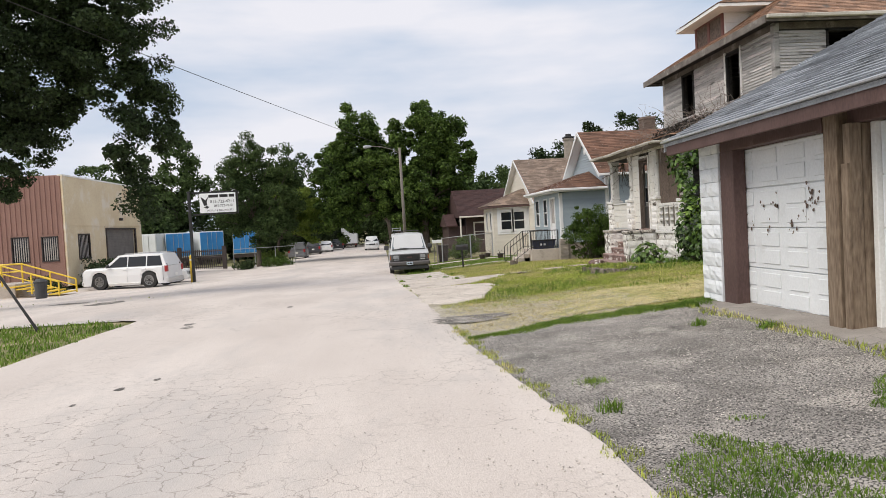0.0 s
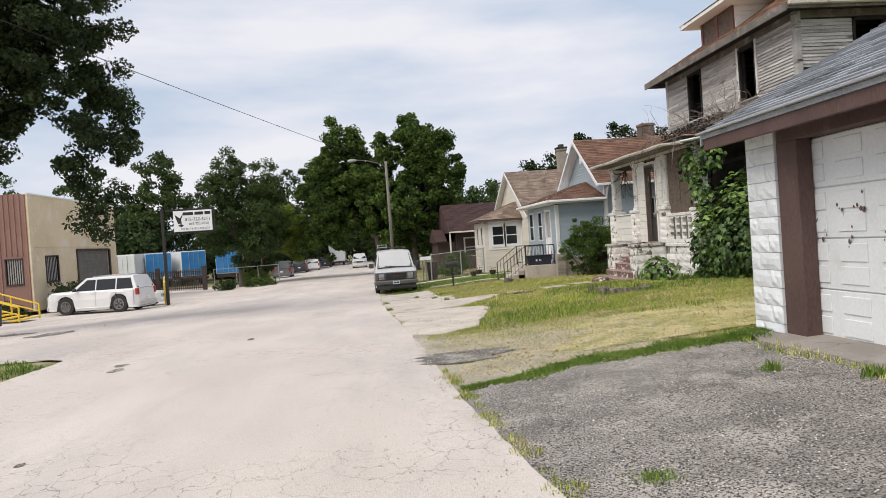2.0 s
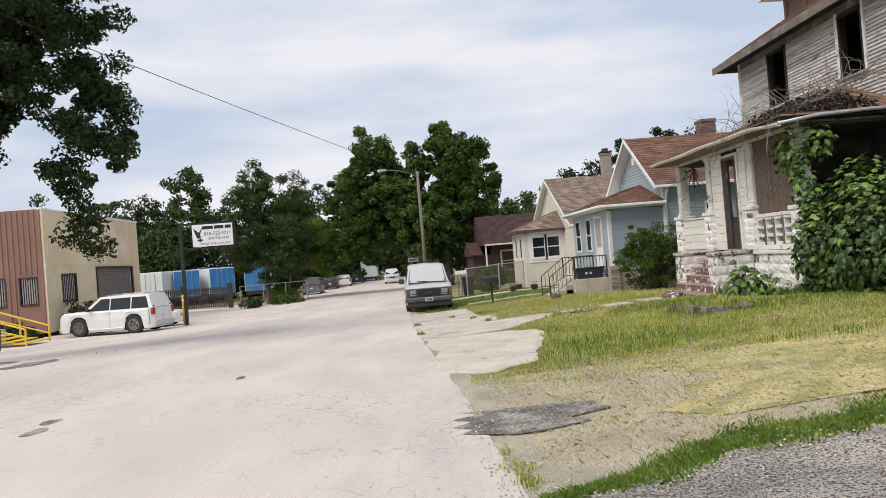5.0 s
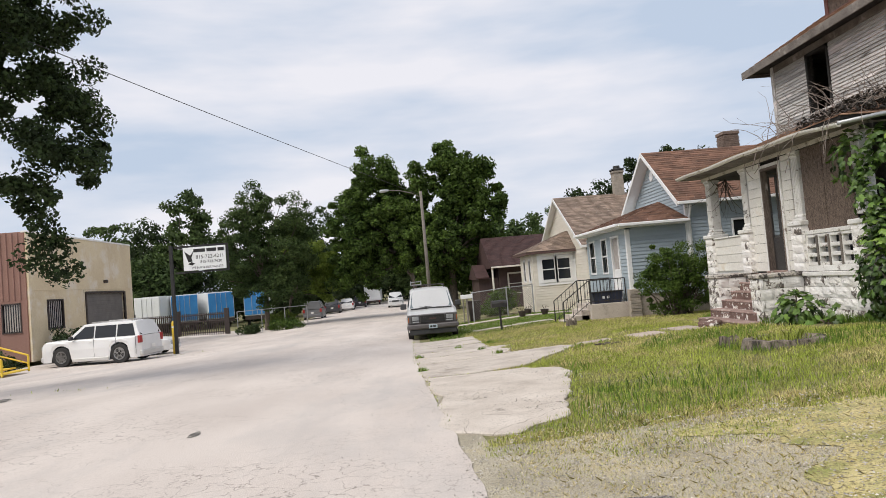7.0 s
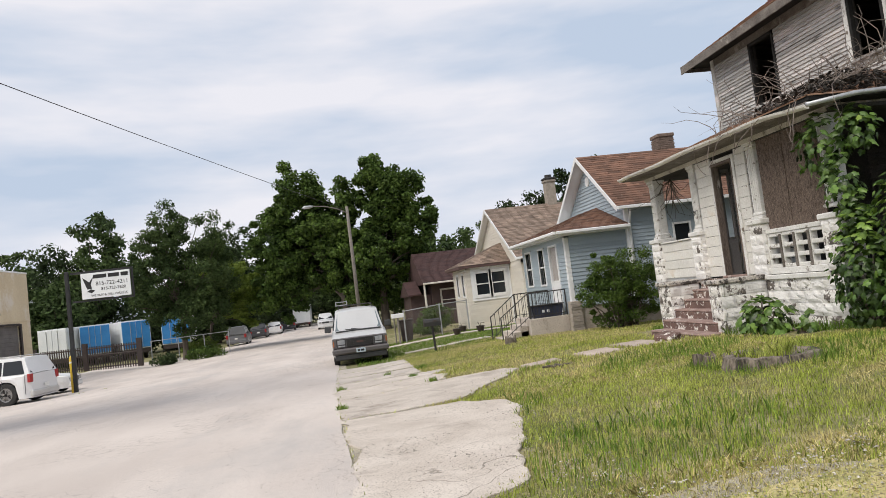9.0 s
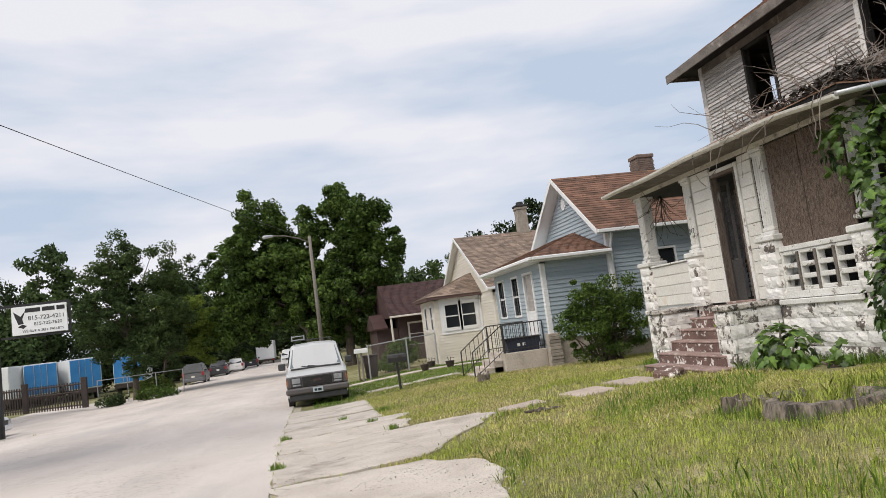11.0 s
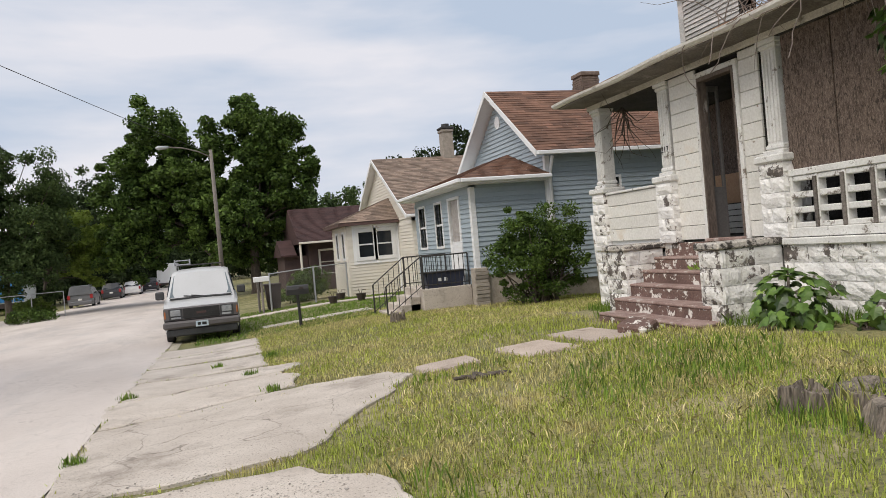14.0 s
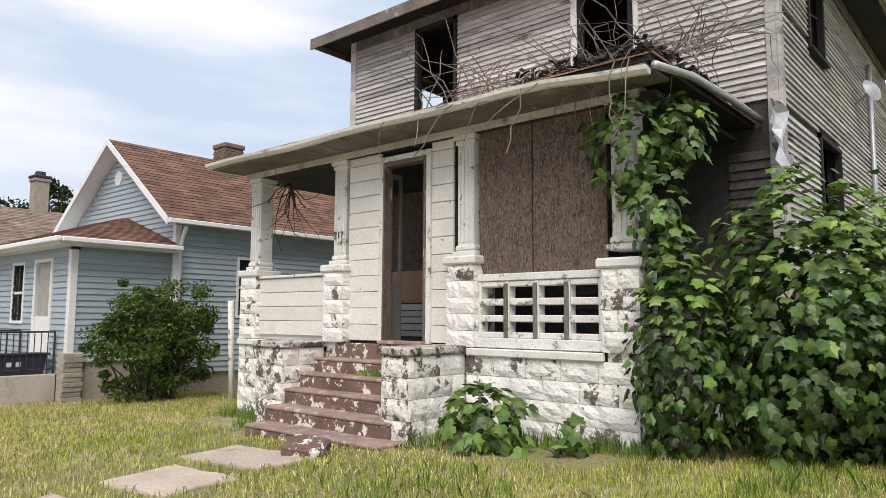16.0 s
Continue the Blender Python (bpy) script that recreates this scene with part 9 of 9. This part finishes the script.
for k, (y, z1) in enumerate(((26.83, 1.92), (29.02, 1.92), (30.98, 1.92), (24.87, 1.8))):
    w_ = 0.4
    pr_ = part("pier", Build().box(PX + 0.03, PX + 0.36, y - w_ / 2 + 0.04, y + w_ / 2 - 0.04, 0.9, z1), M["block_worn"], porch, "block pier under a column")
    block_wall(pr_, (PX - 0.02, y - w_ / 2), (0, 1), w_, 0.99, z1, 0.2, 0.45, [M["block"], M["block"], M["block_worn"]], seed=20 + k)
    block_wall(pr_, (PX + 0.38, y - w_ / 2), (-1, 0), 0.4, 0.99, z1, 0.2, 0.45, BB, seed=30 + k)
    part("pier_cap", Build().box(PX - 0.06, PX + 0.42, y - w_ / 2 - 0.04, y + w_ / 2 + 0.04, z1, z1 + 0.1, 0.02), M["peel"], pr_)
# garage pier of white rock-faced block
gp = part("pier", Build().box(GX + 0.05, GX + 0.26, 15.36, GYF - 0.22, 0.05, 2.5), M["gblock"], garage, "pier of white rock-faced block")
block_wall(gp, (GX, 15.34), (0, 1), GYF - 15.34, 0.1, 2.5, 0.2, 0.4, [M["gblock"]], depth=0.06, seed=40)


def clap_mesh(length, board, material, sag):
    o = [(-0.034, 0.0), (-0.006, board * 1.0), (0.004, board * 1.0), (0.004, 0.0)]
    vs = [(x, -length / 2, z) for x, z in o] + [(x, length / 2, z + sag) for x, z in o]
    return mesh("clapboard", vs, [(3, 2, 1, 0), (4, 5, 6, 7), (0, 1, 5, 4), (1, 2, 6, 5), (2, 3, 7, 6), (3, 0, 4, 7)], material)


def clapboards(root, axis, at, u0, u1, z0, z1, holes, board=0.082, seed=0, gaps=0.01, material=None):
    material = material or M["clap"]
    rr = random.Random(seed)
    cache = {}
    for j in range(int((z1 - z0) / board)):
        za = z0 + j * board
        runs = [(u0, u1)]
        for h in holes:
            if h[2] - 0.05 < za + board and h[3] + 0.03 > za:
                nx = []
                for a, b in runs:
                    if h[1] <= a or h[0] >= b:
                        nx.append((a, b))
                    else:
                        nx += [(a, h[0] - 0.005)] if h[0] > a else []
                        nx += [(h[1] + 0.005, b)] if h[1] < b else []
                runs = nx
        for a, b in runs:
            if b - a > 4.2:
                c = a + (b - a) * rr.uniform(0.35, 0.65)
                segs = [(a, c - 0.003), (c + 0.003, b)]
            else:
                segs = [(a, b)]
            for p, q in segs:
                if q - p < 0.05 or rr.random() < gaps:
                    continue
                sag = rr.choice((0, 0, 0, 0.004, -0.004, 0.009))
                key = (round(q - p, 2), sag)
                if key not in cache:
                    cache[key] = clap_mesh(q - p, board, material, sag)
                c = (p + q) / 2
                m = pose(at, c, za) if axis == "x" else pose(c, at, za, 0, 0, 90)
                piece("clapboard", cache[key], root, m)


clapboards(house, "x", HX, HY0 + 0.12, HY1 - 0.12, 3.9, 6.28, WIN_FRONT, seed=3)
clapboards(house, "y", HY0, HX + 0.12, HXB, 0.9, 6.28, WIN_SIDE, seed=4, gaps=0.03)
# Lower front wall behind the porch, its shade painted into the boards.
clapboards(house, "x", HX, HY0 + 0.12, HY1 - 0.12, 0.99, 3.4, [(26.7, 28.6, 0.9, 3.1), (24.6, 25.9, 1.7, 3.2)], 0.11, seed=5, material=M["clap_shaded"])
# brick courses on the chimney of the blue house
bm_ = Build().box(-0.1, 0.1, -0.012, 0.012, -0.032, 0.032, 0.006).me("brick", M["brick"])
for j in range(9):
    for side in range(4):
        for k in range(3):
            u = -0.21 + k * 0.21 + (0.05 if j % 2 else -0.02)
            a = side * 90
            mm = pose(10.8, 41.4, 5.83 + j * 0.074, 0, 0, a) @ pose(u * 0.95, -0.318, 0)
            piece("brick", bm_, chim, mm)
